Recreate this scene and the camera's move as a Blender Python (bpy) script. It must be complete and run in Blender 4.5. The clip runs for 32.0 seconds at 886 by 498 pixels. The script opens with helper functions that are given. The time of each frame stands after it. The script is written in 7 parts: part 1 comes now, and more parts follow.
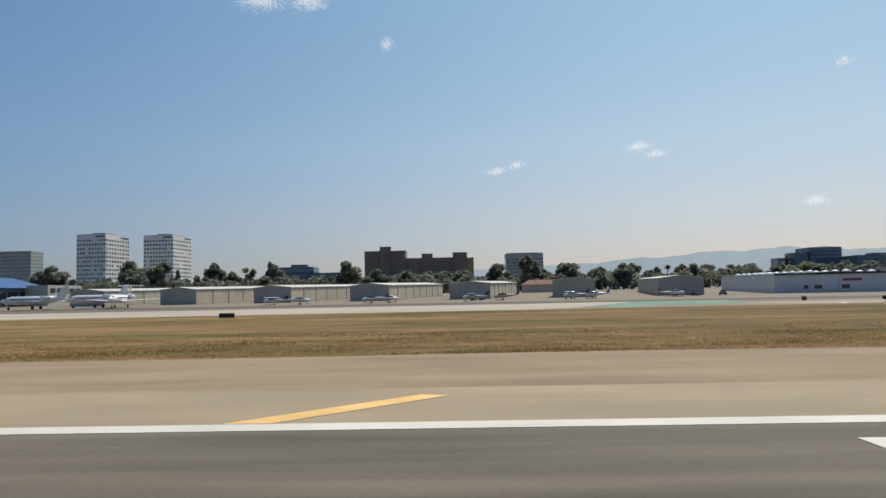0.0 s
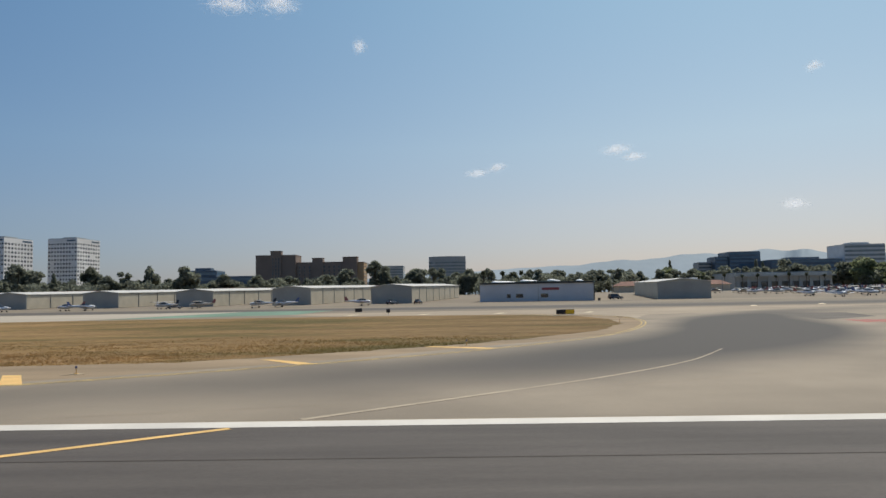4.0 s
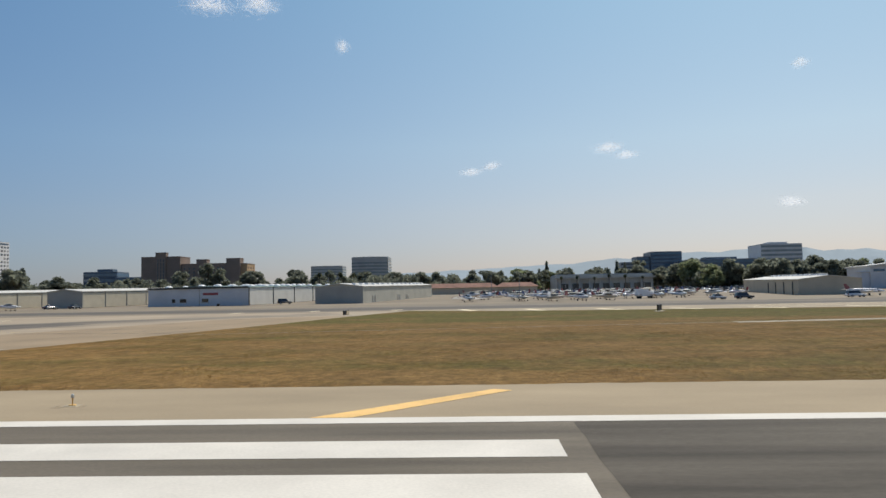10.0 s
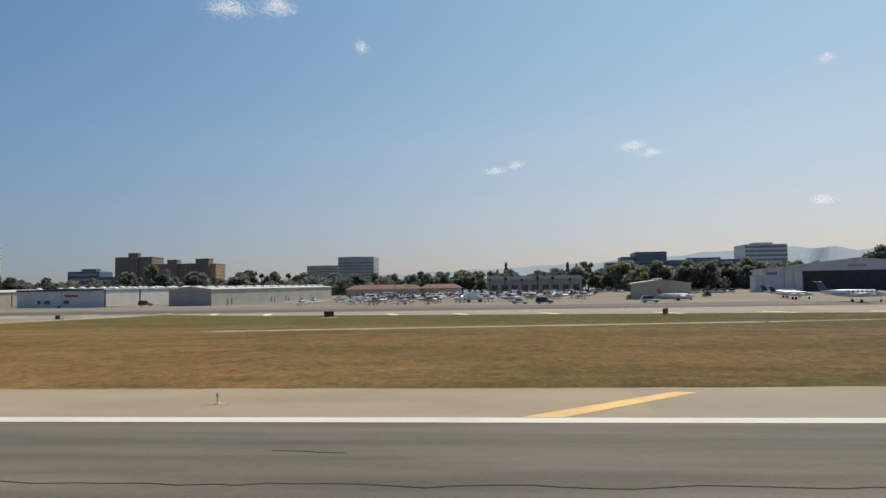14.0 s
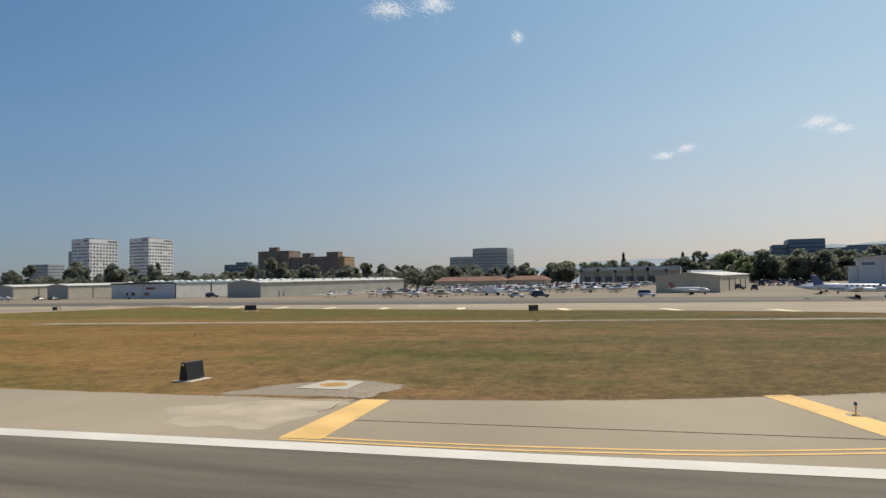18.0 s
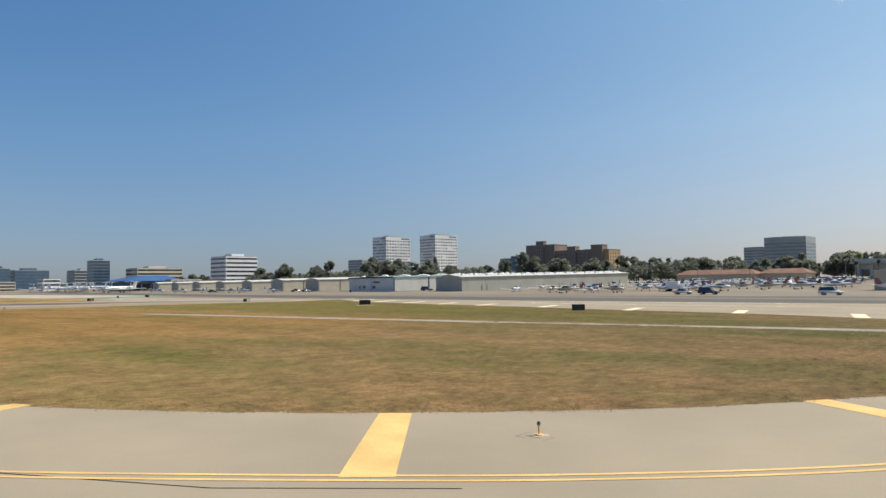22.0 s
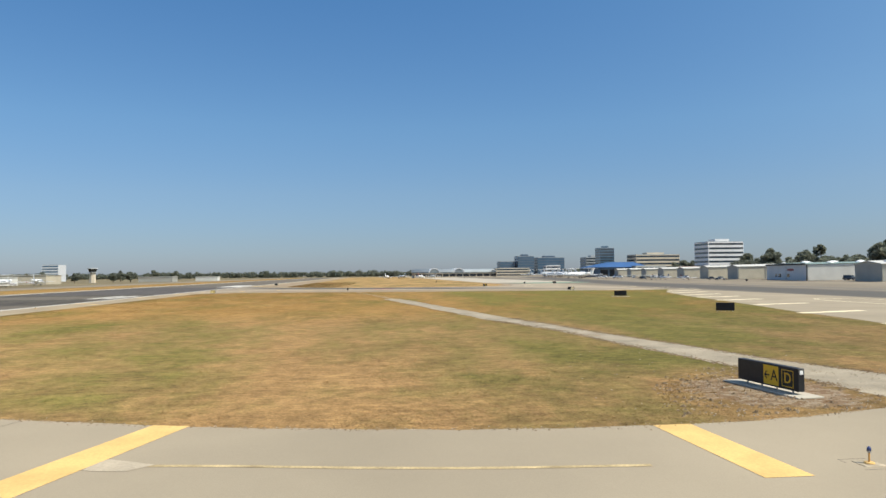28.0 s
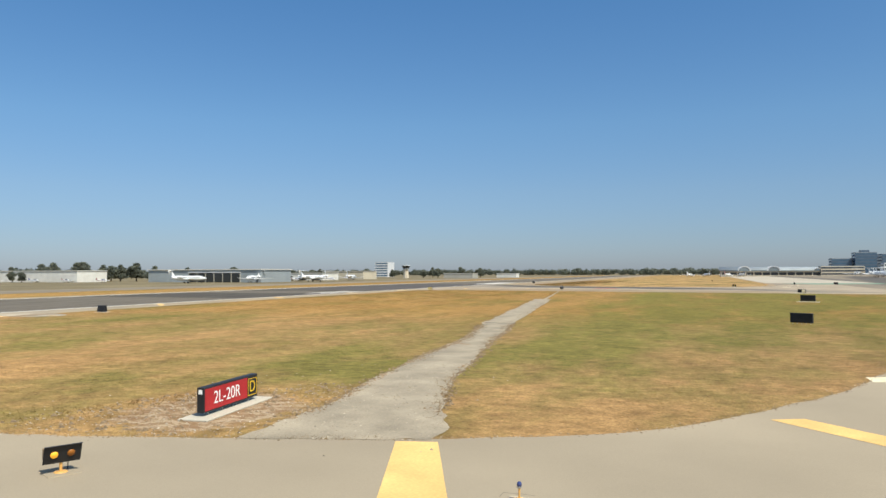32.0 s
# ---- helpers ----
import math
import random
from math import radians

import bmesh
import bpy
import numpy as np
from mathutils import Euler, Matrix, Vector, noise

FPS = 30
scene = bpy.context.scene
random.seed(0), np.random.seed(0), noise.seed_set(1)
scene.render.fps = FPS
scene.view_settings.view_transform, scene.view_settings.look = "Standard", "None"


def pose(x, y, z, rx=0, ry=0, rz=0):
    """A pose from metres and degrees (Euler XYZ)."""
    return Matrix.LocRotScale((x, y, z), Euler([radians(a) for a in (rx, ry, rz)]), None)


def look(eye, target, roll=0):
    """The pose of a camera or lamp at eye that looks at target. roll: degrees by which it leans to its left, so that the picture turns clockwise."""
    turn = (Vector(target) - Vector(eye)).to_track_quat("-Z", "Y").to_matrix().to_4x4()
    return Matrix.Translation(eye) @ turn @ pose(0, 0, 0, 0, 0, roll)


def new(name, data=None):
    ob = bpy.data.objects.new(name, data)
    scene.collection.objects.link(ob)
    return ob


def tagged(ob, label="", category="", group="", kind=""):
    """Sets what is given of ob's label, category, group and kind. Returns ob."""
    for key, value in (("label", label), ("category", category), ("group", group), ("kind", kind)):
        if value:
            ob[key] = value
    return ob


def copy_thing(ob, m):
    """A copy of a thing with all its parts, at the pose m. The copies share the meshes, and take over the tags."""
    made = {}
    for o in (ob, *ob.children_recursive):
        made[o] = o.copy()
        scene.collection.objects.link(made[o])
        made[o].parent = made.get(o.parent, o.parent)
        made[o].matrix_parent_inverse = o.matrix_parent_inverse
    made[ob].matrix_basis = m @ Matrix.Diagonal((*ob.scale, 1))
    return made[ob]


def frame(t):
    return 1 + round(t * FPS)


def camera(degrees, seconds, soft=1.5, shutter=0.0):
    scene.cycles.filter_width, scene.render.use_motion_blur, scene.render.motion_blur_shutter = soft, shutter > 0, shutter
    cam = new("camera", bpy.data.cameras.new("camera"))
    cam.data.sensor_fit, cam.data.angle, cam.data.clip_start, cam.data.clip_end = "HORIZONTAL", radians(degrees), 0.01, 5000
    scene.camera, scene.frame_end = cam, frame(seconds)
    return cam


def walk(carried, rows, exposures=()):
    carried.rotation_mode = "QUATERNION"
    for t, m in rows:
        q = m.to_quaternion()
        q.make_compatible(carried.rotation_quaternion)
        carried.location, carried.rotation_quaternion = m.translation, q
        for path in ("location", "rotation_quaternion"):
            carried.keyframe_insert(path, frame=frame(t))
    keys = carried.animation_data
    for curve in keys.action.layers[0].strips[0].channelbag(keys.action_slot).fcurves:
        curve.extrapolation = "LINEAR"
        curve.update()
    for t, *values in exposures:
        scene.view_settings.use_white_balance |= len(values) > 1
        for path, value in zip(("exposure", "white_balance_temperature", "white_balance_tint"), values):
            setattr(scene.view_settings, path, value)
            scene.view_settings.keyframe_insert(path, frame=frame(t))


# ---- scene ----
cam = camera(63.0, 32.0)
PATH = [
    (0, (-7.524, 3.358, 3.15), (-7.593, 5.353, 3.273), -1.2),
    (0.5, (4.019, 2.828, 3.171), (3.95, 4.822, 3.31), -0.9),
    (1, (15.597, 2.255, 3.253), (15.535, 4.249, 3.39), -1.1),
    (1.5, (26.775, 1.804, 3.358), (26.715, 3.798, 3.489), -0.9),
    (2, (37.862, 1.387, 3.409), (37.806, 3.382, 3.535), -1.1),
    (2.5, (48.979, 0.971, 3.479), (48.928, 2.967, 3.606), -0.9),
    (3, (60.21, 0.675, 3.538), (60.166, 2.671, 3.656), -0.9),
    (3.5, (71.347, 0.494, 3.569), (71.298, 2.49, 3.693), -1.0),
    (5.5, (114.632, -0.261, 3.634), (114.541, 1.732, 3.763), -0.9),
    (6, (124.472, -0.291, 3.667), (124.376, 1.703, 3.797), -0.9),
    (6.5, (134.084, -0.451, 3.677), (133.981, 1.542, 3.809), -1.0),
    (7, (143.606, -0.541, 3.705), (143.498, 1.452, 3.838), -0.9),
    (7.5, (152.777, -0.388, 3.677), (152.665, 1.605, 3.807), -0.9),
    (8, (161.838, -0.158, 3.652), (161.727, 1.834, 3.781), -1.0),
    (8.5, (170.725, 0.053, 3.72), (170.615, 2.046, 3.849), -1.0),
    (9, (179.364, 0.14, 3.603), (179.255, 2.133, 3.73), -1.1),
    (9.5, (187.37, 0.134, 3.61), (187.264, 2.127, 3.735), -1.0),
    (10, (195.152, -0.059, 3.62), (195.054, 1.935, 3.743), -1.1),
    (10.5, (203.387, -0.45, 3.688), (203.287, 1.543, 3.813), -0.9),
    (11, (211.59, -0.936, 3.785), (211.484, 1.057, 3.911), -1.0),
    (11.5, (219.7, -1.341, 3.85), (219.591, 0.652, 3.979), -0.9),
    (12, (227.686, -1.721, 3.913), (227.573, 0.272, 4.039), -0.7),
    (12.5, (235.46, -2.096, 3.96), (235.338, -0.103, 4.086), -0.8),
    (13, (243.046, -2.442, 4.003), (242.908, -0.451, 4.125), -0.9),
    (13.5, (250.397, -2.45, 4.038), (250.235, -0.46, 4.161), -0.7),
    (14, (257.417, -2.25, 4.047), (257.223, -0.263, 4.168), -0.9),
    (14.5, (264.132, -1.95, 4.074), (263.903, 0.033, 4.196), -0.8),
    (16.5, (289.426, 0.346, 4.228), (288.999, 2.297, 4.341), -0.8),
    (17, (294.799, 1.448, 4.261), (294.302, 3.383, 4.368), -0.7),
    (17.5, (299.85, 2.975, 4.292), (299.276, 4.888, 4.398), -0.8),
    (18, (304.673, 4.646, 4.274), (304.017, 6.533, 4.375), -0.9),
    (18.5, (309.407, 6.373, 4.326), (308.667, 8.229, 4.422), -0.8),
    (19, (314.116, 8.072, 4.368), (313.288, 9.89, 4.463), -0.8),
    (19.5, (318.911, 10.087, 4.433), (317.992, 11.861, 4.527), -0.7),
    (20, (323.419, 12.349, 4.507), (322.41, 14.073, 4.598), -0.7),
    (20.5, (327.57, 15.183, 4.484), (326.47, 16.85, 4.578), -0.6),
    (21, (331.474, 18.355, 4.522), (330.282, 19.959, 4.611), -0.8),
    (21.5, (335.204, 21.577, 4.537), (333.922, 23.11, 4.628), -0.8),
    (22, (338.701, 24.918, 4.511), (337.333, 26.374, 4.603), -0.8),
    (22.5, (341.858, 28.463, 4.53), (340.406, 29.835, 4.617), -0.6),
    (23, (344.778, 32.205, 4.524), (343.247, 33.489, 4.611), -0.6),
    (23.5, (347.509, 36.01, 4.529), (345.906, 37.202, 4.628), -0.7),
    (24, (350.028, 39.909, 4.585), (348.357, 41.003, 4.686), -0.7),
    (24.5, (352.434, 43.908, 4.625), (350.697, 44.895, 4.724), -0.8),
    (25, (354.395, 48.009, 4.652), (352.598, 48.882, 4.75), -0.7),
    (25.5, (355.905, 52.336, 4.63), (354.053, 53.085, 4.724), -0.7),
    (26, (357.06, 56.712, 4.606), (355.163, 57.34, 4.699), -0.8),
    (26.5, (358.007, 61.025, 4.606), (356.074, 61.531, 4.693), -0.6),
    (28.5, (360.744, 78.595, 4.745), (358.748, 78.704, 4.818), -0.6),
    (29, (360.722, 82.851, 4.782), (358.724, 82.864, 4.863), -0.5),
    (29.5, (360.343, 87.008, 4.76), (358.346, 86.922, 4.839), -0.4),
    (30, (359.72, 90.994, 4.769), (357.73, 90.804, 4.848), -0.4),
    (30.5, (358.999, 94.839, 4.795), (357.024, 94.539, 4.88), -0.2),
    (31, (358.088, 98.673, 4.84), (356.134, 98.253, 4.916), -0.3),
    (31.5, (356.802, 102.442, 4.889), (354.879, 101.895, 4.958), -0.2),
    (32, (355.36, 106.14, 4.883), (353.477, 105.467, 4.95), -0.2),
]
walk(cam, [(t, look(eye, target, roll)) for t, eye, target, roll in PATH], [(0, -0.08, 6400, 10), (1, 0.0, 6450, 10), (2, -0.18, 6350, 10), (3, -0.28, 6350, 10), (3.5, -0.23, 6400, 10), (6, 0.02, 6500, 10), (10, -0.03, 6440, 10), (13, -0.11, 6450, 10), (18, -0.01, 6700, 10), (20, 0.1, 6600, 10), (23, 0.32, 6480, 10), (26, 0.36, 6420, 9), (29, 0.44, 6450, 7), (32, 0.44, 6450, 7)])

# ---- world, sun, exposure ----
SUN_TO = Vector((0.50, 0.86, 0.0)).normalized()
SUN_EL = radians(56)
world = bpy.data.worlds.new("sky")
scene.world = world
world.use_nodes = True
wn, wl = world.node_tree.nodes, world.node_tree.links
wn.clear()
w_out = wn.new("ShaderNodeOutputWorld")
w_bg = wn.new("ShaderNodeBackground")
w_sky = wn.new("ShaderNodeTexSky")
w_sky.sky_type = "NISHITA"
w_sky.sun_disc = False
w_sky.sun_elevation = SUN_EL
w_sky.sun_rotation = math.atan2(SUN_TO.x, SUN_TO.y)
w_sky.air_density, w_sky.dust_density, w_sky.ozone_density = 1.0, 0.35, 3.0
w_bg.inputs["Strength"].default_value = 0.12
w_tc = wn.new("ShaderNodeTexCoord")


def w_math(op, a, b=None):
    n = wn.new("ShaderNodeMath")
    n.operation = op
    for i, v in enumerate((a, b)):
        if v is None:
            continue
        if isinstance(v, (int, float)):
            n.inputs[i].default_value = v
        else:
            wl.new(v, n.inputs[i])
    return n.outputs[0]


# low haze turns the sky grey-blue at the horizon, brighter on the sun's side
w_sep = wn.new("ShaderNodeSeparateXYZ")
wl.new(w_tc.outputs["Generated"], w_sep.inputs["Vector"])
w_ramp = wn.new("ShaderNodeValToRGB")
w_ramp.color_ramp.elements[0].position, w_ramp.color_ramp.elements[0].color = 0.0, (0.57, 0.565, 0.70, 1)
w_ramp.color_ramp.elements[1].position, w_ramp.color_ramp.elements[1].color = 1.0, (0.85, 0.95, 1.0, 1)
for w_p, w_c in ((0.05, (0.655, 0.638, 0.70, 1)), (0.11, (0.765, 0.745, 0.745, 1)), (0.20, (0.80, 0.875, 0.85, 1)), (0.38, (0.68, 0.915, 0.955, 1))):
    w_ramp.color_ramp.elements.new(w_p).color = w_c
wl.new(w_sep.outputs["Z"], w_ramp.inputs["Fac"])
w_dot = wn.new("ShaderNodeVectorMath")
w_dot.operation = "DOT_PRODUCT"
wl.new(w_tc.outputs["Generated"], w_dot.inputs[0])
w_dot.inputs[1].default_value = (SUN_TO.x * math.cos(SUN_EL), SUN_TO.y * math.cos(SUN_EL), math.sin(SUN_EL))
w_glow = wn.new("ShaderNodeMix")
w_glow.data_type = "RGBA"
w_glow.inputs["A"].default_value = (0.60, 0.70, 0.83, 1)
w_glow.inputs["B"].default_value = (2.32, 1.58, 1.05, 1)
wl.new(w_math("POWER", w_math("MAXIMUM", w_dot.outputs["Value"], 0.0), 2.0), w_glow.inputs["Factor"])
w_haze = wn.new("ShaderNodeMix")
w_haze.data_type, w_haze.blend_type = "RGBA", "MULTIPLY"
w_haze.inputs["Factor"].default_value = 1
wl.new(w_sky.outputs["Color"], w_haze.inputs["A"])
wl.new(w_ramp.outputs["Color"], w_haze.inputs["B"])
w_side = wn.new("ShaderNodeMix")
w_side.data_type, w_side.blend_type = "RGBA", "MULTIPLY"
w_side.inputs["Factor"].default_value = 1
wl.new(w_haze.outputs["Result"], w_side.inputs["A"])
wl.new(w_glow.outputs["Result"], w_side.inputs["B"])
wl.new(w_side.outputs["Result"], w_bg.inputs["Color"])
wl.new(w_bg.outputs["Background"], w_out.inputs["Surface"])

sun = new("sun", bpy.data.lights.new("sun", "SUN"))
sun.data.energy = 4.2
sun.data.angle = radians(0.53)
sun.data.color = (1.0, 0.945, 0.85)
sun.matrix_world = look((SUN_TO.x * 50 * math.cos(SUN_EL), SUN_TO.y * 50 * math.cos(SUN_EL), 50 * math.sin(SUN_EL)), (0, 0, 0))


# ---- materials ----
def mat(name, base, rough=0.8, metal=0.0, vary=0.25, scale=1.0, fine=20.0, bump=0.0, stretch=(1, 1, 1), tint=None, spec=0.3, island=0.0, rnd=0.0, bump_scale=None, dist=0.02):
    """A surface with two scales of variation: broad patches (scale) and grain (fine), in object metres."""
    m = bpy.data.materials.new(name)
    m.use_nodes = True
    nt = m.node_tree
    b = nt.nodes["Principled BSDF"]
    b.inputs["Roughness"].default_value = rough
    b.inputs["Metallic"].default_value = metal
    b.inputs["Specular IOR Level"].default_value = spec
    geo = nt.nodes.new("ShaderNodeNewGeometry")
    mp = nt.nodes.new("ShaderNodeMapping")
    mp.inputs["Scale"].default_value = stretch
    nt.links.new(geo.outputs["Position"], mp.inputs["Vector"])
    n1 = nt.nodes.new("ShaderNodeTexNoise")
    n1.inputs["Scale"].default_value, n1.inputs["Detail"].default_value = scale, 5
    n2 = nt.nodes.new("ShaderNodeTexNoise")
    n2.inputs["Scale"].default_value, n2.inputs["Detail"].default_value = fine, 4
    nt.links.new(mp.outputs["Vector"], n1.inputs["Vector"])
    nt.links.new(mp.outputs["Vector"], n2.inputs["Vector"])
    ramp = nt.nodes.new("ShaderNodeValToRGB")
    ramp.color_ramp.elements[0].position, ramp.color_ramp.elements[1].position = 0.32, 0.68
    lo = tint or tuple(c * (1 - vary) for c in base)
    hi = base if tint else tuple(min(1, c * (1 + vary * 0.6)) for c in base)
    ramp.color_ramp.elements[0].color, ramp.color_ramp.elements[1].color = (*lo, 1), (*hi, 1)
    nt.links.new(n1.outputs["Fac"], ramp.inputs["Fac"])
    mul = nt.nodes.new("ShaderNodeMix")
    mul.data_type, mul.blend_type = "RGBA", "MULTIPLY"
    mul.inputs["Factor"].default_value = 1
    r2 = nt.nodes.new("ShaderNodeMapRange")
    r2.inputs["From Min"].default_value, r2.inputs["From Max"].default_value = 0.3, 0.7
    r2.inputs["To Min"].default_value, r2.inputs["To Max"].default_value = 1 - vary * 0.7, 1 + vary * 0.35
    nt.links.new(n2.outputs["Fac"], r2.inputs["Value"])
    nt.links.new(ramp.outputs["Color"], mul.inputs["A"])
    nt.links.new(r2.outputs["Result"], mul.inputs["B"])
    col = mul.outputs["Result"]
    if island or rnd:
        src = geo.outputs["Random Per Island"] if island else nt.nodes.new("ShaderNodeObjectInfo").outputs["Random"]
        r3 = nt.nodes.new("ShaderNodeMapRange")
        r3.inputs["To Min"].default_value, r3.inputs["To Max"].default_value = 1 - (island or rnd), 1 + (island or rnd)
        nt.links.new(src, r3.inputs["Value"])
        m2 = nt.nodes.new("ShaderNodeMix")
        m2.data_type, m2.blend_type = "RGBA", "MULTIPLY"
        m2.inputs["Factor"].default_value = 1
        nt.links.new(col, m2.inputs["A"])
        nt.links.new(r3.outputs["Result"], m2.inputs["B"])
        col = m2.outputs["Result"]
    nt.links.new(col, b.inputs["Base Color"])
    if bump:
        bp = nt.nodes.new("ShaderNodeBump")
        bp.inputs["Strength"].default_value, bp.inputs["Distance"].default_value = bump, dist
        src = n2
        if bump_scale:
            src = nt.nodes.new("ShaderNodeTexNoise")
            src.inputs["Scale"].default_value, src.inputs["Detail"].default_value = bump_scale, 6
            nt.links.new(mp.outputs["Vector"], src.inputs["Vector"])
        nt.links.new(src.outputs["Fac"], bp.inputs["Height"])
        nt.links.new(bp.outputs["Normal"], b.inputs["Normal"])
    return m


def glass(name, base, rough=0.06):
    m = mat(name, base, rough=rough, vary=0.15, scale=0.2, fine=1.5, spec=0.8)
    return m


def lamp_mat(name, base, power):
    m = bpy.data.materials.new(name)
    m.use_nodes = True
    b = m.node_tree.nodes["Principled BSDF"]
    b.inputs["Base Color"].default_value = (*base, 1)
    b.inputs["Emission Color"].default_value = (*base, 1)
    b.inputs["Emission Strength"].default_value = power
    return m


def grass_mat(name, dry, mid, green, scale=0.03, exit_field=False):
    """Mown dry grass: three tones in patches stretched along the runway, mottled and streaked."""
    m = bpy.data.materials.new(name)
    m.use_nodes = True
    nt = m.node_tree
    L = nt.links.new
    b = nt.nodes["Principled BSDF"]
    b.inputs["Roughness"].default_value = 0.95
    b.inputs["Diffuse Roughness"].default_value = 0.7
    b.inputs["Specular IOR Level"].default_value = 0.1
    geo = nt.nodes.new("ShaderNodeNewGeometry")

    def noise_at(s, stretch, detail, rough=0.65):
        mp = nt.nodes.new("ShaderNodeMapping")
        mp.inputs["Scale"].default_value = stretch
        L(geo.outputs["Position"], mp.inputs["Vector"])
        n = nt.nodes.new("ShaderNodeTexNoise")
        n.inputs["Scale"].default_value, n.inputs["Detail"].default_value = s, detail
        n.inputs["Roughness"].default_value = rough
        L(mp.outputs["Vector"], n.inputs["Vector"])
        return n.outputs["Fac"]

    def ranged(src, f0, f1, t0, t1, soft=True):
        r = nt.nodes.new("ShaderNodeMapRange")
        r.interpolation_type = "SMOOTHSTEP" if soft else "LINEAR"
        for k, v in (("From Min", f0), ("From Max", f1), ("To Min", t0), ("To Max", t1)):
            r.inputs[k].default_value = v
        L(src, r.inputs["Value"])
        return r.outputs["Result"]

    def plus(x, y, op="ADD"):
        n = nt.nodes.new("ShaderNodeMath")
        n.operation = op
        L(x, n.inputs[0])
        L(y, n.inputs[1])
        return n.outputs[0]

    def far_from(x, y, sx, sy):
        """Distance from a spot on the ground, in stretched metres."""
        sub = nt.nodes.new("ShaderNodeVectorMath")
        sub.operation = "SUBTRACT"
        sub.inputs[1].default_value = (x, y, 0)
        L(geo.outputs["Position"], sub.inputs[0])
        mul = nt.nodes.new("ShaderNodeVectorMath")
        mul.operation = "MULTIPLY"
        mul.inputs[1].default_value = (sx, sy, 0)
        L(sub.outputs["Vector"], mul.inputs[0])
        ln = nt.nodes.new("ShaderNodeVectorMath")
        ln.operation = "LENGTH"
        L(mul.outputs["Vector"], ln.inputs[0])
        return ln.outputs["Value"]

    def blend(fac, x, y):
        n = nt.nodes.new("ShaderNodeMix")
        n.data_type = "RGBA"
        L(fac, n.inputs["Factor"])
        for v, k in ((x, "A"), (y, "B")):
            if isinstance(v, tuple):
                n.inputs[k].default_value = (*v, 1)
            else:
                L(v, n.inputs[k])
        return n.outputs["Result"]

    broad = noise_at(scale, (0.4, 1, 1), 9, 0.7)
    ramp = nt.nodes.new("ShaderNodeValToRGB")
    e = ramp.color_ramp.elements
    e[0].position, e[0].color = 0.40, (*green, 1)
    e[1].position, e[1].color = 0.62, (*dry, 1)
    k = ramp.color_ramp.elements.new(0.50)
    k.color = (*mid, 1)
    if exit_field:
        # greener ground beyond the service path and in a broad belt inside the exit bend
        sep = nt.nodes.new("ShaderNodeSeparateXYZ")
        L(geo.outputs["Position"], sep.inputs["Vector"])
        broad = plus(broad, ranged(sep.outputs["Y"], 86, 99, 0.0, -0.11))
        bend = far_from(299, 68, 1.0, 1.0)
        broad = plus(broad, ranged(bend, 6, 20, 0.07, 0.01))
        rim = plus(ranged(bend, 33, 38, 0.0, 0.11), ranged(sep.outputs["X"], 268, 296, 0.0, 1.0), "MULTIPLY")
        west = plus(ranged(sep.outputs["Y"], 84, 94, 0.075, 0.0), ranged(sep.outputs["X"], 268, 296, 1.0, 0.0), "MULTIPLY")
        broad = plus(broad, plus(rim, west))
        broad = plus(broad, ranged(far_from(332, 105, 1, 1), 3, 12, 0.12, 0.0))
        broad = plus(broad, ranged(far_from(293, 100, 0.055, 0.16), 0.3, 1.1, -0.06, 0.0))
        broad = plus(broad, ranged(far_from(318.5, 87, 0.12, 0.3), 0.3, 1.1, -0.06, 0.0))
        broad = plus(broad, ranged(noise_at(0.30, (1, 0.8, 1), 7, 0.75), 0.34, 0.66, -0.06, 0.07, False))
    L(broad, ramp.inputs["Fac"])
    col = ramp.outputs["Color"]
    if exit_field:
        # the grass inside the exit bend is straw and olive rather than brown
        olive = nt.nodes.new("ShaderNodeValToRGB")
        e = olive.color_ramp.elements
        e[0].position, e[0].color = 0.40, (0.156, 0.132, 0.036, 1)
        e[1].position, e[1].color = 0.64, (0.288, 0.174, 0.072, 1)
        olive.color_ramp.elements.new(0.51).color = (0.214, 0.150, 0.054, 1)
        L(broad, olive.inputs["Fac"])
        col = blend(ranged(sep.outputs["X"], 262, 300, 0.0, 1.0), col, olive.outputs["Color"])
    tones = ((0.16, (0.2, 1, 1), 0.82, 1.14), (0.55, (0.45, 1, 1), 0.80, 1.18), (2.2, (0.5, 1, 1), 0.74, 1.22), (9, (1, 1, 1), 0.72, 1.24))
    if exit_field:
        tones = ((0.13, (0.6, 1, 1), 0.86, 1.12), (0.6, (1, 0.7, 1), 0.74, 1.24), (2.0, (1, 0.7, 1), 0.66, 1.32), (8, (1, 1, 1), 0.66, 1.32))
    for sc, st, lo, hi in tones:
        x = nt.nodes.new("ShaderNodeMix")
        x.data_type, x.blend_type = "RGBA", "MULTIPLY"
        x.inputs["Factor"].default_value = 1
        L(col, x.inputs["A"])
        L(ranged(noise_at(sc, st, 5), 0.3, 0.7, lo, hi, False), x.inputs["B"])
        col = x.outputs["Result"]
    # straw-pale flecks
    fleck = ranged(noise_at(1.1, (0.5, 1.3, 1), 7, 0.75), 0.60, 0.74, 0.0, 0.45)
    col = blend(fleck, col, (dry[0] * 1.35, dry[1] * 1.45, dry[2] * 1.6))
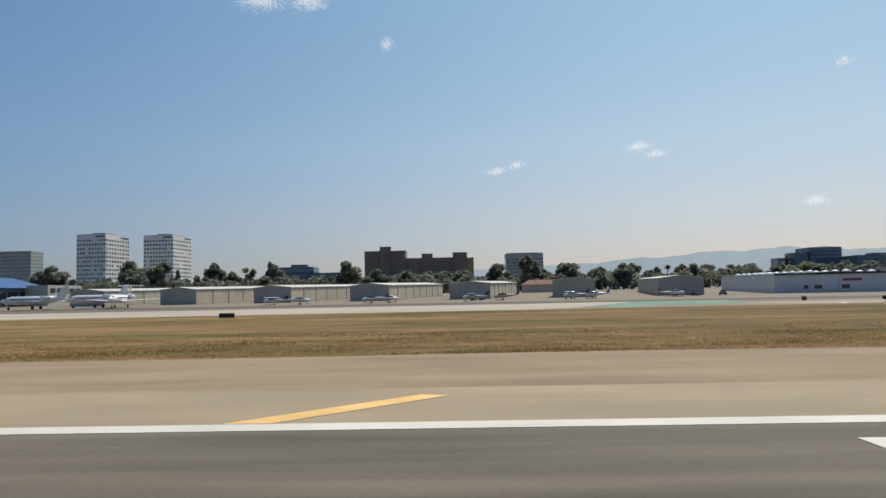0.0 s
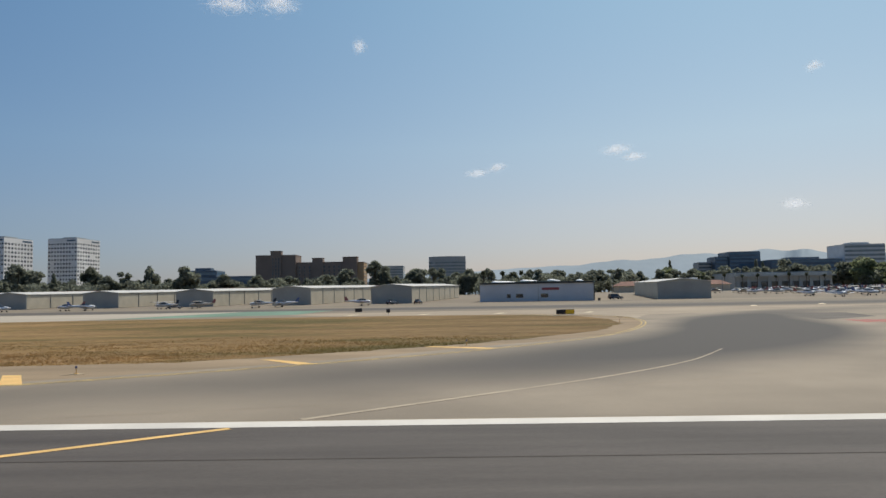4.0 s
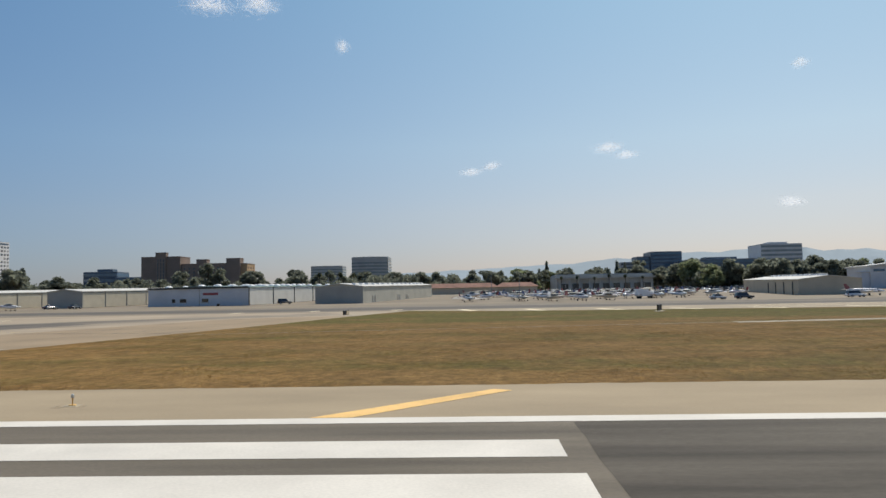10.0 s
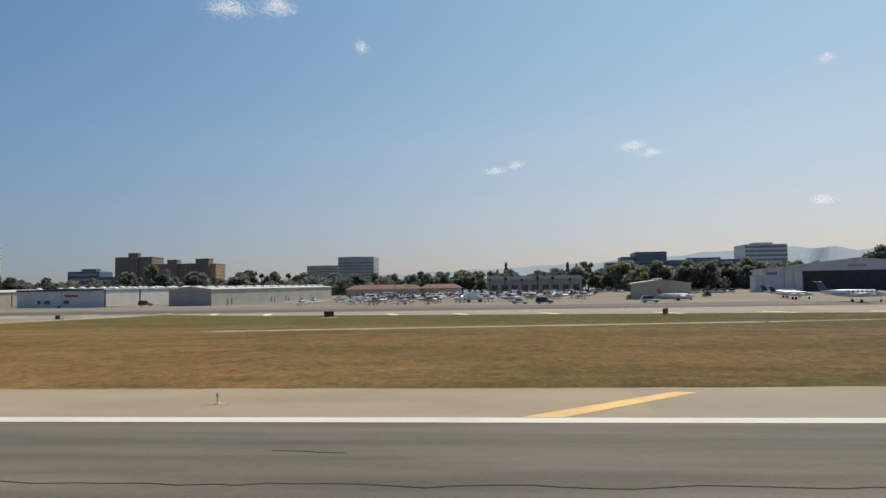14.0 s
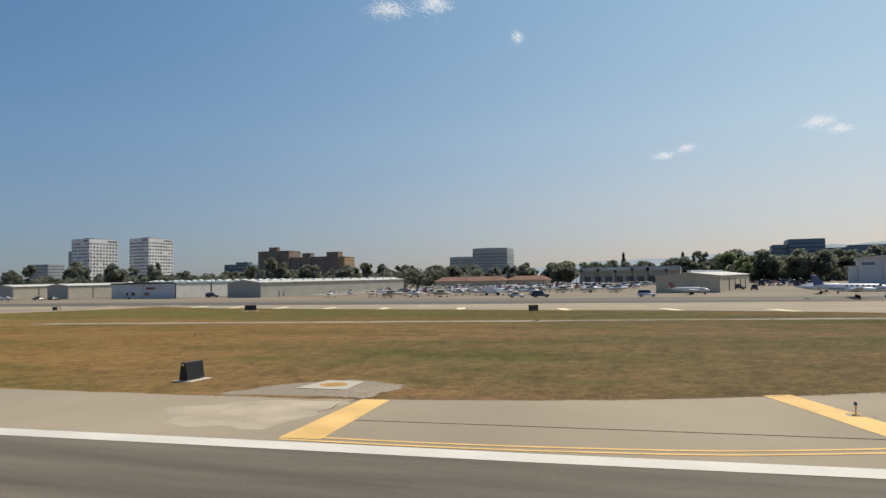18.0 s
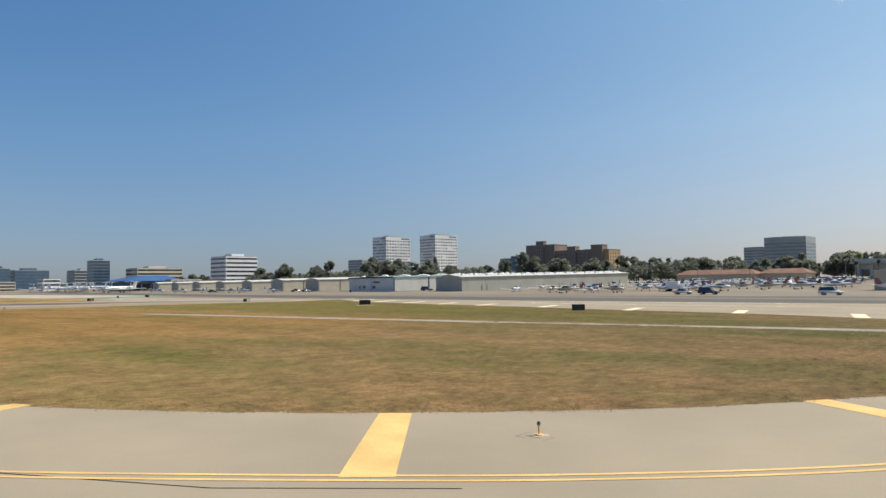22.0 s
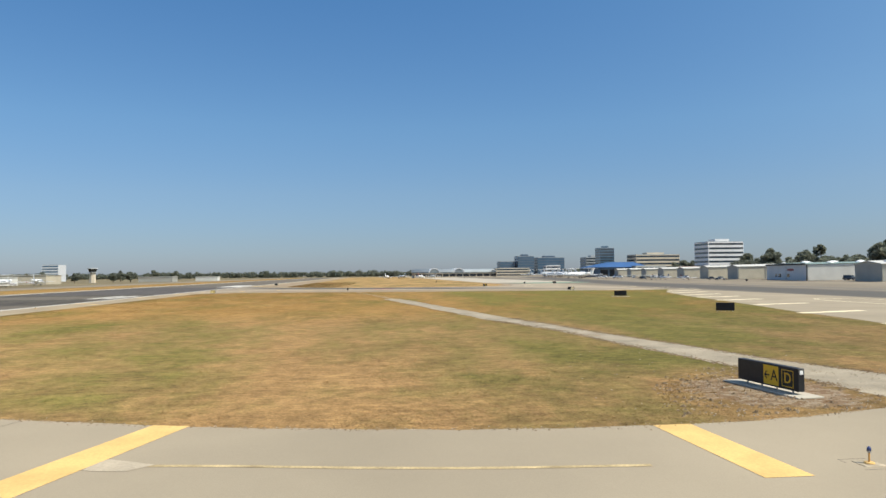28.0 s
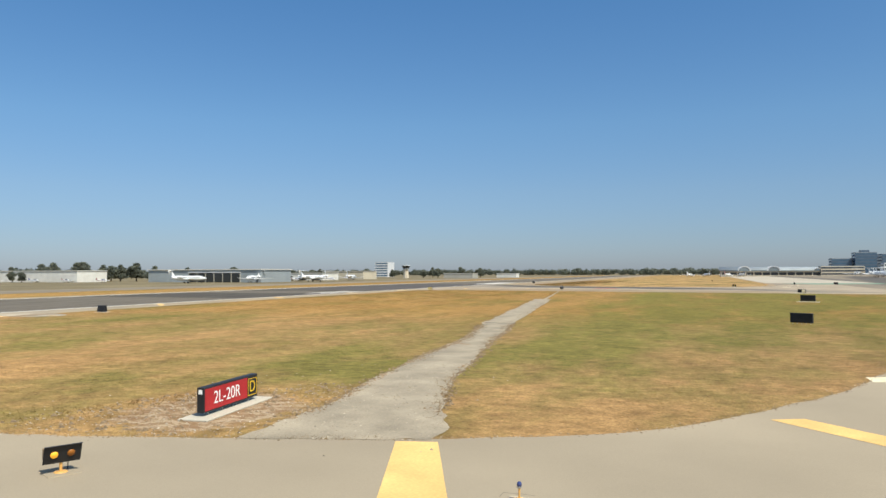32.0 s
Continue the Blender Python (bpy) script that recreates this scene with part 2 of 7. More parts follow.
    if exit_field:
        # bare stony earth and withered mats round the holding sign
        spot = ranged(far_from(333.6, 89.6, 0.17, 0.20), 0.25, 1.10, 0.22, -0.30)
        bare = ranged(plus(noise_at(0.9, (1.0, 0.7, 1), 9, 0.78), spot), 0.47, 0.60, 0.0, 0.9)
        soil = blend(ranged(noise_at(2.2, (1, 0.6, 1), 8, 0.75), 0.44, 0.56, 0.0, 1.0), (0.34, 0.262, 0.175), (0.200, 0.122, 0.068))
        col = blend(bare, col, soil)
    L(col, b.inputs["Base Color"])
    bp = nt.nodes.new("ShaderNodeBump")
    bp.inputs["Strength"].default_value, bp.inputs["Distance"].default_value = 0.35, 0.05
    L(noise_at(7, (1, 1, 1), 6), bp.inputs["Height"])
    L(bp.outputs["Normal"], b.inputs["Normal"])
    return m


def translucent(src, share):
    """The same surface as a thin leaf or blade that lets part of the light through."""
    m = src.copy()
    nt = m.node_tree
    b = nt.nodes["Principled BSDF"]
    tr = nt.nodes.new("ShaderNodeBsdfTranslucent")
    nt.links.new(b.inputs["Base Color"].links[0].from_socket, tr.inputs["Color"])
    mx = nt.nodes.new("ShaderNodeMixShader")
    mx.inputs["Fac"].default_value = share
    nt.links.new(b.outputs["BSDF"], mx.inputs[1])
    nt.links.new(tr.outputs["BSDF"], mx.inputs[2])
    nt.links.new(mx.outputs["Shader"], nt.nodes["Material Output"].inputs["Surface"])
    return m


M_LAND = mat("dry_land", (0.20, 0.16, 0.085), 0.95, vary=0.4, scale=0.02, fine=0.6)
M_GRASS_A = grass_mat("dry_grass_gold", (0.435, 0.272, 0.118), (0.325, 0.208, 0.084), (0.205, 0.158, 0.056), 0.07)
M_GRASS_B = grass_mat("dry_grass_brown", (0.290, 0.170, 0.056), (0.220, 0.145, 0.043), (0.165, 0.137, 0.034), 0.09, True)
M_RUNWAY = mat("runway_asphalt", (0.154, 0.131, 0.098), 0.85, vary=0.34, scale=0.6, fine=60, bump=0.25, stretch=(0.12, 1, 1), spec=0.25)
M_RUNWAY_DK = mat("runway_asphalt_rubber", (0.105, 0.091, 0.078), 0.8, vary=0.3, scale=0.6, fine=60, bump=0.25, stretch=(0.12, 1, 1), spec=0.25)
M_RUNWAY_BR = mat("runway_asphalt_old", (0.104, 0.089, 0.068), 0.86, vary=0.4, scale=0.7, fine=60, bump=0.25, stretch=(0.1, 1, 1), spec=0.2)
M_RUNWAY_TAR = mat("runway_asphalt_tarred", (0.096, 0.083, 0.065), 0.86, vary=0.4, scale=0.7, fine=60, bump=0.25, stretch=(0.1, 1, 1), spec=0.2)
M_RUNWAY_BLK = mat("runway_asphalt_sealed", (0.07, 0.057, 0.046), 0.9, vary=0.5, scale=0.5, fine=60, bump=0.25, stretch=(0.2, 1, 1), spec=0.12)
M_SHOULDER = mat("shoulder_asphalt", (0.345, 0.274, 0.176), 0.9, vary=0.16, scale=0.25, fine=35, bump=0.2, stretch=(0.4, 1, 1))
M_EXIT = mat("exit_asphalt", (0.338, 0.279, 0.194), 0.9, vary=0.14, scale=0.1, fine=34, bump=0.2)
M_EARTH = mat("bare_earth", (0.385, 0.285, 0.185), 0.95, vary=0.25, scale=1.2, fine=9, bump=0.5, bump_scale=14, dist=0.03)
M_DIRT = mat("compacted_dirt", (0.315, 0.235, 0.145), 0.95, vary=0.22, scale=0.3, fine=25, bump=0.3, stretch=(0.25, 1, 1))
M_TAXI = mat("taxiway_asphalt", (0.365, 0.297, 0.21), 0.88, vary=0.18, scale=0.12, fine=30, bump=0.2, stretch=(0.5, 1, 1))
M_TAXI_MID = mat("taxiway_asphalt_stained", (0.305, 0.253, 0.184), 0.87, vary=0.22, scale=0.12, fine=30, bump=0.2)
M_TAXI_LOW = mat("taxiway_asphalt_worn", (0.20, 0.172, 0.134), 0.87, vary=0.24, scale=0.12, fine=30, bump=0.2)
M_TAXI_DK = mat("taxiway_asphalt_dark", (0.135, 0.117, 0.094), 0.85, vary=0.28, scale=0.12, fine=30, bump=0.2)
M_ISLAND = mat("tan_painted_island", (0.300, 0.226, 0.142), 0.9, vary=0.16, scale=0.12, fine=20, bump=0.2)
M_APRON = mat("apron_concrete", (0.243, 0.20, 0.142), 0.88, vary=0.2, scale=0.06, fine=6, bump=0.1, stretch=(0.35, 1, 1))
M_APRON_DK = mat("apron_lane_asphalt", (0.165, 0.142, 0.112), 0.88, vary=0.25, scale=0.08, fine=5, stretch=(0.15, 1, 1))
M_CONC = mat("pale_concrete", (0.50, 0.45, 0.36), 0.9, vary=0.15, scale=0.1, fine=12, bump=0.1)
M_CONC_SUN = mat("bright_taxiway_concrete", (0.44, 0.385, 0.30), 0.9, vary=0.14, scale=0.08, fine=6, bump=0.1, stretch=(0.4, 1, 1))
M_GREEN = mat("green_painted_asphalt", (0.17, 0.27, 0.19), 0.85, vary=0.2, scale=0.1, fine=8)
M_GRAVEL = mat("weathered_path", (0.345, 0.290, 0.207), 0.95, vary=0.25, scale=0.5, fine=14, bump=0.2, bump_scale=40, dist=0.02)
M_STONE = mat("loose_stones", (0.40, 0.34, 0.26), 0.9, vary=0.2, scale=2, fine=20, island=0.4)
M_PATCH = mat("light_patch", (0.45, 0.375, 0.27), 0.9, vary=0.2, scale=0.5, fine=12)
M_WHITE = mat("white_marking", (0.65, 0.61, 0.53), 0.7, vary=0.1, scale=0.4, fine=14, bump=0.1)
M_YELLOW = mat("yellow_marking", (0.77, 0.49, 0.175), 0.75, vary=0.16, scale=0.6, fine=12, bump=0.1)
M_YELLOW_OLD = mat("worn_yellow_marking", (0.58, 0.42, 0.16), 0.8, vary=0.3, scale=0.8, fine=8)
M_BLACKLINE = mat("black_marking", (0.04, 0.036, 0.032), 0.8, vary=0.3, scale=1, fine=15)
M_RED = mat("red_marking", (0.42, 0.13, 0.10), 0.8, vary=0.3, scale=0.6, fine=8)
M_CRACK_SOFT = mat("worn_crack", (0.062, 0.053, 0.044), 0.95, vary=0.5, scale=0.6, fine=6, spec=0.05)
M_CRACK = mat("sealed_crack", (0.036, 0.030, 0.025), 0.95, vary=0.3, scale=1, fine=10, spec=0.05)
M_SIGN_BLACK = mat("sign_black", (0.022, 0.022, 0.024), 0.5, vary=0.3, scale=1.5, fine=14)
M_SIGN_YELLOW = mat("sign_yellow", (0.75, 0.48, 0.03), 0.45, vary=0.1, scale=1, fine=10)
M_SIGN_PALE = mat("sign_yellow_faded", (0.70, 0.55, 0.22), 0.5, vary=0.12, scale=1, fine=10)
M_SIGN_RED = mat("sign_red", (0.42, 0.025, 0.03), 0.45, vary=0.12, scale=1, fine=10)
M_SIGN_FADED = mat("sign_red_faded", (0.36, 0.10, 0.10), 0.6, vary=0.3, scale=2, fine=9)
M_SIGN_WHITE = mat("sign_white", (0.82, 0.82, 0.80), 0.45, vary=0.05, scale=1, fine=10)
M_SIGN_TAN = mat("sign_back_tan", (0.30, 0.20, 0.11), 0.6, vary=0.2, scale=1, fine=10)
M_ORANGE = mat("fixture_orange", (0.62, 0.34, 0.10), 0.5, vary=0.15, scale=3, fine=20)
M_STEEL = mat("galvanised_steel", (0.45, 0.45, 0.44), 0.45, 0.6, vary=0.15, scale=2, fine=20)
M_CLOD = mat("dry_clods", (0.265, 0.190, 0.115), 0.95, vary=0.45, scale=1.5, fine=12)
M_WORNLINE = mat("worn_yellow_paint", (0.50, 0.38, 0.20), 0.8, vary=0.35, scale=1.2, fine=14)
M_COVER = mat("rusty_yellow_cover", (0.50, 0.27, 0.06), 0.7, vary=0.35, scale=1.5, fine=9)
M_SLAB = mat("dirty_slab", (0.44, 0.365, 0.255), 0.9, vary=0.4, scale=2.5, fine=16)
M_BLUE_LENS = glass("blue_lens", (0.035, 0.05, 0.16))
M_CLEAR_LENS = glass("clear_lens", (0.55, 0.55, 0.5))
M_AMBER = lamp_mat("lit_amber", (0.85, 0.40, 0.03), 0.4)
M_AMBER_OFF = mat("unlit_amber", (0.30, 0.11, 0.018), 0.35, vary=0.1)
M_HANGAR_WHITE = mat("white_steel_siding", (0.60, 0.605, 0.61), 0.6, vary=0.08, scale=0.2, fine=3)
M_HANGAR_GREY = mat("grey_steel_siding", (0.385, 0.37, 0.325), 0.6, vary=0.1, scale=0.2, fine=3)
M_HANGAR_TAN = mat("beige_stucco", (0.52, 0.46, 0.35), 0.8, vary=0.12, scale=0.15, fine=4)
M_HANGAR_BEIGE = mat("beige_steel_siding", (0.46, 0.44, 0.37), 0.65, vary=0.1, scale=0.2, fine=3)
M_DOOR_PALE = mat("pale_door_steel", (0.66, 0.64, 0.58), 0.6, vary=0.08, scale=0.3, fine=4)
M_DOOR_TAN = mat("beige_door_steel", (0.56, 0.50, 0.38), 0.65, vary=0.1, scale=0.3, fine=4)
M_ROOF_DK = mat("dark_roof_edge", (0.05, 0.055, 0.055), 0.6, vary=0.2, scale=0.5, fine=4)
M_ROOF_GREEN = mat("grey_green_roof", (0.22, 0.29, 0.26), 0.6, vary=0.15, scale=0.3, fine=4)
M_ROOF_PALE = mat("pale_metal_roof", (0.60, 0.58, 0.52), 0.55, vary=0.12, scale=0.3, fine=3)
M_DOME = mat("white_roof_dome", (0.80, 0.80, 0.78), 0.4, vary=0.06)
M_DARKGLASS = glass("dark_window_glass", (0.025, 0.03, 0.035))
M_WIN = glass("window_glass", (0.045, 0.06, 0.075), 0.1)
M_BLUEGLASS = glass("blue_window_glass", (0.075, 0.135, 0.20), 0.08)
M_GREYGLASS = glass("grey_window_glass", (0.20, 0.235, 0.25), 0.12)
M_BLIND = glass("window_with_blind", (0.30, 0.30, 0.29), 0.15)
M_PALEBAR = mat("faded_pale_marking", (0.85, 0.72, 0.48), 0.8, vary=0.2, scale=0.6, fine=8)
M_FRINGE = mat("withered_grass", (0.30, 0.190, 0.098), 0.95, vary=0.3, scale=0.4, fine=6)
M_TOWER = mat("white_precast", (0.80, 0.78, 0.76), 0.8, vary=0.08, scale=0.05, fine=0.8)
M_BRICK = mat("brown_brick", (0.275, 0.21, 0.168), 0.9, vary=0.15, scale=0.08, fine=1.2)
# brick of the end wing: its sunlit look is put into this paler sand colour
M_BRICK_SUNLIT = mat("sunlit_sand_brick", (0.45, 0.30, 0.17), 0.9, vary=0.15, scale=0.08, fine=1.2)
M_DARKBLD = mat("dark_cladding", (0.09, 0.128, 0.175), 0.45, vary=0.15, scale=0.05, fine=0.8)
M_GREYBLD = mat("grey_cladding", (0.36, 0.38, 0.385), 0.7, vary=0.12, scale=0.05, fine=0.8)
M_SLATE = mat("slate_grey_siding", (0.29, 0.32, 0.33), 0.6, vary=0.12, scale=0.1, fine=1.5)
M_GARAGE = mat("pale_stucco", (0.45, 0.45, 0.41), 0.8, vary=0.12, scale=0.1, fine=2)
M_REDROOF = mat("red_tile_roof", (0.235, 0.125, 0.09), 0.85, vary=0.25, scale=0.3, fine=5)
M_BLUEROOF = mat("blue_metal_roof", (0.045, 0.115, 0.27), 0.5, vary=0.1, scale=0.1, fine=2)
M_BLUEWALL = mat("blue_grey_wall", (0.10, 0.15, 0.22), 0.6, vary=0.15, scale=0.1, fine=2)
M_BEIGEBLD = mat("beige_cladding", (0.58, 0.50, 0.38), 0.8, vary=0.1, scale=0.08, fine=1)
M_BARK = mat("bark", (0.10, 0.075, 0.05), 0.95, vary=0.3, scale=2, fine=12, bump=0.4)
M_LEAF = mat("dark_leaves", (0.235, 0.25, 0.19), 0.8, vary=0.22, scale=0.2, fine=2, island=0.18, rnd=0)
M_LEAF_LT = mat("light_leaves", (0.27, 0.30, 0.165), 0.8, vary=0.22, scale=0.2, fine=2, island=0.2)
M_LEAF_PALM = mat("palm_fronds", (0.12, 0.13, 0.075), 0.75, vary=0.3, scale=0.5, fine=3, island=0.3)
M_LEAF, M_LEAF_LT, M_LEAF_PALM = (translucent(m, 0.65) for m in (M_LEAF, M_LEAF_LT, M_LEAF_PALM))
M_BLADE_A, M_BLADE_B = translucent(M_GRASS_A, 0.5), translucent(M_GRASS_B, 0.3)
# distance haze is put into the hills' colour, with a faint bluish glow
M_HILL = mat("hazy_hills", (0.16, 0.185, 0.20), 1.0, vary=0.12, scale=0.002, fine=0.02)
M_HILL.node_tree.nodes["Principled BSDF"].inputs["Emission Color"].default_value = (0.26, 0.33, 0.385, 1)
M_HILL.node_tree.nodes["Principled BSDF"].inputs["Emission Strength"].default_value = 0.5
M_PLANE_WHITE = mat("white_aircraft_paint", (0.78, 0.78, 0.77), 0.3, vary=0.05, spec=0.5)
M_PLANE_RED = mat("red_aircraft_trim", (0.30, 0.10, 0.09), 0.35, vary=0.1, spec=0.5)
M_PLANE_BLUE = mat("blue_aircraft_trim", (0.10, 0.13, 0.25), 0.35, vary=0.1, spec=0.5)
M_PLANE_DARK = mat("dark_aircraft_trim", (0.04, 0.04, 0.045), 0.4, vary=0.1)
M_PLANE_TAN = mat("cream_aircraft_paint", (0.64, 0.59, 0.47), 0.35, vary=0.08, spec=0.5)
M_RUBBER = mat("tyre_rubber", (0.02, 0.02, 0.02), 0.8, vary=0.2)
M_CAR_SILVER = mat("silver_car_paint", (0.52, 0.53, 0.55), 0.28, 0.2, vary=0.05, spec=0.6)
M_CAR_DARK = mat("dark_car_paint", (0.045, 0.05, 0.06), 0.25, vary=0.1, spec=0.6)
M_CAR_WHITE = mat("white_car_paint", (0.75, 0.75, 0.74), 0.3, vary=0.05, spec=0.6)
M_CAR_RED = mat("red_car_paint", (0.30, 0.03, 0.03), 0.3, vary=0.05, spec=0.6)
M_TAILLAMP = mat("tail_lamp", (0.35, 0.02, 0.02), 0.3, vary=0.1)
M_GREYMETAL = mat("grey_metal", (0.28, 0.28, 0.28), 0.5, 0.3, vary=0.15)


# ---- mesh helpers ----
def rise(y):
    """Height of the ground: level airfield, then a gentle rise to the apron and the town."""
    return 0.012 * (min(max(y, 140), 420) - 140)


def shape(name, bm, material):
    me = bpy.data.meshes.new(name)
    bm.to_mesh(me)
    bm.free()
    for m in material if isinstance(material, (list, tuple)) else [material]:
        me.materials.append(m)
    return me


def part(name, bm, material, parent=None, label=""):
    ob = new(name, shape(name, bm, material))
    if parent is not None:
        ob.parent = parent
    return tagged(ob, label)


def empty(name, m, label, category, group="", kind=""):
    ob = new(name)
    ob.matrix_basis = m
    ob.empty_display_size = 0.3
    return tagged(ob, label, category, group, kind)


def box(bm, x0, x1, y0, y1, z0, z1, slot=0):
    v = [bm.verts.new(p) for p in ((x0, y0, z0), (x1, y0, z0), (x1, y1, z0), (x0, y1, z0), (x0, y0, z1), (x1, y0, z1), (x1, y1, z1), (x0, y1, z1))]
    for q in ((0, 3, 2, 1), (4, 5, 6, 7), (0, 1, 5, 4), (1, 2, 6, 5), (2, 3, 7, 6), (3, 0, 4, 7)):
        bm.faces.new([v[i] for i in q]).material_index = slot
    return v


def boxes(*dims):
    bm = bmesh.new()
    for d in dims:
        box(bm, *d)
    return bm


def soft_box(x0, x1, y0, y1, z0, z1, r=0.02):
    bm = boxes((x0, x1, y0, y1, z0, z1))
    bmesh.ops.bevel(bm, geom=bm.edges[:], offset=r, segments=1, affect="EDGES")
    return bm


def tube(bm, a, b, r0, r1=None, n=8):
    a, b = Vector(a), Vector(b)
    r1 = r0 if r1 is None else r1
    q = (b - a).to_track_quat("Z", "Y")
    rings = []
    for p, r in ((a, r0), (b, r1)):
        rings.append([bm.verts.new(p + q @ Vector((r * math.cos(2 * math.pi * i / n), r * math.sin(2 * math.pi * i / n), 0))) for i in range(n)])
    for i in range(n):
        bm.faces.new((rings[0][i], rings[0][(i + 1) % n], rings[1][(i + 1) % n], rings[1][i]))
    bm.faces.new(rings[0][::-1])
    bm.faces.new(rings[1])
    return bm


def loft(bm, sections, close=True):
    """Skin over rings of equal length; the ends are capped."""
    rings = [[bm.verts.new(p) for p in s] for s in sections]
    n = len(rings[0])
    for r0, r1 in zip(rings, rings[1:]):
        for i in range(n):
            bm.faces.new((r0[i], r0[(i + 1) % n], r1[(i + 1) % n], r1[i]))
    if close:
        bm.faces.new(rings[0][::-1])
        bm.faces.new(rings[-1])
    return bm


def smooth(bm):
    for f in bm.faces:
        f.smooth = True
    return bm


def sheet(name, pts, layer, material, label="", category="", kind="structure", parent=None):
    """A flat area laid on the ground, by its outline, a little above what it lies on."""
    bm = bmesh.new()
    bm.faces.new([bm.verts.new((x, y, 0)) for x, y in pts])
    bm.normal_update()
    bmesh.ops.triangulate(bm, faces=bm.faces[:], ngon_method="EAR_CLIP")
    for cut in (140, 420):
        bmesh.ops.bisect_plane(bm, geom=bm.verts[:] + bm.edges[:] + bm.faces[:], plane_co=(0, cut, 0), plane_no=(0, 1, 0))
    for v in bm.verts:
        v.co.z = rise(v.co.y) + layer
    bmesh.ops.recalc_face_normals(bm, faces=bm.faces[:])
    bm.normal_update()
    bmesh.ops.reverse_faces(bm, faces=[f for f in bm.faces if f.normal.z < 0])
    ob = part(name, bm, material, parent)
    return tagged(ob, label, category, "", "" if parent else kind)


def wavy(pts, step=1.5, amp=0.25, seed=1):
    """An outline broken up into short uneven pieces."""
    r = random.Random(seed)
    out = []
    for (x0, y0), (x1, y1) in zip(pts, pts[1:] + pts[:1]):
        n = max(1, min(160, int(math.hypot(x1 - x0, y1 - y0) / step)))
        for i in range(n):
            f = i / n
            out.append((x0 + (x1 - x0) * f + r.uniform(-amp, amp), y0 + (y1 - y0) * f + r.uniform(-amp, amp)))
    return out


def spline(pts, n=8):
    """A smooth line through the points."""
    p = [Vector(q) for q in pts]
    p = [2 * p[0] - p[1]] + p + [2 * p[-1] - p[-2]]
    out = []
    for a, b, c, d in zip(p, p[1:], p[2:], p[3:]):
        for i in range(n):
            t = i / n
            out.append(0.5 * ((2 * b) + (c - a) * t + (2 * a - 5 * b + 4 * c - d) * t * t + (3 * b - a - 3 * c + d) * t ** 3))
    return out + [p[-2]]


def ribbon(name, pts, width, layer, material, off=0.0, parent=None, label="", category=""):
    """A painted line or sealed crack along points on the ground."""
    bm = bmesh.new()
    p = [Vector((q[0], q[1])) for q in pts]
    rows = []
    for i, q in enumerate(p):
        d = (p[min(i + 1, len(p) - 1)] - p[max(i - 1, 0)]).normalized()
        s = Vector((-d.y, d.x))
        w = width(i / (len(p) - 1)) if callable(width) else width
        a, b = q + s * (off + w / 2), q + s * (off - w / 2)
        rows.append((bm.verts.new((a.x, a.y, rise(a.y) + layer)), bm.verts.new((b.x, b.y, rise(b.y) + layer))))
    for (a, b), (c, d) in zip(rows, rows[1:]):
        bm.faces.new((a, b, d, c))
    return tagged(part(name, bm, material, parent), label, category, "", "" if parent else "structure")


# ---- ground, pavements and markings ----
bm = bmesh.new()
g_ys = [-4500, -1500, -300, 140, 420, 900, 2000, 4500]
g_xs = [-4500, -2000, -800, -300, 0, 200, 400, 800, 2000, 4500]
g_rows = [[bm.verts.new((x, y, rise(y) - 0.03)) for x in g_xs] for y in g_ys]
for r0, r1 in zip(g_rows, g_rows[1:]):
    for i in range(len(g_xs) - 1):
        bm.faces.new((r0[i], r0[i + 1], r1[i + 1], r1[i]))
tagged(part("ground", bm, M_LAND), "dry open land around the airfield", "ground", "", "structure")

# runway
RW_A, RW_B = -900, 620
EDGE = [(RW_A, 21.40), (262, 21.40), (276, 21.45), (284, 21.85), (293.7, 22.45), (301, 22.85), (308, 23.4), (330, 24.6), (RW_B, 40)]
runway = sheet("runway", [(RW_A, -24.4), (RW_B, -24.4)] + EDGE[::-1], 0.004, M_RUNWAY, "grey grooved asphalt runway with worn rubber streaks", "runway")
sheet("runway_patch", [(47, -24), (163, -24), (163, 20.42), (47, 20.42)], 0.008, M_RUNWAY_DK, parent=runway, label="darker rubber-stained asphalt")
sheet("runway_patch", wavy([(198.5, -24), (231.2, -24), (231.6, 13.7), (230.4, 20.40), (197.6, 20.40)], 2.2, 0.12, 31), 0.008, M_RUNWAY_TAR, parent=runway, label="brownish older asphalt")
sheet("runway_patch", [(161.8, -24), (173.6, -24), (173.6, 20.40), (161.7, 20.40), (162.2, 13.1)], 0.0092, M_RUNWAY_BR, parent=runway, label="brownish older asphalt")
sheet("edge_stripe", [(x, y - 0.04) for x, y in EDGE] + [(x, y - 0.95) for x, y in EDGE[::-1]], 0.014, M_WHITE, "white painted runway edge stripe", "marking")
sheet("edge_stripe", [(RW_A, -24.36), (RW_B, -24.36), (RW_B, -23.45), (RW_A, -23.45)], 0.014, M_WHITE, "white painted runway edge stripe", "marking")
sheet("aiming_point_marking", [(0.4, 9.6), (46.1, 9.6), (46.1, 18.75), (0.4, 18.75)], 0.014, M_WHITE, "broad white aiming point block on the runway", "marking")
sheet("touchdown_bar", [(174.1, 16.12), (197.0, 16.12), (197.0, 17.97), (174.1, 17.97)], 0.014, M_WHITE, "white touchdown zone bar on the runway", "marking")
sheet("touchdown_bar", [(174.3, 12.80), (197.2, 12.80), (197.2, 14.64), (174.3, 14.64)], 0.014, M_WHITE, "white touchdown zone bar on the runway", "marking")
rc = random.Random(5)
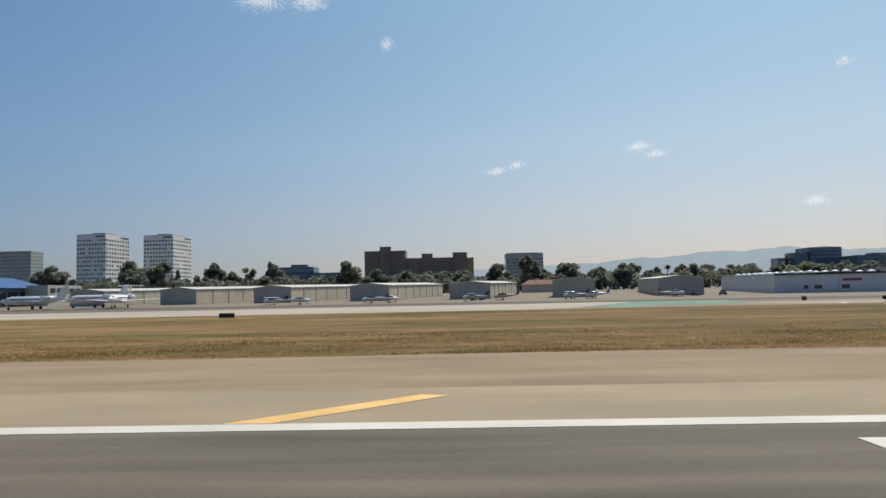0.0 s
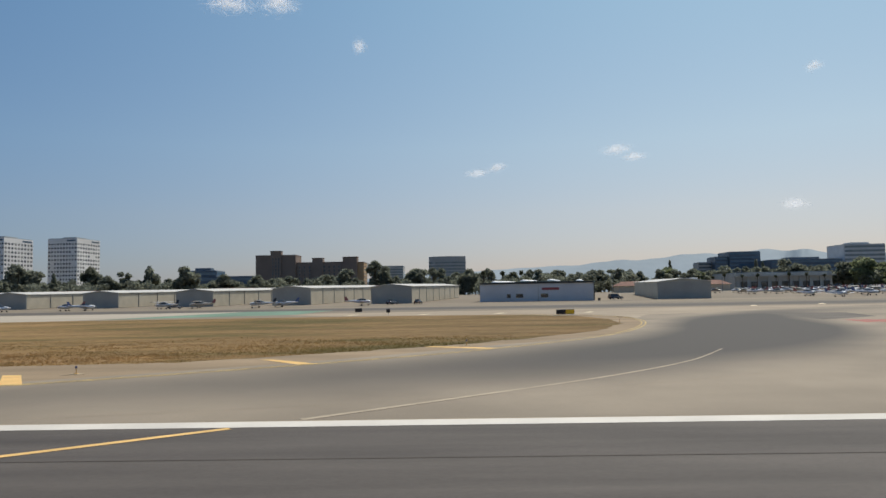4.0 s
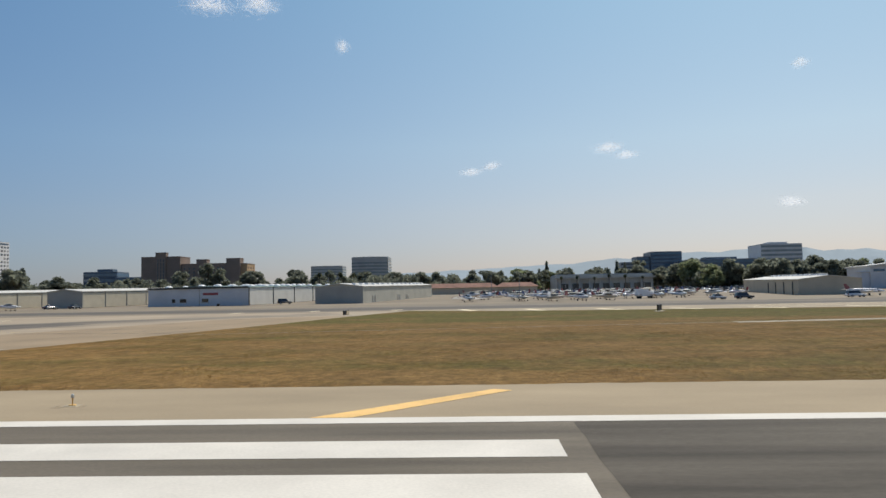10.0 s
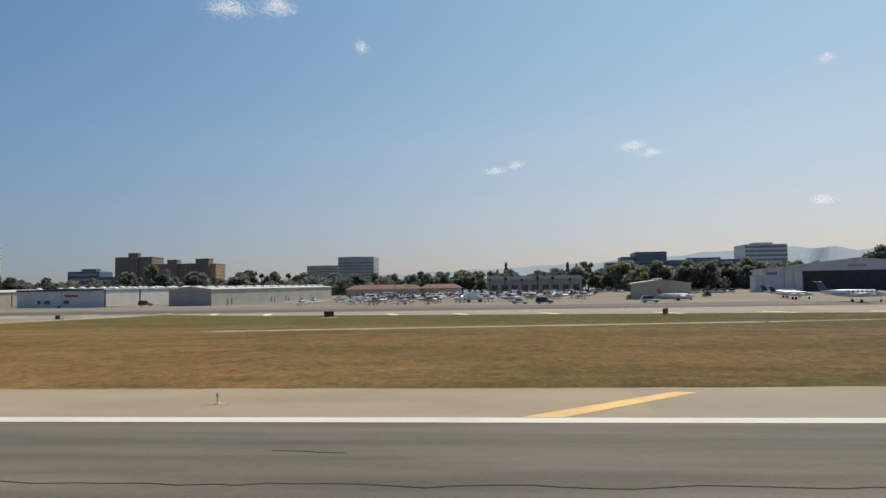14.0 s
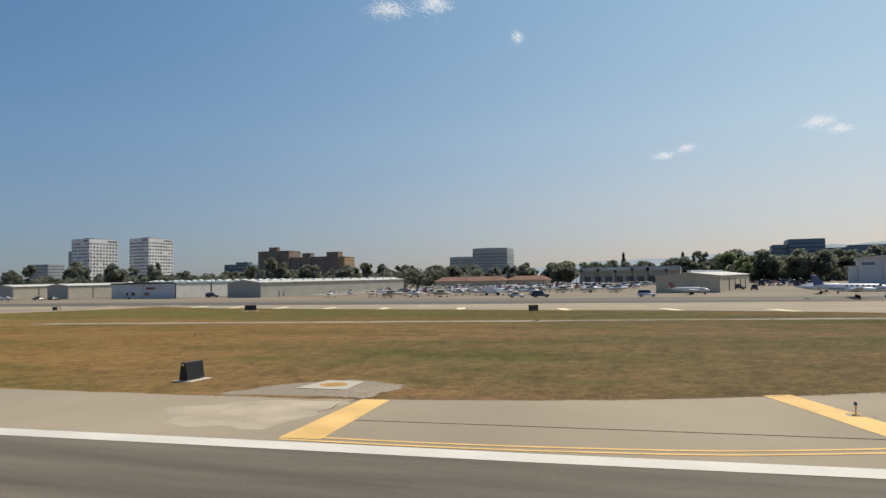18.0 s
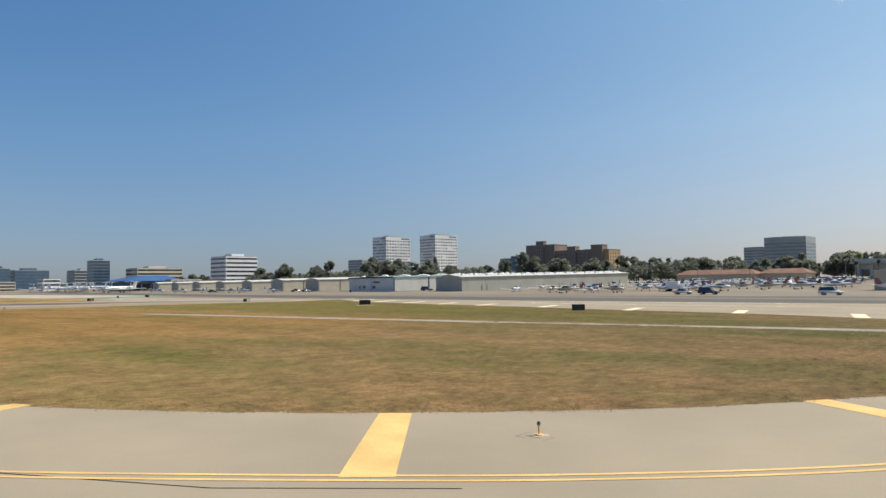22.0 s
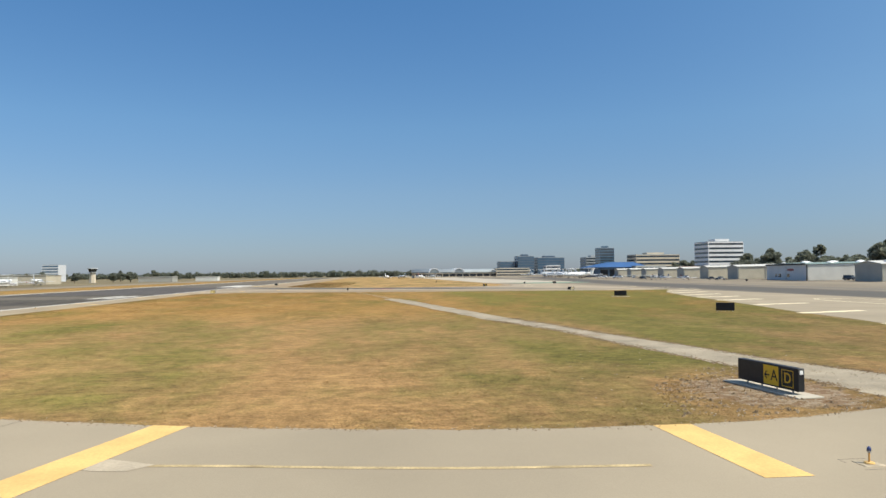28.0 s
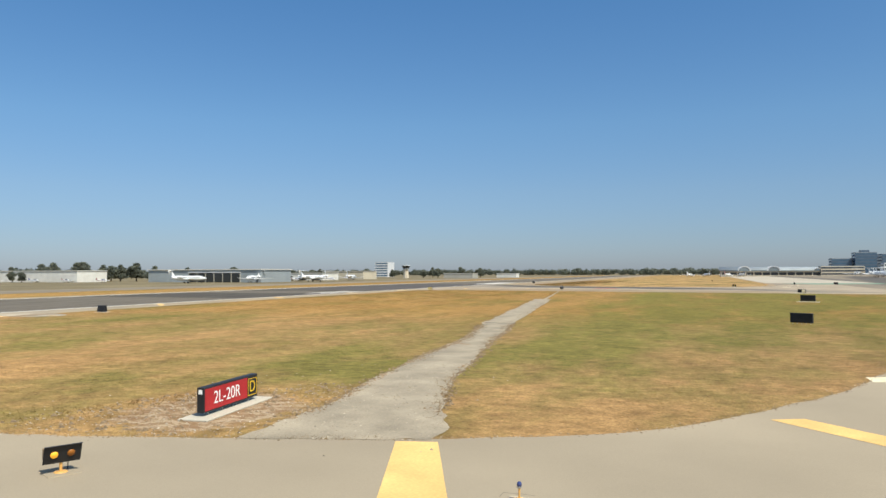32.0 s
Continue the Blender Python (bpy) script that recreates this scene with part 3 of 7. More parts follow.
for cx0, cx1, cyy in ((221, 246, 13.35), (243, 287, 13.2), (232.5, 235.8, 16.2), (251, 253.5, 16.4), (262, 300, 12.4)):
    pts, yy, x = [], cyy, cx0
    while x < cx1:
        pts.append((x, yy))
        yy += rc.uniform(-0.16, 0.16) + (cyy - yy) * 0.2
        x += rc.uniform(0.4, 0.9)
    ribbon("runway_crack", pts, lambda f: 0.045, 0.013, M_CRACK_SOFT, parent=runway, label="dark sealed crack")
ribbon("runway_crack", [(213.8, 21.2), (214.2, 17), (214.1, 14.5), (214.6, 11), (214.5, 6)], 0.055, 0.013, M_CRACK_SOFT, parent=runway)

# shoulder, dirt strip and infield grass before the turn-off
shoulder = sheet("shoulder", [(RW_A, 21.40), (66, 21.40), (66, 33.5), (58, 30.3), (50, 28.4), (40, 27.9), (RW_A, 27.8)], 0.006, M_SHOULDER, "grey-tan asphalt runway shoulder", "shoulder")
sheet("dirt_strip", wavy([(RW_A, 27.6), (40, 27.8), (50, 28.2), (58, 30.1), (66, 33.6), (72, 38.5), (80, 45), (88, 53), (96, 64), (104, 84), (105, 104), (101, 119), (92, 127), (60, 133), (RW_A, 136), (RW_A, 60)], 3, 0.12, 2), 0.002, M_DIRT, "compacted tan dirt strip beside the shoulder", "ground")
GRASS_W = [(RW_A, 40.8), (20, 41.2), (56, 40.5), (66, 41.5), (73, 46), (82, 52.5), (89, 60.5), (95, 69), (100, 83), (101.5, 97), (99, 112), (92, 121), (72, 128), (45, 131), (RW_A, 133)]
sheet("grass_field", wavy(GRASS_W, 1.2, 0.35, 3), 0.010, M_GRASS_A, "long golden dry grass beside the runway", "grass")
pad = sheet("concrete_pad", [(156.0, 33.9), (158.1, 33.8), (158.1, 35.9), (156.0, 36.0)], 0.022, M_CONC, "pale concrete pad with a yellowish cover", "pad")
sheet("cover", [(156.5, 34.4), (157.6, 34.4), (157.6, 35.4), (156.5, 35.4)], 0.027, M_EARTH, parent=pad, label="round rusty cover plate")
sheet("concrete_pad", [(23.6, 41.4), (27.4, 41.0), (26.6, 44.0), (23.4, 44.2)], 0.03, M_PATCH, "small pale concrete pad in the grass edge", "pad")

# turn-off taxiway between the runway and the apron
sheet("taxiway_turnoff", [(50, 21.40), (262, 21.40), (262, 28.6), (165, 29.2), (156, 36.5), (160, 53), (167.5, 87), (176, 130), (181, 152), (40, 152), (60, 133.5), (92, 127.5), (101, 119.5), (105.5, 104), (104.5, 84), (96.5, 64), (88.5, 53), (80.5, 45), (72.5, 38.5), (66, 33), (58, 29.6), (50, 27.6)], 0.003, M_TAXI, "light tan-grey asphalt taxiway turning off the runway", "taxiway")
LANE_EDGE = [(24, 21.6), (28.3, 21.8), (40, 23.4), (50.5, 26.0), (62.3, 31.5), (74, 39.3), (84, 48.1), (94.5, 61.8), (101.5, 79.3), (104.5, 96)]
sheet("taxiway_lane", [tuple(p) for p in spline(LANE_EDGE, 3)] + [(110, 112), (128, 122), (150, 128), (148, 112), (137, 92), (130, 76), (124, 58), (120, 44), (117, 30), (115, 21.5)], 0.0072, M_TAXI_MID, "grey tyre-stained asphalt of the turn-off", "taxiway")
def worn_mat(name, base, worn):
    """Asphalt that passes into tyre-blackened asphalt by the wear stored on the mesh, broken up along the lane."""
    m = mat(name, base, 0.87, vary=0.2, scale=0.12, fine=30, bump=0.2)
    nt = m.node_tree
    L = nt.links.new
    b = nt.nodes["Principled BSDF"]
    src = b.inputs["Base Color"].links[0].from_socket
    at = nt.nodes.new("ShaderNodeAttribute")
    at.attribute_name = "wear"
    nz = nt.nodes.new("ShaderNodeTexNoise")
    nz.inputs["Scale"].default_value, nz.inputs["Detail"].default_value = 0.16, 5
    mr = nt.nodes.new("ShaderNodeMapRange")
    mr.inputs["From Min"].default_value, mr.inputs["From Max"].default_value = 0.25, 0.75
    mr.inputs["To Min"].default_value, mr.inputs["To Max"].default_value = 0.7, 1.2
    L(nz.outputs["Fac"], mr.inputs["Value"])
    mu = nt.nodes.new("ShaderNodeMath")
    mu.operation, mu.use_clamp = "MULTIPLY", True
    L(at.outputs["Fac"], mu.inputs[0])
    L(mr.outputs["Result"], mu.inputs[1])
    mx = nt.nodes.new("ShaderNodeMix")
    mx.data_type = "RGBA"
    L(mu.outputs[0], mx.inputs["Factor"])
    L(src, mx.inputs["A"])
    mx.inputs["B"].default_value = (*worn, 1)
    L(mx.outputs["Result"], b.inputs["Base Color"])
    return m


def worn_lane(name, pts, width, layer, material, strength, label):
    """A lane whose wear is strongest along its middle and fades to the sides and the ends."""
    line = spline(pts, 6)
    bm = bmesh.new()
    wear, rows, n = [], [], 14
    for i, q in enumerate(line):
        f = i / (len(line) - 1)
        d = (line[min(i + 1, len(line) - 1)] - line[max(i - 1, 0)]).normalized()
        side = Vector((-d.y, d.x))
        row = []
        for k in range(n + 1):
            u = 2 * k / n - 1
            p = q + side * (u * width(f) / 2)
            row.append(bm.verts.new((p.x, p.y, rise(p.y) + layer)))
            wear.append(strength(f) * (1 - u * u) ** 1.3)
        rows.append(row)
    for r0, r1 in zip(rows, rows[1:]):
        for k in range(n):
            bm.faces.new((r0[k], r1[k], r1[k + 1], r0[k + 1]))
    bmesh.ops.recalc_face_normals(bm, faces=bm.faces[:])
    ob = part(name, bm, material)
    ob.data.attributes.new("wear", "FLOAT", "POINT").data.foreach_set("value", wear)
    return tagged(ob, label, "taxiway", "", "structure")


worn_lane("taxiway_lane", [(44, 22.6), (58, 25.4), (72, 30.4), (85, 37.6), (96.5, 47.5), (104.5, 57.5), (109.5, 68), (113, 80), (117, 92), (124, 104), (134, 117), (150, 130), (168, 140)], lambda f: 3.0 + 21 * min(1, f * 3.5) * (1 - 0.3 * f), 0.011, worn_mat("turnoff_asphalt", (0.305, 0.253, 0.184), (0.078, 0.070, 0.060)), lambda f: 2.1 * min(1, f * 1.9) * min(1, (1 - f) * 2.2), "dark rubber-stained asphalt lane of the turn-off")
ribbon("pavement_joint", [(142.0, 79.8), (152, 76.8), (163.6, 73.6)], 0.2, 0.016, M_CRACK, label="dark sealed joint across the painted island", category="crack")
ribbon("pavement_joint", spline([(130.7, 49.5), (131.2, 42.8), (133.8, 36.8), (138.1, 31.6), (142.2, 28.6), (145.4, 26.9), (148.9, 25.6), (153.5, 24.4)], 4), 0.1, 0.0125, M_CRACK_SOFT, label="dark curved crack beside the edge line", category="crack")
ribbon("runway_joint", [(47.5, 16.5), (90, 16.45), (130, 16.7), (161.5, 16.6)], 0.05, 0.0125, M_RUNWAY_BLK, label="dark lengthwise paving joint on the runway", category="crack")
INSET = [(124.7, 16.75), (68.1, 17.3), (113.6, 20.05), (114.7, 20.05)]
sheet("taxiway_patch", [(123, 84), (133, 91), (137, 106), (127, 110)], 0.015, M_TAXI_DK, "dark asphalt repair on the taxiway", "taxiway")
ISLAND = [(138.0, 40.1), (136.5, 45), (136.8, 51), (139.0, 63), (143.5, 82), (149, 103), (155, 121), (174, 123), (167.2, 87), (160, 53), (156.6, 41), (155.2, 36.4), (159, 33), (159.5, 30.0), (153.7, 29.7), (149.3, 30.4), (146.5, 30.9), (143.9, 32.0), (140.6, 35.3)]
sheet("painted_island", [tuple(p) for p in spline(ISLAND + ISLAND[:1], 3)][:-1], 0.008, M_ISLAND, "tan painted no-taxi island between taxiway and grass", "taxiway")
sheet("dusty_corner", wavy([(153.8, 36.3), (158.9, 36.0), (159.4, 33.2), (160.0, 31.4), (163.0, 29.4), (158, 29.4), (150.2, 30.7)], 0.5, 0.12, 41), 0.0105, M_TAXI_MID, "dusty worn asphalt at the corner of the grass", "patch")
sheet("pale_strip", [(150.2, 31.0), (157.0, 54.8), (159.6, 53.2), (156.4, 41.2), (154.8, 36.6)], 0.0095, M_TAXI, "paler asphalt strip beside the grass", "taxiway")
for jx, jy, kx, ky in ((150.0, 31.0, 156.8, 54.8), (150.6, 44, 157.8, 99), (146.5, 62, 152, 104)):
    ribbon("pavement_joint", [(jx + (kx - jx) * i / 40 + 0.05 * math.sin(i * 2.3) + 0.06 * math.sin(i * 0.7), jy + (ky - jy) * i / 40) for i in range(41)], 0.05, 0.0125, M_TAXI_DK, label="thin ragged crack in the tan asphalt", category="crack")
for jx, jy, n in ((148.2, 78.5, 4), (155.5, 75.6, 5), (160.5, 74.4, 3)):
    for i in range(n):
        ribbon("pavement_joint", [(jx + 0.9 * i, jy - 1.2 + 2.3 * i), (jx + 0.9 * i + 0.5, jy + 1.4 + 2.4 * i)], 0.22, 0.0125, M_TAXI_DK, label="dark tyre scuff on the tan asphalt", category="stain")
sheet("shoulder_east", [(153.5, 21.40), (262, 21.40), (262, 28.7), (200, 29.0), (166, 29.2), (153.5, 29.8)], 0.0075, M_SHOULDER, "grey-tan asphalt runway shoulder", "shoulder")

# exit taxiway round the grass
GRASS_E = [(155.0, 36.5), (158.8, 36.1), (159.3, 33.4), (159.8, 31.6), (162.7, 29.3), (167.8, 28.7), (174, 28.7), (200, 28.8), (230, 28.7), (262, 28.5), (281, 29.0), (292.5, 29.8), (303.5, 32.4), (313, 37.0), (320.3, 42.4), (327, 48.9), (333.4, 58.8), (337, 68.4), (338.7, 77), (339.0, 83.5), (338.4, 88), (336.9, 93.4), (335.5, 97.8), (332.6, 103.8), (328.6, 107.3), (318.8, 113.0), (301, 118.9), (282, 122.6), (264, 127.0), (246, 131.0), (228, 134.6), (200, 142), (180.3, 151), (176, 139), (171.5, 113), (167, 87), (163, 68), (159.7, 53.2), (156.3, 41.2)]
GE_X, GE_Y = 255, 75
sheet("exit_taxiway", [(262, 21.40), (276, 21.45), (284, 21.85), (293.7, 22.45), (301, 22.85), (308, 23.4), (330, 24.6), (RW_B, 40), (RW_B, 155), (180, 155)] + [(GE_X + (x - GE_X) * 0.97, GE_Y + (y - GE_Y) * 0.97) for x, y in GRASS_E[9:33][::-1]] + [(262, 27.5)], 0.009, M_EXIT, "pale tan asphalt exit taxiway curving off the runway", "taxiway")
sheet("grass_verge", [(GE_X + (x - GE_X) * 1.02, GE_Y + (y - GE_Y) * 1.02) for x, y in GRASS_E], -0.004, M_DIRT, "worn dusty verge of the grass", "ground")
BEND = [tuple(p) for p in spline(GRASS_E[9:31], 5)]
sheet("grass_field", wavy(GRASS_E[:9] + BEND + GRASS_E[31:], 0.8, 0.11, 8), 0.010, M_GRASS_B, "short brown and green mown grass between the taxiways", "grass")
PATH_W = [(222, 76.75), (256, 81.55), (289.8, 86.35), (298, 88.35), (305.4, 89.65), (315, 90.5), (324.5, 91.8), (330.5, 92.8), (334, 93.0), (337.1, 93.1), (335.6, 98.4), (334.3, 98.8), (331, 97.4), (328, 96.6), (323.5, 95.2), (316.5, 94.2), (305.8, 92.05), (297, 90.85), (287.5, 89.05), (255, 84.45), (222.5, 79.95)]
ribbon("service_track", [(222.5, 78.7), (200, 75.6), (182, 73.0), (165, 70.6)], lambda f: 0.6 - 0.3 * f, 0.019, M_GRAVEL, label="narrow worn end of the service path", category="path")
ribbon("path_crack", [(287.0, 86.0), (287.3, 88.0), (286.6, 89.7)], 0.4, 0.022, M_CRACK, label="dark gap across the broken path", category="crack")
sheet("gravel_path", wavy(wavy(PATH_W, 3.0, 0.22, 10), 0.6, 0.1, 9), 0.020, M_GRAVEL, "weathered broken asphalt service path through the grass", "path")

# apron and parallel taxiway beyond the grass
sheet("parallel_taxiway", [(RW_A, 133.2), (45, 131.2), (60, 133), (92, 127), (130, 140), (176, 150.2), (195, 139.4), (225, 133), (250, 128), (276, 122), (300, 117), (321, 113), (RW_B, 113), (RW_B, 172), (RW_A, 172)], 0.001, M_APRON, "pale concrete taxiway along the apron", "taxiway")
sheet("apron_lane", [(RW_A, 172), (RW_B, 172), (RW_B, 186), (RW_A, 186)], 0.004, M_APRON_DK, "darker asphalt lane along the apron", "apron")
sheet("apron", [(RW_A, 186), (RW_B, 186), (RW_B, 460), (RW_A, 460)], 0.001, M_APRON, "sunlit tan concrete aircraft apron", "apron")
worn_lane("apron_lane", [(-300, 222), (-140, 202), (0, 183), (100, 172), (200, 166.5), (320, 161), (430, 158)], lambda f: 26.0, 0.0085, worn_mat("parallel_taxiway_asphalt", (0.243, 0.20, 0.142), (0.105, 0.094, 0.079)), lambda f: 1.7 * min(1, (1 - f) * 4), "dark tyre-worn band along the parallel taxiway")
sheet("taxiway_concrete", [(RW_A, 134.2), (4, 132.6), (13, 138.5), (22, 156), (30, 171.5), (RW_A, 171.5)], 0.010, M_CONC_SUN, "bright pale concrete taxiway beside the grass", "taxiway")
sheet("green_area", [(11, 137.5), (30, 142.5), (48, 147.5), (51, 171.5), (30.4, 171.5), (22.2, 156)], 0.013, M_GREEN, "green painted asphalt beside the taxiway", "pavement")
sheet("dirt_margin", wavy([(-900, -26), (620, -26), (620, -60), (-900, -60)], 6, 0.4, 5), 0.0, M_GRASS_B, "dry grass on the other side of the runway", "grass")
sheet("runway_side_strip", [(-900, -24.4), (620, -24.4), (620, -30), (-900, -30)], 0.003, M_SHOULDER, "grey-tan asphalt runway shoulder", "shoulder")
sheet("far_taxiway", [(-900, -62), (620, -62), (620, -90), (-900, -90)], 0.002, M_APRON, "pale taxiway beyond the runway", "taxiway")

# yellow shoulder bars and edge lines
YB = [
    [(-40.5, 21.4), (-39.2, 21.4), (-34.9, 26.1), (-35.9, 26.3)],
    [(-13.8, 21.4), (-12.5, 21.4), (-8.2, 25.9), (-9.1, 26.2)],
    [(12.8, 21.4), (14.0, 21.4), (18.5, 26.0), (17.4, 26.2)],
    [(23.7, 21.5), (24.8, 21.5), (24.5, 26.2), (23.5, 26.2)],
    [(36.6, 22.4), (37.6, 22.4), (36.6, 27.4), (35.5, 27.3)],
    [(49.9, 26.1), (51.0, 26.0), (49.4, 30.5), (48.3, 30.5)],
    [(62.1, 31.4), (63.1, 31.5), (60.5, 35.6), (59.5, 35.7)],
    [(73.5, 38.9), (74.5, 39.3), (71.3, 42.3), (70.4, 42.5)],
    [(84.0, 47.8), (84.6, 48.6), (80.1, 51.3), (79.5, 50.6)],
    [(144.9, 25.3), (145.8, 24.8), (148.5, 29.4), (147.6, 29.8)],
    [(133.8, 34.8), (134.3, 34.0), (139.0, 36.0), (138.4, 36.9)],
    [(128.5, 45.6), (134.5, 44.9), (134.5, 45.8), (128.5, 46.5)],
    [(129.4, 57.0), (134.3, 53.9), (134.7, 54.8), (129.7, 57.9)],
    [(133.2, 66.0), (137.8, 61.8), (138.3, 62.5), (133.7, 66.8)],
    [(159.5, 21.8), (160.6, 21.8), (160.4, 27.9), (159.3, 28.2)],
    [(160.6, 22.4), (161.4, 22.2), (165.9, 26.9), (165.1, 27.2)],
    [(190.0, 21.4), (191.3, 21.4), (196.3, 27.0), (195.6, 27.4)],
    [(223.3, 21.4), (224.6, 21.4), (229.9, 27.0), (229.1, 27.4)],
    [(257.5, 21.4), (258.9, 21.4), (264.4, 27.0), (263.6, 27.3)],
    [(293.3, 22.8), (294.6, 22.9), (293.7, 29.9), (292.6, 29.8)],
    [(309.8, 26.1), (310.9, 26.7), (307.9, 34.5), (306.9, 34.1)],
    [(325.2, 35.6), (326.2, 36.5), (320.6, 42.5), (319.7, 41.8)],
    [(337.2, 49.0), (337.8, 50.1), (330.6, 54.1), (330.0, 53.2)],
    [(343.7, 65.4), (344.1, 66.6), (337.0, 68.6), (336.7, 67.4)],
    [(344.8, 83.1), (344.8, 84.3), (339.0, 84.0), (339.0, 82.8)],
    [(341.7, 99.7), (341.2, 101.2), (335.6, 98.9), (335.9, 97.7)],
    [(334.4, 113.0), (333.6, 114.0), (328.6, 109.3), (329.1, 108.2)],
]
for i, q in enumerate(YB):
    tagged(sheet("shoulder_bar", q, 0.017, M_YELLOW), "yellow painted bar across the paved shoulder", "marking", "shoulder bars", "structure")
    if i in (4, 5, 14):
        a, b, c, d = (Vector(p) for p in q)
        for s0, s1 in ((a, d), (b, c)):
            ribbon("bar_outline", [s0, s1], 0.22, 0.0165, M_BLACKLINE, label="black outline of a yellow bar", category="marking")


def double_line(pts, material, gap=0.28, w=0.15):
    line = spline(pts, 6)
    for off in (-gap / 2 - w / 2, gap / 2 + w / 2):
        ribbon("taxi_edge_line", line, w, 0.019, material, off, label="double yellow taxiway edge line", category="marking")


double_line([(20, 21.55), (28.3, 21.75), (40, 23.2), (50.5, 25.8), (62.3, 31.2), (74, 39.0), (84, 47.8), (94.5, 61.5), (101.5, 79), (104.5, 96), (102.6, 112), (95.5, 121.8), (85, 126)], M_YELLOW_OLD)
double_line([(157, 21.9), (151, 22.9), (144.8, 25.1), (138.2, 29.6), (133.6, 34.4), (130.2, 41), (128.6, 47), (129.4, 54.5), (132.8, 63), (136.4, 72), (140.6, 84)], M_YELLOW_OLD)
double_line([(293.4, 22.85), (298, 23.05), (302, 23.5), (306, 24.3), (311.8, 26.5), (316.5, 29.1), (319.8, 31.3), (325.5, 35.8), (329.3, 39.1), (333.6, 43.6), (336.6, 47.8), (338.6, 51.2)], M_YELLOW)
# lead-off lines
lead = spline([(61.5, 9.8), (66.7, 13.6), (70.5, 16.3), (75.9, 20.3)], 6)
ribbon("lead_line", lead, 0.3, 0.018, M_YELLOW, label="yellow lead-off line on the runway", category="marking")
ribbon("lead_line", spline([(77.6, 21.6), (82.8, 26.2), (89.0, 32.0), (94, 38), (98, 45)], 6), lambda f: 0.3 - 0.2 * f, 0.018, M_PATCH, label="worn pale lead-off line on the taxiway", category="marking")
lead2 = spline([(118.2, 21.45), (116.5, 24.1), (114.6, 27.3), (112.8, 31.0), (111.1, 35.8), (110.1, 40.4), (109.8, 45.4), (110.3, 49.5)], 6)
ribbon("lead_line", lead2, lambda f: 0.64 - 0.34 * f, 0.0175, M_BLACKLINE, label="black outline of the lead-off line", category="marking")
ribbon("lead_line", lead2, lambda f: 0.36 - 0.2 * f, 0.019, M_YELLOW, label="yellow lead-off line with black outline", category="marking")
sheet("worn_patch", wavy([(116.2, 25.0), (117.9, 25.0), (118.2, 23.5), (116.9, 23.4)], 0.5, 0.1, 3), 0.016, M_PATCH, "worn pale patch on the taxiway", "patch")
for k in range(5):
    sheet("hold_marking", [(123.6 + 1.5 * k, 76.0 - 0.4 * k), (124.9 + 1.5 * k, 76.0 - 0.4 * k), (125.7 + 1.5 * k, 82.5 - 0.4 * k), (124.4 + 1.5 * k, 82.5 - 0.4 * k)], 0.016, M_RED, "faded red surface-painted holding sign", "marking")
# worn and repaired spots beside the exit
sheet("worn_patch", wavy([(286.4, 26.2), (289.0, 23.6), (292.2, 23.9), (292.6, 26), (292.2, 29.2), (289.4, 29.0)], 0.6, 0.25, 11), 0.012, M_PATCH, "pale worn concrete repair by the grass edge", "patch")
sheet("grass_patch", wavy([(286.2, 29.6), (292.6, 30.1), (292.9, 33.9), (289.6, 35.0), (287.2, 32.8)], 0.6, 0.2, 12), 0.014, M_TAXI_MID, "bare gravelly patch around the pad", "patch")
pad = sheet("concrete_pad", [(288.5, 31.8), (290.9, 31.8), (290.5, 34.4), (288.7, 34.4)], 0.035, M_CONC, "pale concrete pad with a round yellow cover", "pad")
sheet("cover", [(289.65 + 0.62 * math.cos(a * math.pi / 9), 33.1 + 0.62 * math.sin(a * math.pi / 9)) for a in range(18)], 0.042, M_COVER, parent=pad, label="round orange-yellow cover plate")
EARTH = [(329.2, 87.4), (332.0, 85.6), (335.0, 84.6), (338.0, 84.2), (338.2, 88), (336.9, 93.2), (331.4, 93.2), (327.0, 92.2), (326.6, 90.6)]
ribbon("path_crack", [(307.7, 90.0), (307.9, 90.6), (308.2, 91.2)], 0.35, 0.025, M_FRINGE, label="withered grass in a crack of the path", category="crack")
ribbon("pavement_joint", [(292.5, 29.7), (292.2, 28.6), (292.45, 27.6), (292.3, 26.8)], 0.05, 0.016, M_CRACK, label="dark broken crack beside a yellow bar", category="crack")
ribbon("pavement_joint", [(294.2, 25.8), (300, 26.2), (309.5, 26.8), (312.2, 27.3)], 0.05, 0.016, M_CRACK, label="dark sealed joint in the asphalt", category="crack")
ribbon("pavement_joint", [(311.5, 27.9), (318, 30.2), (323.7, 33.2), (328, 36.8)], 0.05, 0.016, M_CRACK, label="dark sealed joint in the asphalt", category="crack")
ribbon("pavement_joint", [(314.6, 26.4), (315.0, 26.9), (315.3, 27.1)], 0.12, 0.016, M_CRACK, label="short dark asphalt scar", category="crack")
ribbon("pavement_joint", [(335.4, 62.8), (336.6, 62.5), (337.8, 62.1), (338.1, 62.6), (337.9, 63.1)], 0.022, 0.016, M_CRACK_SOFT, label="thin crack in the asphalt beside a light", category="crack")
ribbon("pavement_joint", [(6.9, 21.5), (7.0, 24), (7.2, 27.4)], 0.08, 0.016, M_CRACK, label="dark sealed joint in the shoulder", category="crack")
sheet("worn_patch", wavy([(42.8, 26.0), (47, 26.2), (47.4, 27.4), (43.8, 27.8)], 0.7, 0.2, 21), 0.012, M_PATCH, "pale worn patch on the shoulder", "patch")
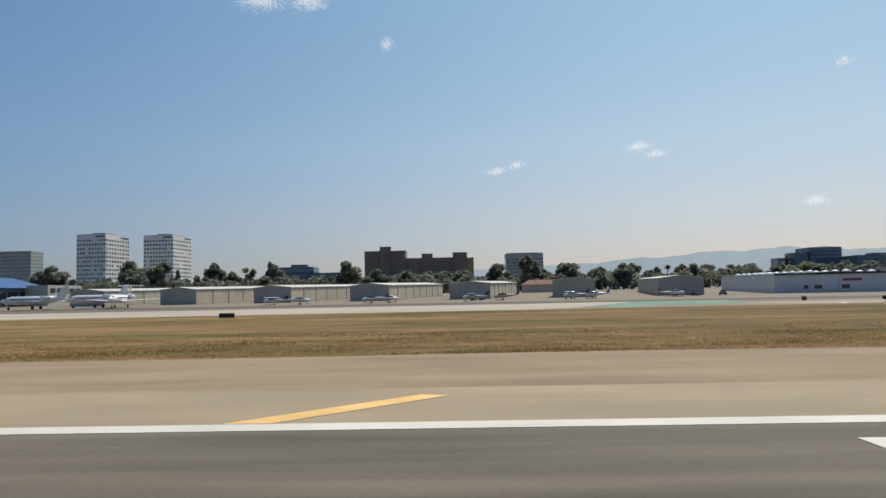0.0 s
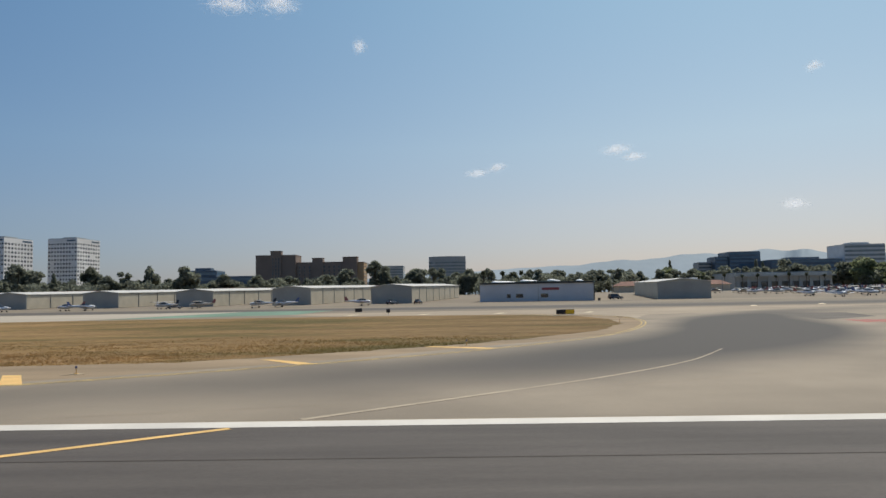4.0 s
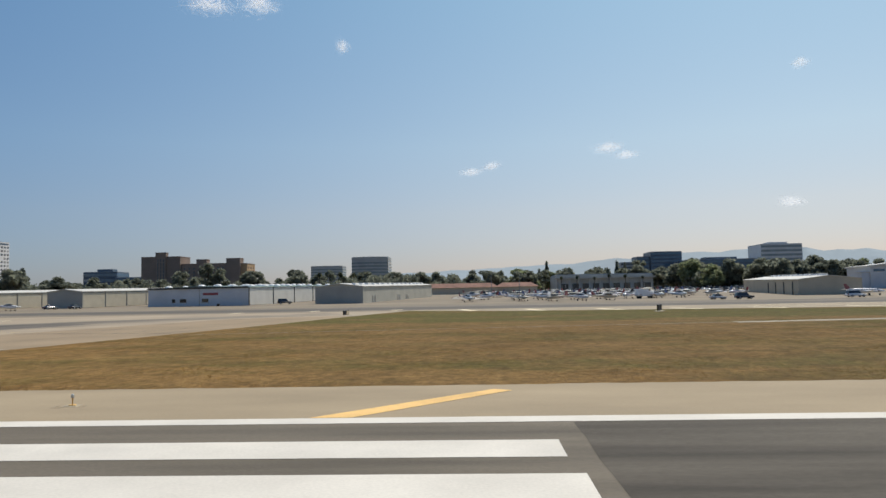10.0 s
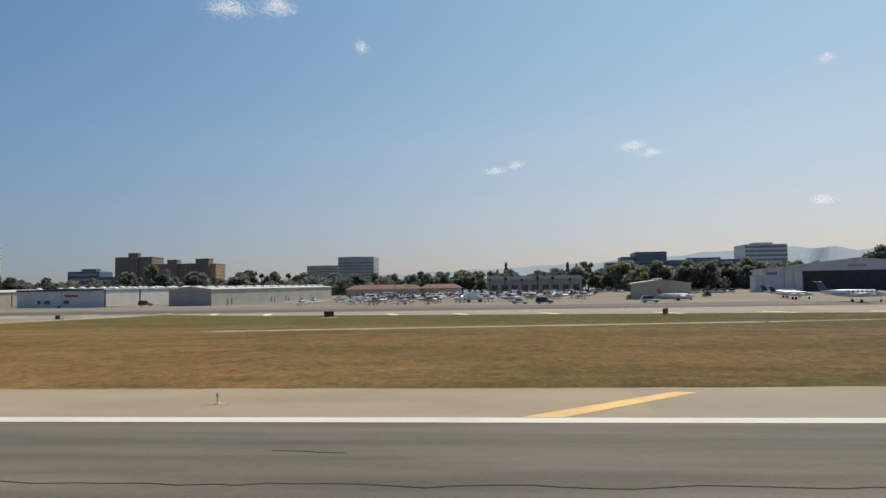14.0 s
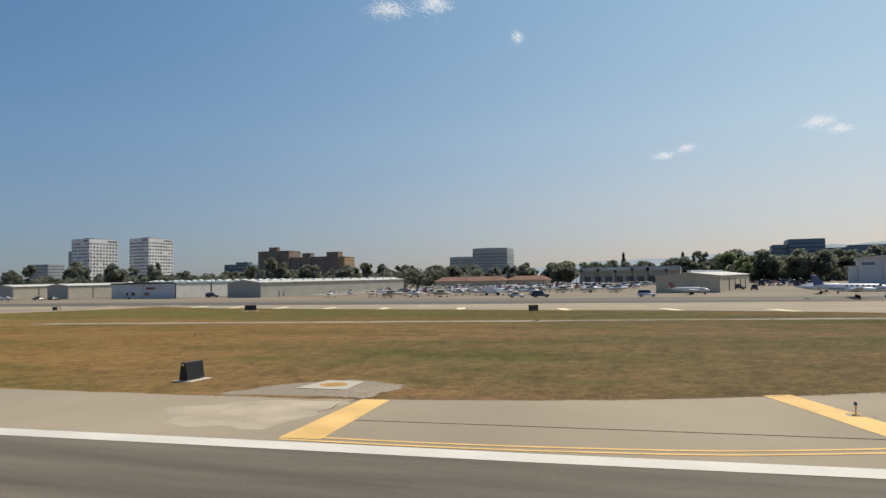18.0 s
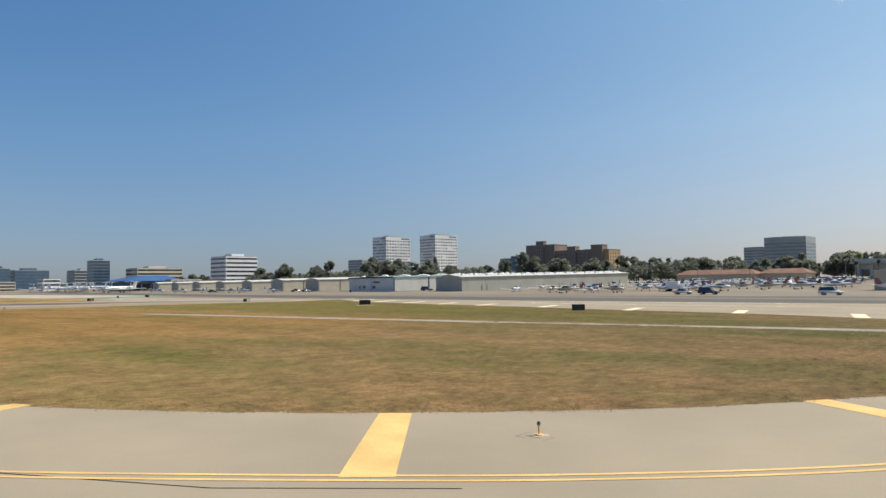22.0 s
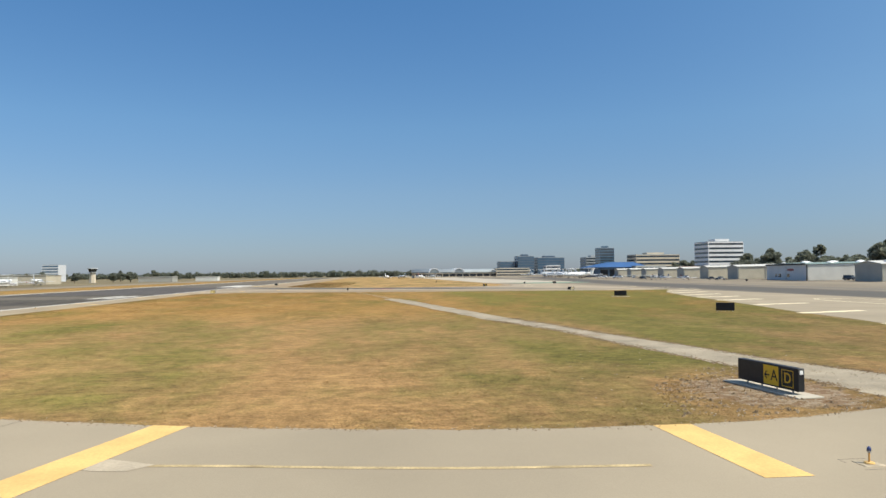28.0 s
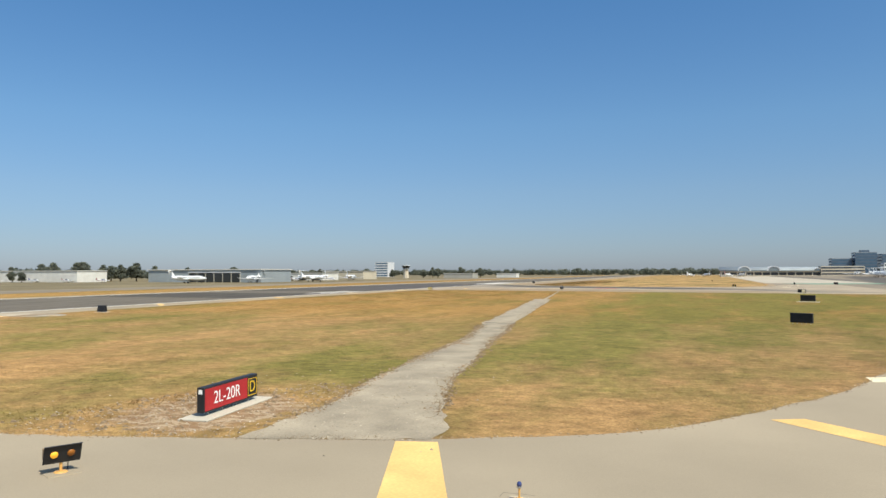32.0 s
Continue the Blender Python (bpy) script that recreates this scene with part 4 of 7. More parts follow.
sheet("worn_patch", wavy([(340.9, 67.2), (341.3, 68.3), (341.6, 68.9), (342.2, 68.3), (342.0, 67.3)], 0.3, 0.06, 22), 0.0165, M_PATCH, "pale worn patch by a yellow bar", "patch")
ribbon("taxi_edge_line", spline([(341.75, 68.7), (342.1, 71.0), (342.6, 73.6), (343.1, 77), (343.4, 81)], 5), 0.2, 0.0162, M_WORNLINE, label="worn yellow line on the exit taxiway", category="marking")
# bars along the far taxiway edge
for x, y in ((318, 113.2), (302.5, 118.3), (285.2, 121.2), (265.2, 127.2), (248.6, 129.8), (235, 133), (221.5, 136.4), (207.5, 140.2), (194, 144.6)):
    tagged(sheet("shoulder_bar", [(x - 0.8, y), (x + 0.8, y), (x - 2.0, y + 9.4), (x - 3.6, y + 9.4)], 0.017, M_PALEBAR), "faded pale yellow bar on the taxiway shoulder", "marking", "far shoulder bars", "structure")
for x, y in ((176, 158), (142, 154), (158, 158), (60, 138), (74, 136), (88, 134), (104, 132)):
    tagged(sheet("shoulder_bar", [(x - 0.6, y - 2.2), (x + 0.6, y - 2.2), (x + 2.2, y + 2.4), (x + 1.0, y + 2.4)], 0.017, M_PALEBAR), "faded pale bar on the taxiway shoulder", "marking", "far shoulder bars", "structure")
# pale turning line on the apron taxiway
ribbon("lead_line", spline([(300, 152), (280, 153), (262, 152), (252, 149), (250, 146), (256, 144), (275, 143), (310, 142)], 6), 0.3, 0.018, M_PALEBAR, label="pale turning line on the apron taxiway", category="marking")



# ---- buildings ----
HANGAR_YAW = -9.0


def t_hangar(cx, cy, w, l, h, wall, door, n_doors, label, roof=M_ROOF_PALE, gable=0.7):
    """A long low hangar, the middle of its gable end at cx, cy towards the runway, and doors along one side."""
    z = rise(cy)
    dz = rise(cy + l) - z
    th = empty("hangar", pose(cx, cy, z, 0, 0, HANGAR_YAW), label, "hangar", "row of hangars")
    bm = bmesh.new()
    prof = [(-w / 2, 0), (w / 2, 0), (w / 2, h), (0, h + gable), (-w / 2, h)]
    loft(bm, [[(px, 0, pz) for px, pz in prof], [(px, l, pz + (dz if pz > 0 else 0)) for px, pz in prof]])
    bmesh.ops.recalc_face_normals(bm, faces=bm.faces[:])
    part("wall", bm, wall, th)
    bm = bmesh.new()
    o = 0.35
    lo = [(-w / 2 - o, h - 0.06), (0, h + gable + 0.04), (w / 2 + o, h - 0.06), (w / 2 + o, h + 0.12), (0, h + gable + 0.24), (-w / 2 - o, h + 0.12)]
    loft(bm, [[(px, -o, pz) for px, pz in lo], [(px, l + o, pz + dz) for px, pz in lo]])
    bmesh.ops.recalc_face_normals(bm, faces=bm.faces[:])
    part("roof", bm, roof, th)
    if n_doors:
        step = l / n_doors
        for i in range(n_doors):
            f = (i + 0.5) / n_doors * dz
            part("door", soft_box(w / 2 - 0.05, w / 2 + 0.09, i * step + 0.35, (i + 1) * step - 0.35, 0.05 + f, h - 0.45 + f, 0.03), door, th, "pale sliding hangar door")
            part("door_post", boxes((w / 2 - 0.05, w / 2 + 0.22, i * step - 0.14, i * step + 0.14, 0, h - 0.1 + f)), M_ROOF_DK if wall is M_HANGAR_WHITE else wall, th)
    return th


BEIGE = "beige stucco T-hangar with pale sliding doors"
for k in range(7):
    t_hangar(58.7 - 33.0 * k, 232.0 + 2.8 * k, 13.2, 92, 5.4 if k < 2 else 5.0, M_HANGAR_GREY, M_DOOR_TAN, 8, BEIGE)
white_hangar = t_hangar(104.7, 228.6, 35.6, 88, 5.7, M_HANGAR_WHITE, M_DOOR_PALE, 5, "white steel hangar with a dark roof edge and white doors", M_ROOF_GREEN, 0.5)
part("fascia", boxes((-17.75, 17.75, -0.42, -0.36, 5.55, 6.1)), M_ROOF_DK, white_hangar, "dark roof fascia")
for wx, ww in ((-8.6, 1.1), (-5.2, 2.2), (2.6, 2.2)):
    win = part("window", boxes((wx - ww / 2 - 0.08, wx + ww / 2 + 0.08, -0.06, 0.1, 1.15, 2.4)), M_HANGAR_GREY, white_hangar)
    part("pane", boxes((wx - ww / 2, wx + ww / 2, -0.09, -0.065, 1.22, 2.33)), M_DARKGLASS, win)
part("sign_bar", boxes((1.8, 7.2, -0.06, -0.01, 3.45, 4.25)), M_SIGN_FADED, white_hangar, "faded red bar of unreadable writing")
part("downpipe", boxes((0.6, 0.75, -0.12, -0.01, 0, 5.3)), M_HANGAR_GREY, white_hangar)
grey_hangar = t_hangar(150.6, 228.0, 16.0, 98, 5.3, M_HANGAR_BEIGE, M_DOOR_PALE, 0, "long grey-beige steel hangar with a pale roof", M_ROOF_PALE, 0.9)
part("gable_end", boxes((-7.95, 7.95, -0.05, -0.02, 0, 5.25)), M_HANGAR_GREY, grey_hangar, "gable sheet, darker grey than the side walls")
for k in range(15):
    zr = 5.3 + 0.9 * 0.45 + (rise(228 + 4 + 6.4 * k) - rise(228))
    part("roof_vent", soft_box(3.2, 4.6, 3 + 6.4 * k, 6.2 + 6.4 * k, zr + 0.1, zr + 0.75, 0.06), M_DOME, grey_hangar, "low white roof vent")
for py in (10, 12.6, 41, 43.6, 53, 55.6):
    part("downpipe", tube(bmesh.new(), (8.12, py, 0), (8.12, py, 2.6), 0.13, 0.13, 8), M_DOOR_PALE, grey_hangar, "white upright pipe on the side wall")
shed = t_hangar(302.5, 227.5, 18.0, 84, 4.8, M_HANGAR_TAN, M_DOOR_TAN, 0, "beige steel shed hangar with dark door slots", M_ROOF_PALE, 1.0)
for k in range(4):
    part("door_slot", boxes((-9.12, -8.98, 6 + 11 * k, 7.2 + 11 * k, 0.1, 4.2)), M_ROOF_DK, shed)
    part("door_slot", boxes((8.98, 9.12, 20 + 16 * k, 21.4 + 16 * k, 0.1, 4.2)), M_ROOF_DK, shed)
for k in range(12):
    part("roof_vent", soft_box(-0.7, 0.7, 4 + 6 * k, 6.6 + 6 * k, 5.9 + 0.072 * k, 6.6 + 0.072 * k, 0.05), M_DOME, shed, "low white ridge vent")
dome_bm = bmesh.new()
bmesh.ops.create_uvsphere(dome_bm, u_segments=10, v_segments=6, radius=1.35)
for v in dome_bm.verts:
    v.co.z = max(0, v.co.z) * 0.6
dome_me = shape("roof_dome", smooth(dome_bm), M_DOME)
for k in range(8):
    for sx in (-13.5, -4.5, 4.5, 13.5):
        ly = 5 + k * 10 + (5 if sx in (-4.5, 13.5) else 0)
        d = new("roof_vent_dome", dome_me)
        d.location = pose(104.7, 228.6, 0, 0, 0, HANGAR_YAW) @ Vector((sx, ly, rise(228.6 + ly) + 5.7 + 0.5 * (1 - abs(sx) / 17.8) + 0.1))
        tagged(d, "white dome vent on a hangar roof", "vent", "hangar roof vents")


def big_hangar():
    b = empty("maintenance_hangar", pose(364.5, 322, rise(322), 0, 0, HANGAR_YAW), "large pale hangar with a low gable roof and a dark panel as doorway", "hangar")
    bm = bmesh.new()
    prof = [(0, 0), (74, 0), (74, 9.6), (37, 13.4), (0, 9.6)]
    loft(bm, [[(x, 0, z) for x, z in prof], [(x, 30, z) for x, z in prof]])
    bmesh.ops.recalc_face_normals(bm, faces=bm.faces[:])
    part("wall", bm, M_HANGAR_WHITE, b)
    bm = bmesh.new()
    prof = [(-0.8, 9.5), (37, 13.4), (74.8, 9.5), (74.8, 10.1), (37, 14.0), (-0.8, 10.1)]
    loft(bm, [[(x, -1, z) for x, z in prof], [(x, 31, z) for x, z in prof]])
    bmesh.ops.recalc_face_normals(bm, faces=bm.faces[:])
    part("roof", bm, M_ROOF_PALE, b)
    # dark panel on a solid wall; the interior's shade is put in its colour
    part("door_opening", boxes((15.5, 62, -0.15, -0.02, 0.1, 8.7)), M_ROOF_DK, b, "dark panel painted as the shade of an open hangar door")
    part("header", boxes((8, 66, -0.6, -0.16, 8.8, 9.3)), M_HANGAR_WHITE, b, "pale beam over the hangar door")
    for k in range(2):
        part("door", boxes((8.4 + 3.5 * k, 11.8 + 3.5 * k, -0.5 - 0.3 * k, -0.2 - 0.3 * k, 0.1, 8.75)), M_DOOR_PALE, b)
    part("lean_to", boxes((-3.4, -0.05, 1, 14, 0, 7.0)), M_HANGAR_WHITE, b)
    part("lean_to_roof", boxes((-3.7, -0.05, 0.7, 14.3, 7.02, 7.3)), M_ROOF_PALE, b)
    part("sign_board", boxes((1.2, 5.6, -0.1, -0.01, 7.4, 8.5)), M_BLUEGLASS, b, "dark sign board")
    part("emblem", boxes((33, 40, -0.12, -0.01, 10.2, 11.2)), M_HANGAR_GREY, b, "faded bar of unreadable writing")
    return b


big_hangar()
pane_bm = boxes((-0.5, 0.5, -0.05, 0.05, -0.5, 0.5))
PANE = shape("pane", pane_bm, M_WIN)
PANE_PALE = shape("pane", boxes((-0.5, 0.5, -0.05, 0.05, -0.5, 0.5)), M_BLIND)


def window(parent, x, y, z, w, h, face, mesh=None):
    """A dark pane set in a wall: face 'y' looks towards -y, face 'x' towards +x."""
    ob = new("window", mesh or PANE)
    ob.parent = parent
    turn = 0 if face == "y" else 90
    ob.matrix_basis = pose(x, y, z, 0, 0, turn) @ Matrix.Diagonal((w, 1, h, 1))
    return ob


def tower(x, y, yaw, w, d, h, label):
    """White high-rise: corner nearest the airfield at x, y; w along -x, d along +y."""
    t = empty("office_tower", pose(x, y, rise(y), 0, 0, yaw), label, "tower", "pair of white towers")
    body = part("wall", boxes((-w, 0, 0, d, 0, h)), M_TOWER, t)
    part("roof", boxes((-w + 0.6, -0.6, 0.6, d - 0.6, h, h + 0.5)), M_GREYBLD, t)
    part("penthouse", boxes((-w * 0.7, -w * 0.25, d * 0.25, d * 0.7, h + 0.5, h + 2.2)), M_GREYBLD, t)
    part("sign_bar", boxes((-w * 0.35, -1.5, -0.12, -0.01, h - 2.6, h - 1.1)), M_DARKBLD, t, "dark bar of unreadable writing")
    part("sign_bar", boxes((0.01, 0.12, d * 0.62, d - 1.5, h - 2.6, h - 1.1)), M_DARKBLD, t, "dark bar of unreadable writing")
    rr = random.Random(int(x))
    for f in range(14):
        z = h - 5.2 - f * 3.75
        if z < 6:
            break
        for k in range(10):
            if rr.random() < 0.9:
                window(t, -w + (k + 0.5) * w / 10, 0.0, z, 1.75, 1.7, "y", PANE if rr.random() < 0.6 else PANE_PALE)
        for k in range(9):
            if rr.random() < 0.96:
                window(t, 0.0, (k + 0.5) * d / 9, z, 2.5, 1.9, "x", PANE if rr.random() < 0.6 else PANE_PALE)
    return t


tower(-328.1, 631.5, -4, 27.5, 39.0, 58.6, "white precast office tower with small square windows")
tower(-285.8, 675.6, -4, 29.5, 38.0, 60.4, "white precast office tower with small square windows")


def banded(name, x0, x1, y0, d, h, floors, wall, pane, label, yaw=0, penthouse=True, band=0.5, sides="yx", base=None):
    """An office block with a continuous window band on each floor."""
    b = empty(name, pose(x0, y0, rise(y0) if base is None else base, 0, 0, yaw), label, "office building")
    w = x1 - x0
    part("wall", boxes((0, w, 0, d, 0, h)), wall, b)
    part("roof", boxes((0.4, w - 0.4, 0.4, d - 0.4, h, h + 0.6)), M_GREYBLD, b)
    if penthouse:
        part("penthouse", boxes((w * 0.3, w * 0.75, d * 0.3, d * 0.7, h + 0.6, h + 3.2)), wall, b)
    fh = h / floors
    for f in range(floors):
        z0, z1 = f * fh + fh * (0.5 - band / 2) + 0.2, f * fh + fh * (0.5 + band / 2) + 0.2
        part("window", boxes((0.5, w - 0.5, -0.06, 0.05, z0, z1)), pane, b)
        if "x" in sides:
            part("window", boxes((w - 0.05, w + 0.06, 0.5, d - 0.5, z0, z1)), pane, b)
    return b


def brick_hotel():
    b = empty("brick_hotel", pose(-94.5, 607, rise(612)), "brown brick hotel of stepped blocks with narrow windows", "hotel")
    blocks = [(0, 34, 0, 22, 36, M_BRICK), (13, 22, -1.2, 4, 39.5, M_BRICK), (34, 84, 2, 22, 29.5, M_BRICK), (48, 57, 0.5, 8, 33, M_BRICK), (74, 86, 0.5, 10, 33.5, M_BRICK), (86, 91.5, 3, 24, 29, M_BRICK_SUNLIT)]
    for x0, x1, y0, y1, h, m in blocks:
        part("wall", boxes((x0, x1, y0, y1, 0, h)), m, b)
        part("parapet", boxes((x0 - 0.2, x1 + 0.2, y0 - 0.2, y1 + 0.2, h, h + 0.5)), M_BRICK, b)
    for k in range(9):
        for f in range(8):
            window(b, 37 + k * 4.2, 2, 4 + f * 3.1, 1.2, 1.7, "y")
    for k in (15, 17.5, 20):
        for f in range(10):
            window(b, k, -1.2, 5 + f * 3.1, 0.9, 2.4, "y")
    for k in range(4):
        for f in range(8):
            window(b, 91.5, 6 + k * 4.6, 4 + f * 3.1, 1.4, 1.7, "x")
    return b


brick_hotel()
banded("office_building", -187, -153.5, 681, 24, 27, 5, M_DARKBLD, M_BLUEGLASS, "dark glass office block behind trees")
banded("office_building", -153, -116, 675, 24, 21, 4, M_DARKBLD, M_BLUEGLASS, "low dark glass office block behind trees", penthouse=False)


def round_office(name, cx, cy, w, d, h, wall, label):
    """An office block whose long front bows gently outwards."""
    b = empty(name, pose(cx, cy, rise(cy)), label, "office building")
    for z0, z1, m, o in [(0, h, wall, 0.0)] + [(3.2 + f * 3.9, 5.3 + f * 3.9, M_GREYGLASS, 0.12) for f in range(int((h - 5) / 3.9))]:
        bm = bmesh.new()
        front = [(-w / 2 - o + (w + 2 * o) * i / 12, -o - d * 0.25 * (1 - (2 * i / 12 - 1) ** 2)) for i in range(13)]
        ring = front + [(w / 2 + o, d), (-w / 2 - o, d)]
        loft(bm, [[(x, y, z0) for x, y in ring], [(x, y, z1) for x, y in ring]])
        bmesh.ops.recalc_face_normals(bm, faces=bm.faces[:])
        part("wall" if o == 0 else "window", bm, m, b)
    return b


round_office("curved_office", 61, 885, 45, 35, 47, M_GREYBLD, "grey office block with a curved front")
round_office("curved_office", -34, 1080, 48, 30, 45, M_GREYBLD, "distant grey office block with a curved front")
banded("office_building", 403, 440, 885, 40, 45.5, 10, M_DARKBLD, M_BLUEGLASS, "dark blue glass office block", penthouse=False)
banded("office_building", 387, 402.6, 889, 30, 40, 9, M_DARKBLD, M_BLUEGLASS, "dark blue glass office block, lower wing", penthouse=False)
banded("office_building", 370, 386.5, 900, 20, 34, 8, M_GREYBLD, M_WIN, "pale office slab behind trees", penthouse=False)
banded("office_building", 432, 512, 836, 40, 33, 7, M_DARKBLD, M_BLUEGLASS, "wide dark office block behind trees")
banded("office_building", 516, 562, 838, 40, 49, 10, M_HANGAR_WHITE, M_GREYGLASS, "pale grey banded office tower")
banded("office_building", -343, -313, 402, 36, 30, 7, M_TOWER, M_WIN, "white office block with dark window bands", yaw=0, band=0.45)
banded("office_tower", -662, -640, 400, 21, 36, 9, M_BLUEGLASS, M_WIN, "blue glass office tower with pale end wall")
banded("office_building", -700, -676, 262, 23, 20, 5, M_DARKBLD, M_BLUEGLASS, "dark office block beyond the terminal", penthouse=False)
banded("office_building", -692, -668, 287, 24, 27, 7, M_DARKBLD, M_BLUEGLASS, "dark rust-banded office block beyond the terminal")
banded("office_building", -705, -672, 317, 40, 24.5, 6, M_DARKBLD, M_BLUEGLASS, "dark glass office block beyond the terminal")
banded("office_building", -720, -690, 395, 32, 24, 6, M_GREYBLD, M_WIN, "pale office block beyond the terminal")
banded("office_building", -600, -566, 425, 60, 24, 5, M_BEIGEBLD, M_WIN, "beige banded office block beyond the blue roof", penthouse=True)
banded("terminal_office", -416, -401, 263, 15, 11, 3, M_TOWER, M_WIN, "small white three-storey building on the apron", penthouse=False)

banded("office_tower", -536, -500, 800, 24, 57, 14, M_GREYBLD, M_GREYGLASS, "pale blue-grey office tower behind the white towers", penthouse=False)
banded("office_building", -641, -604, 827, 30, 41, 9, M_GREYBLD, M_GREYGLASS, "grey office block behind the white towers", penthouse=False)


def blue_roof():
    b = empty("terminal_hangar", pose(-212, 248, rise(250)), "low building with a broad blue metal roof", "hangar")
    part("wall", boxes((0, 35, 0, 38, 0, 7.2)), M_BLUEWALL, b)
    bm = bmesh.new()
    loft(bm, [[(-2, -4, 7.2), (37, -4, 7.2), (37, 40, 7.2), (-2, 40, 7.2)], [(9, 14, 11.2), (28, 14, 11.2), (28, 30, 11.2), (9, 30, 11.2)]])
    bmesh.ops.recalc_face_normals(bm, faces=bm.faces[:])
    part("roof", bm, M_BLUEROOF, b)
    for k in range(5):
        part("door", boxes((35.0, 35.12, 1.5 + 7.2 * k, 7.3 + 7.2 * k, 0.1, 5.6)), M_DARKGLASS, b, "dark glazed hangar door")
    annex = part("annex", boxes((35.2, 44, 26, 50, 0, 8.2)), M_GARAGE, b, "pale annex with a window band")
    for k in range(5):
        part("window", boxes((44, 44.08, 27.5 + 4.5 * k, 31 + 4.5 * k, 5.2, 7.0)), M_WIN, annex)
    return b


blue_roof()


def terminal():
    b = empty("passenger_terminal", pose(-540, 130, rise(140)), "long passenger terminal with a rounded grey roof and arched ends", "terminal")
    part("wall", boxes((0, 60, -4, 92, 0, 5.8)), M_BEIGEBLD, b)
    bm = bmesh.new()
    prof = [(30 - 31 * math.cos(math.pi * i / 12), 5.8 + 4.6 * math.sin(math.pi * i / 12) ** 0.7) for i in range(13)]
    loft(bm, [[(x, -5, z) for x, z in prof], [(x, 93, z) for x, z in prof]])
    bmesh.ops.recalc_face_normals(bm, faces=bm.faces[:])
    part("roof", smooth(bm), M_SLATE, b, "rounded grey metal roof")
    for k in range(12):
        part("window", boxes((60, 60.1, -3 + 8 * k, 4 + 8 * k, 1.6, 4.6)), M_DARKGLASS, b)
    for cy, f in ((19, 1.0), (48, 1.0), (89, 0.6)):
        def ring(r, x):
            return [(x, cy + r * f * math.cos(math.pi * i / 14), 6.0 + 0.8 * r * f * math.sin(math.pi * i / 14)) for i in range(15)]
        bm = bmesh.new()
        outer0, inner0 = ring(6.6, 61.5), ring(5.5, 61.5)
        loft(bm, [outer0 + inner0[::-1], [(x - 40, y, z) for x, y, z in outer0 + inner0[::-1]]])
        bmesh.ops.recalc_face_normals(bm, faces=bm.faces[:])
        part("arch", bm, M_HANGAR_WHITE, b, "white arched roof end")
        bm = bmesh.new()
        loft(bm, [ring(5.5, 61.2), ring(5.5, 60.9)])
        part("arch_window", bm, M_GREYGLASS, b)
    return b


terminal()
banded("terminal_wing", -500, -478, 222, 40, 9.5, 3, M_BEIGEBLD, M_WIN, "beige three-storey wing beside the terminal", penthouse=False)


def control_tower():
    b = empty("control_tower", pose(-308, -170, 0), "airport control tower with a dark glazed cab", "control tower")
    part("shaft", tube(bmesh.new(), (0, 0, 0), (0, 0, 9.5), 3.0, 2.4, 8), M_BEIGEBLD, b)
    part("cab", tube(bmesh.new(), (0, 0, 9.5), (0, 0, 12.4), 2.8, 4.4, 8), M_DARKGLASS, b, "dark glazed cab")
    part("roof", tube(bmesh.new(), (0, 0, 12.4), (0, 0, 13.0), 4.7, 4.4, 8), M_GREYBLD, b)
    part("gallery", tube(bmesh.new(), (0, 0, 8.9), (0, 0, 9.45), 3.6, 3.6, 8), M_GREYBLD, b)
    part("antenna", tube(bmesh.new(), (0, 0, 13.0), (0, 0, 17.0), 0.12, 0.05), M_STEEL, b)
    return b


control_tower()
banded("office_building", -575, -553, -318, 19, 20, 6, M_HANGAR_WHITE, M_BLUEGLASS, "grey-white office slab beyond the runway", penthouse=False)
garage = banded("service_building", 241, 297, 430, 40, 9.5, 1, M_GARAGE, M_DARKGLASS, "pale service building with dark bay doors", penthouse=False, band=0.0, sides="")
for k in range(9):
    part("bay_door", boxes((3 + 6 * k, 6.6 + 6 * k, -0.1, 0.05, 0.1, 4.6)), M_DARKGLASS, garage)
    part("pier", boxes((0.6 + 6 * k, 2.2 + 6 * k, -0.8, -0.1, 0, 7.5)), M_GARAGE, garage)
part("canopy", boxes((-2, 58, -2.2, -0.1, 7.5, 8.3)), M_GARAGE, garage)


def red_roof(x, y, w, d, h, label):
    b = empty("tile_roof_building", pose(x, y, rise(y)), label, "building", "tile-roofed buildings")
    part("wall", boxes((0, w, 0, d, 0, h)), M_BEIGEBLD, b)
    bm = bmesh.new()
    loft(bm, [[(-1, -1, h), (w + 1, -1, h), (w + 1, d + 1, h), (-1, d + 1, h)], [(3, d / 2 - 0.2, h + 2.4), (w - 3, d / 2 - 0.2, h + 2.4), (w - 3, d / 2 + 0.2, h + 2.4), (3, d / 2 + 0.2, h + 2.4)]])
    bmesh.ops.recalc_face_normals(bm, faces=bm.faces[:])
    part("roof", bm, M_REDROOF, b)
    return b


red_roof(165, 392, 40, 14, 3.6, "low building with a red tile roof")
red_roof(205, 400, 22, 14, 3.6, "small low building with a red tile roof")
red_roof(-60, 372, 34, 14, 4, "low building with a red tile roof behind the hangars")
red_roof(20, 366, 30, 14, 4, "low building with a red tile roof behind the hangars")
red_roof(-140, 372, 36, 14, 4, "low building with a red tile roof behind the hangars")
red_roof(-310, 362, 40, 18, 4.5, "low building with a red tile roof behind the hangars")

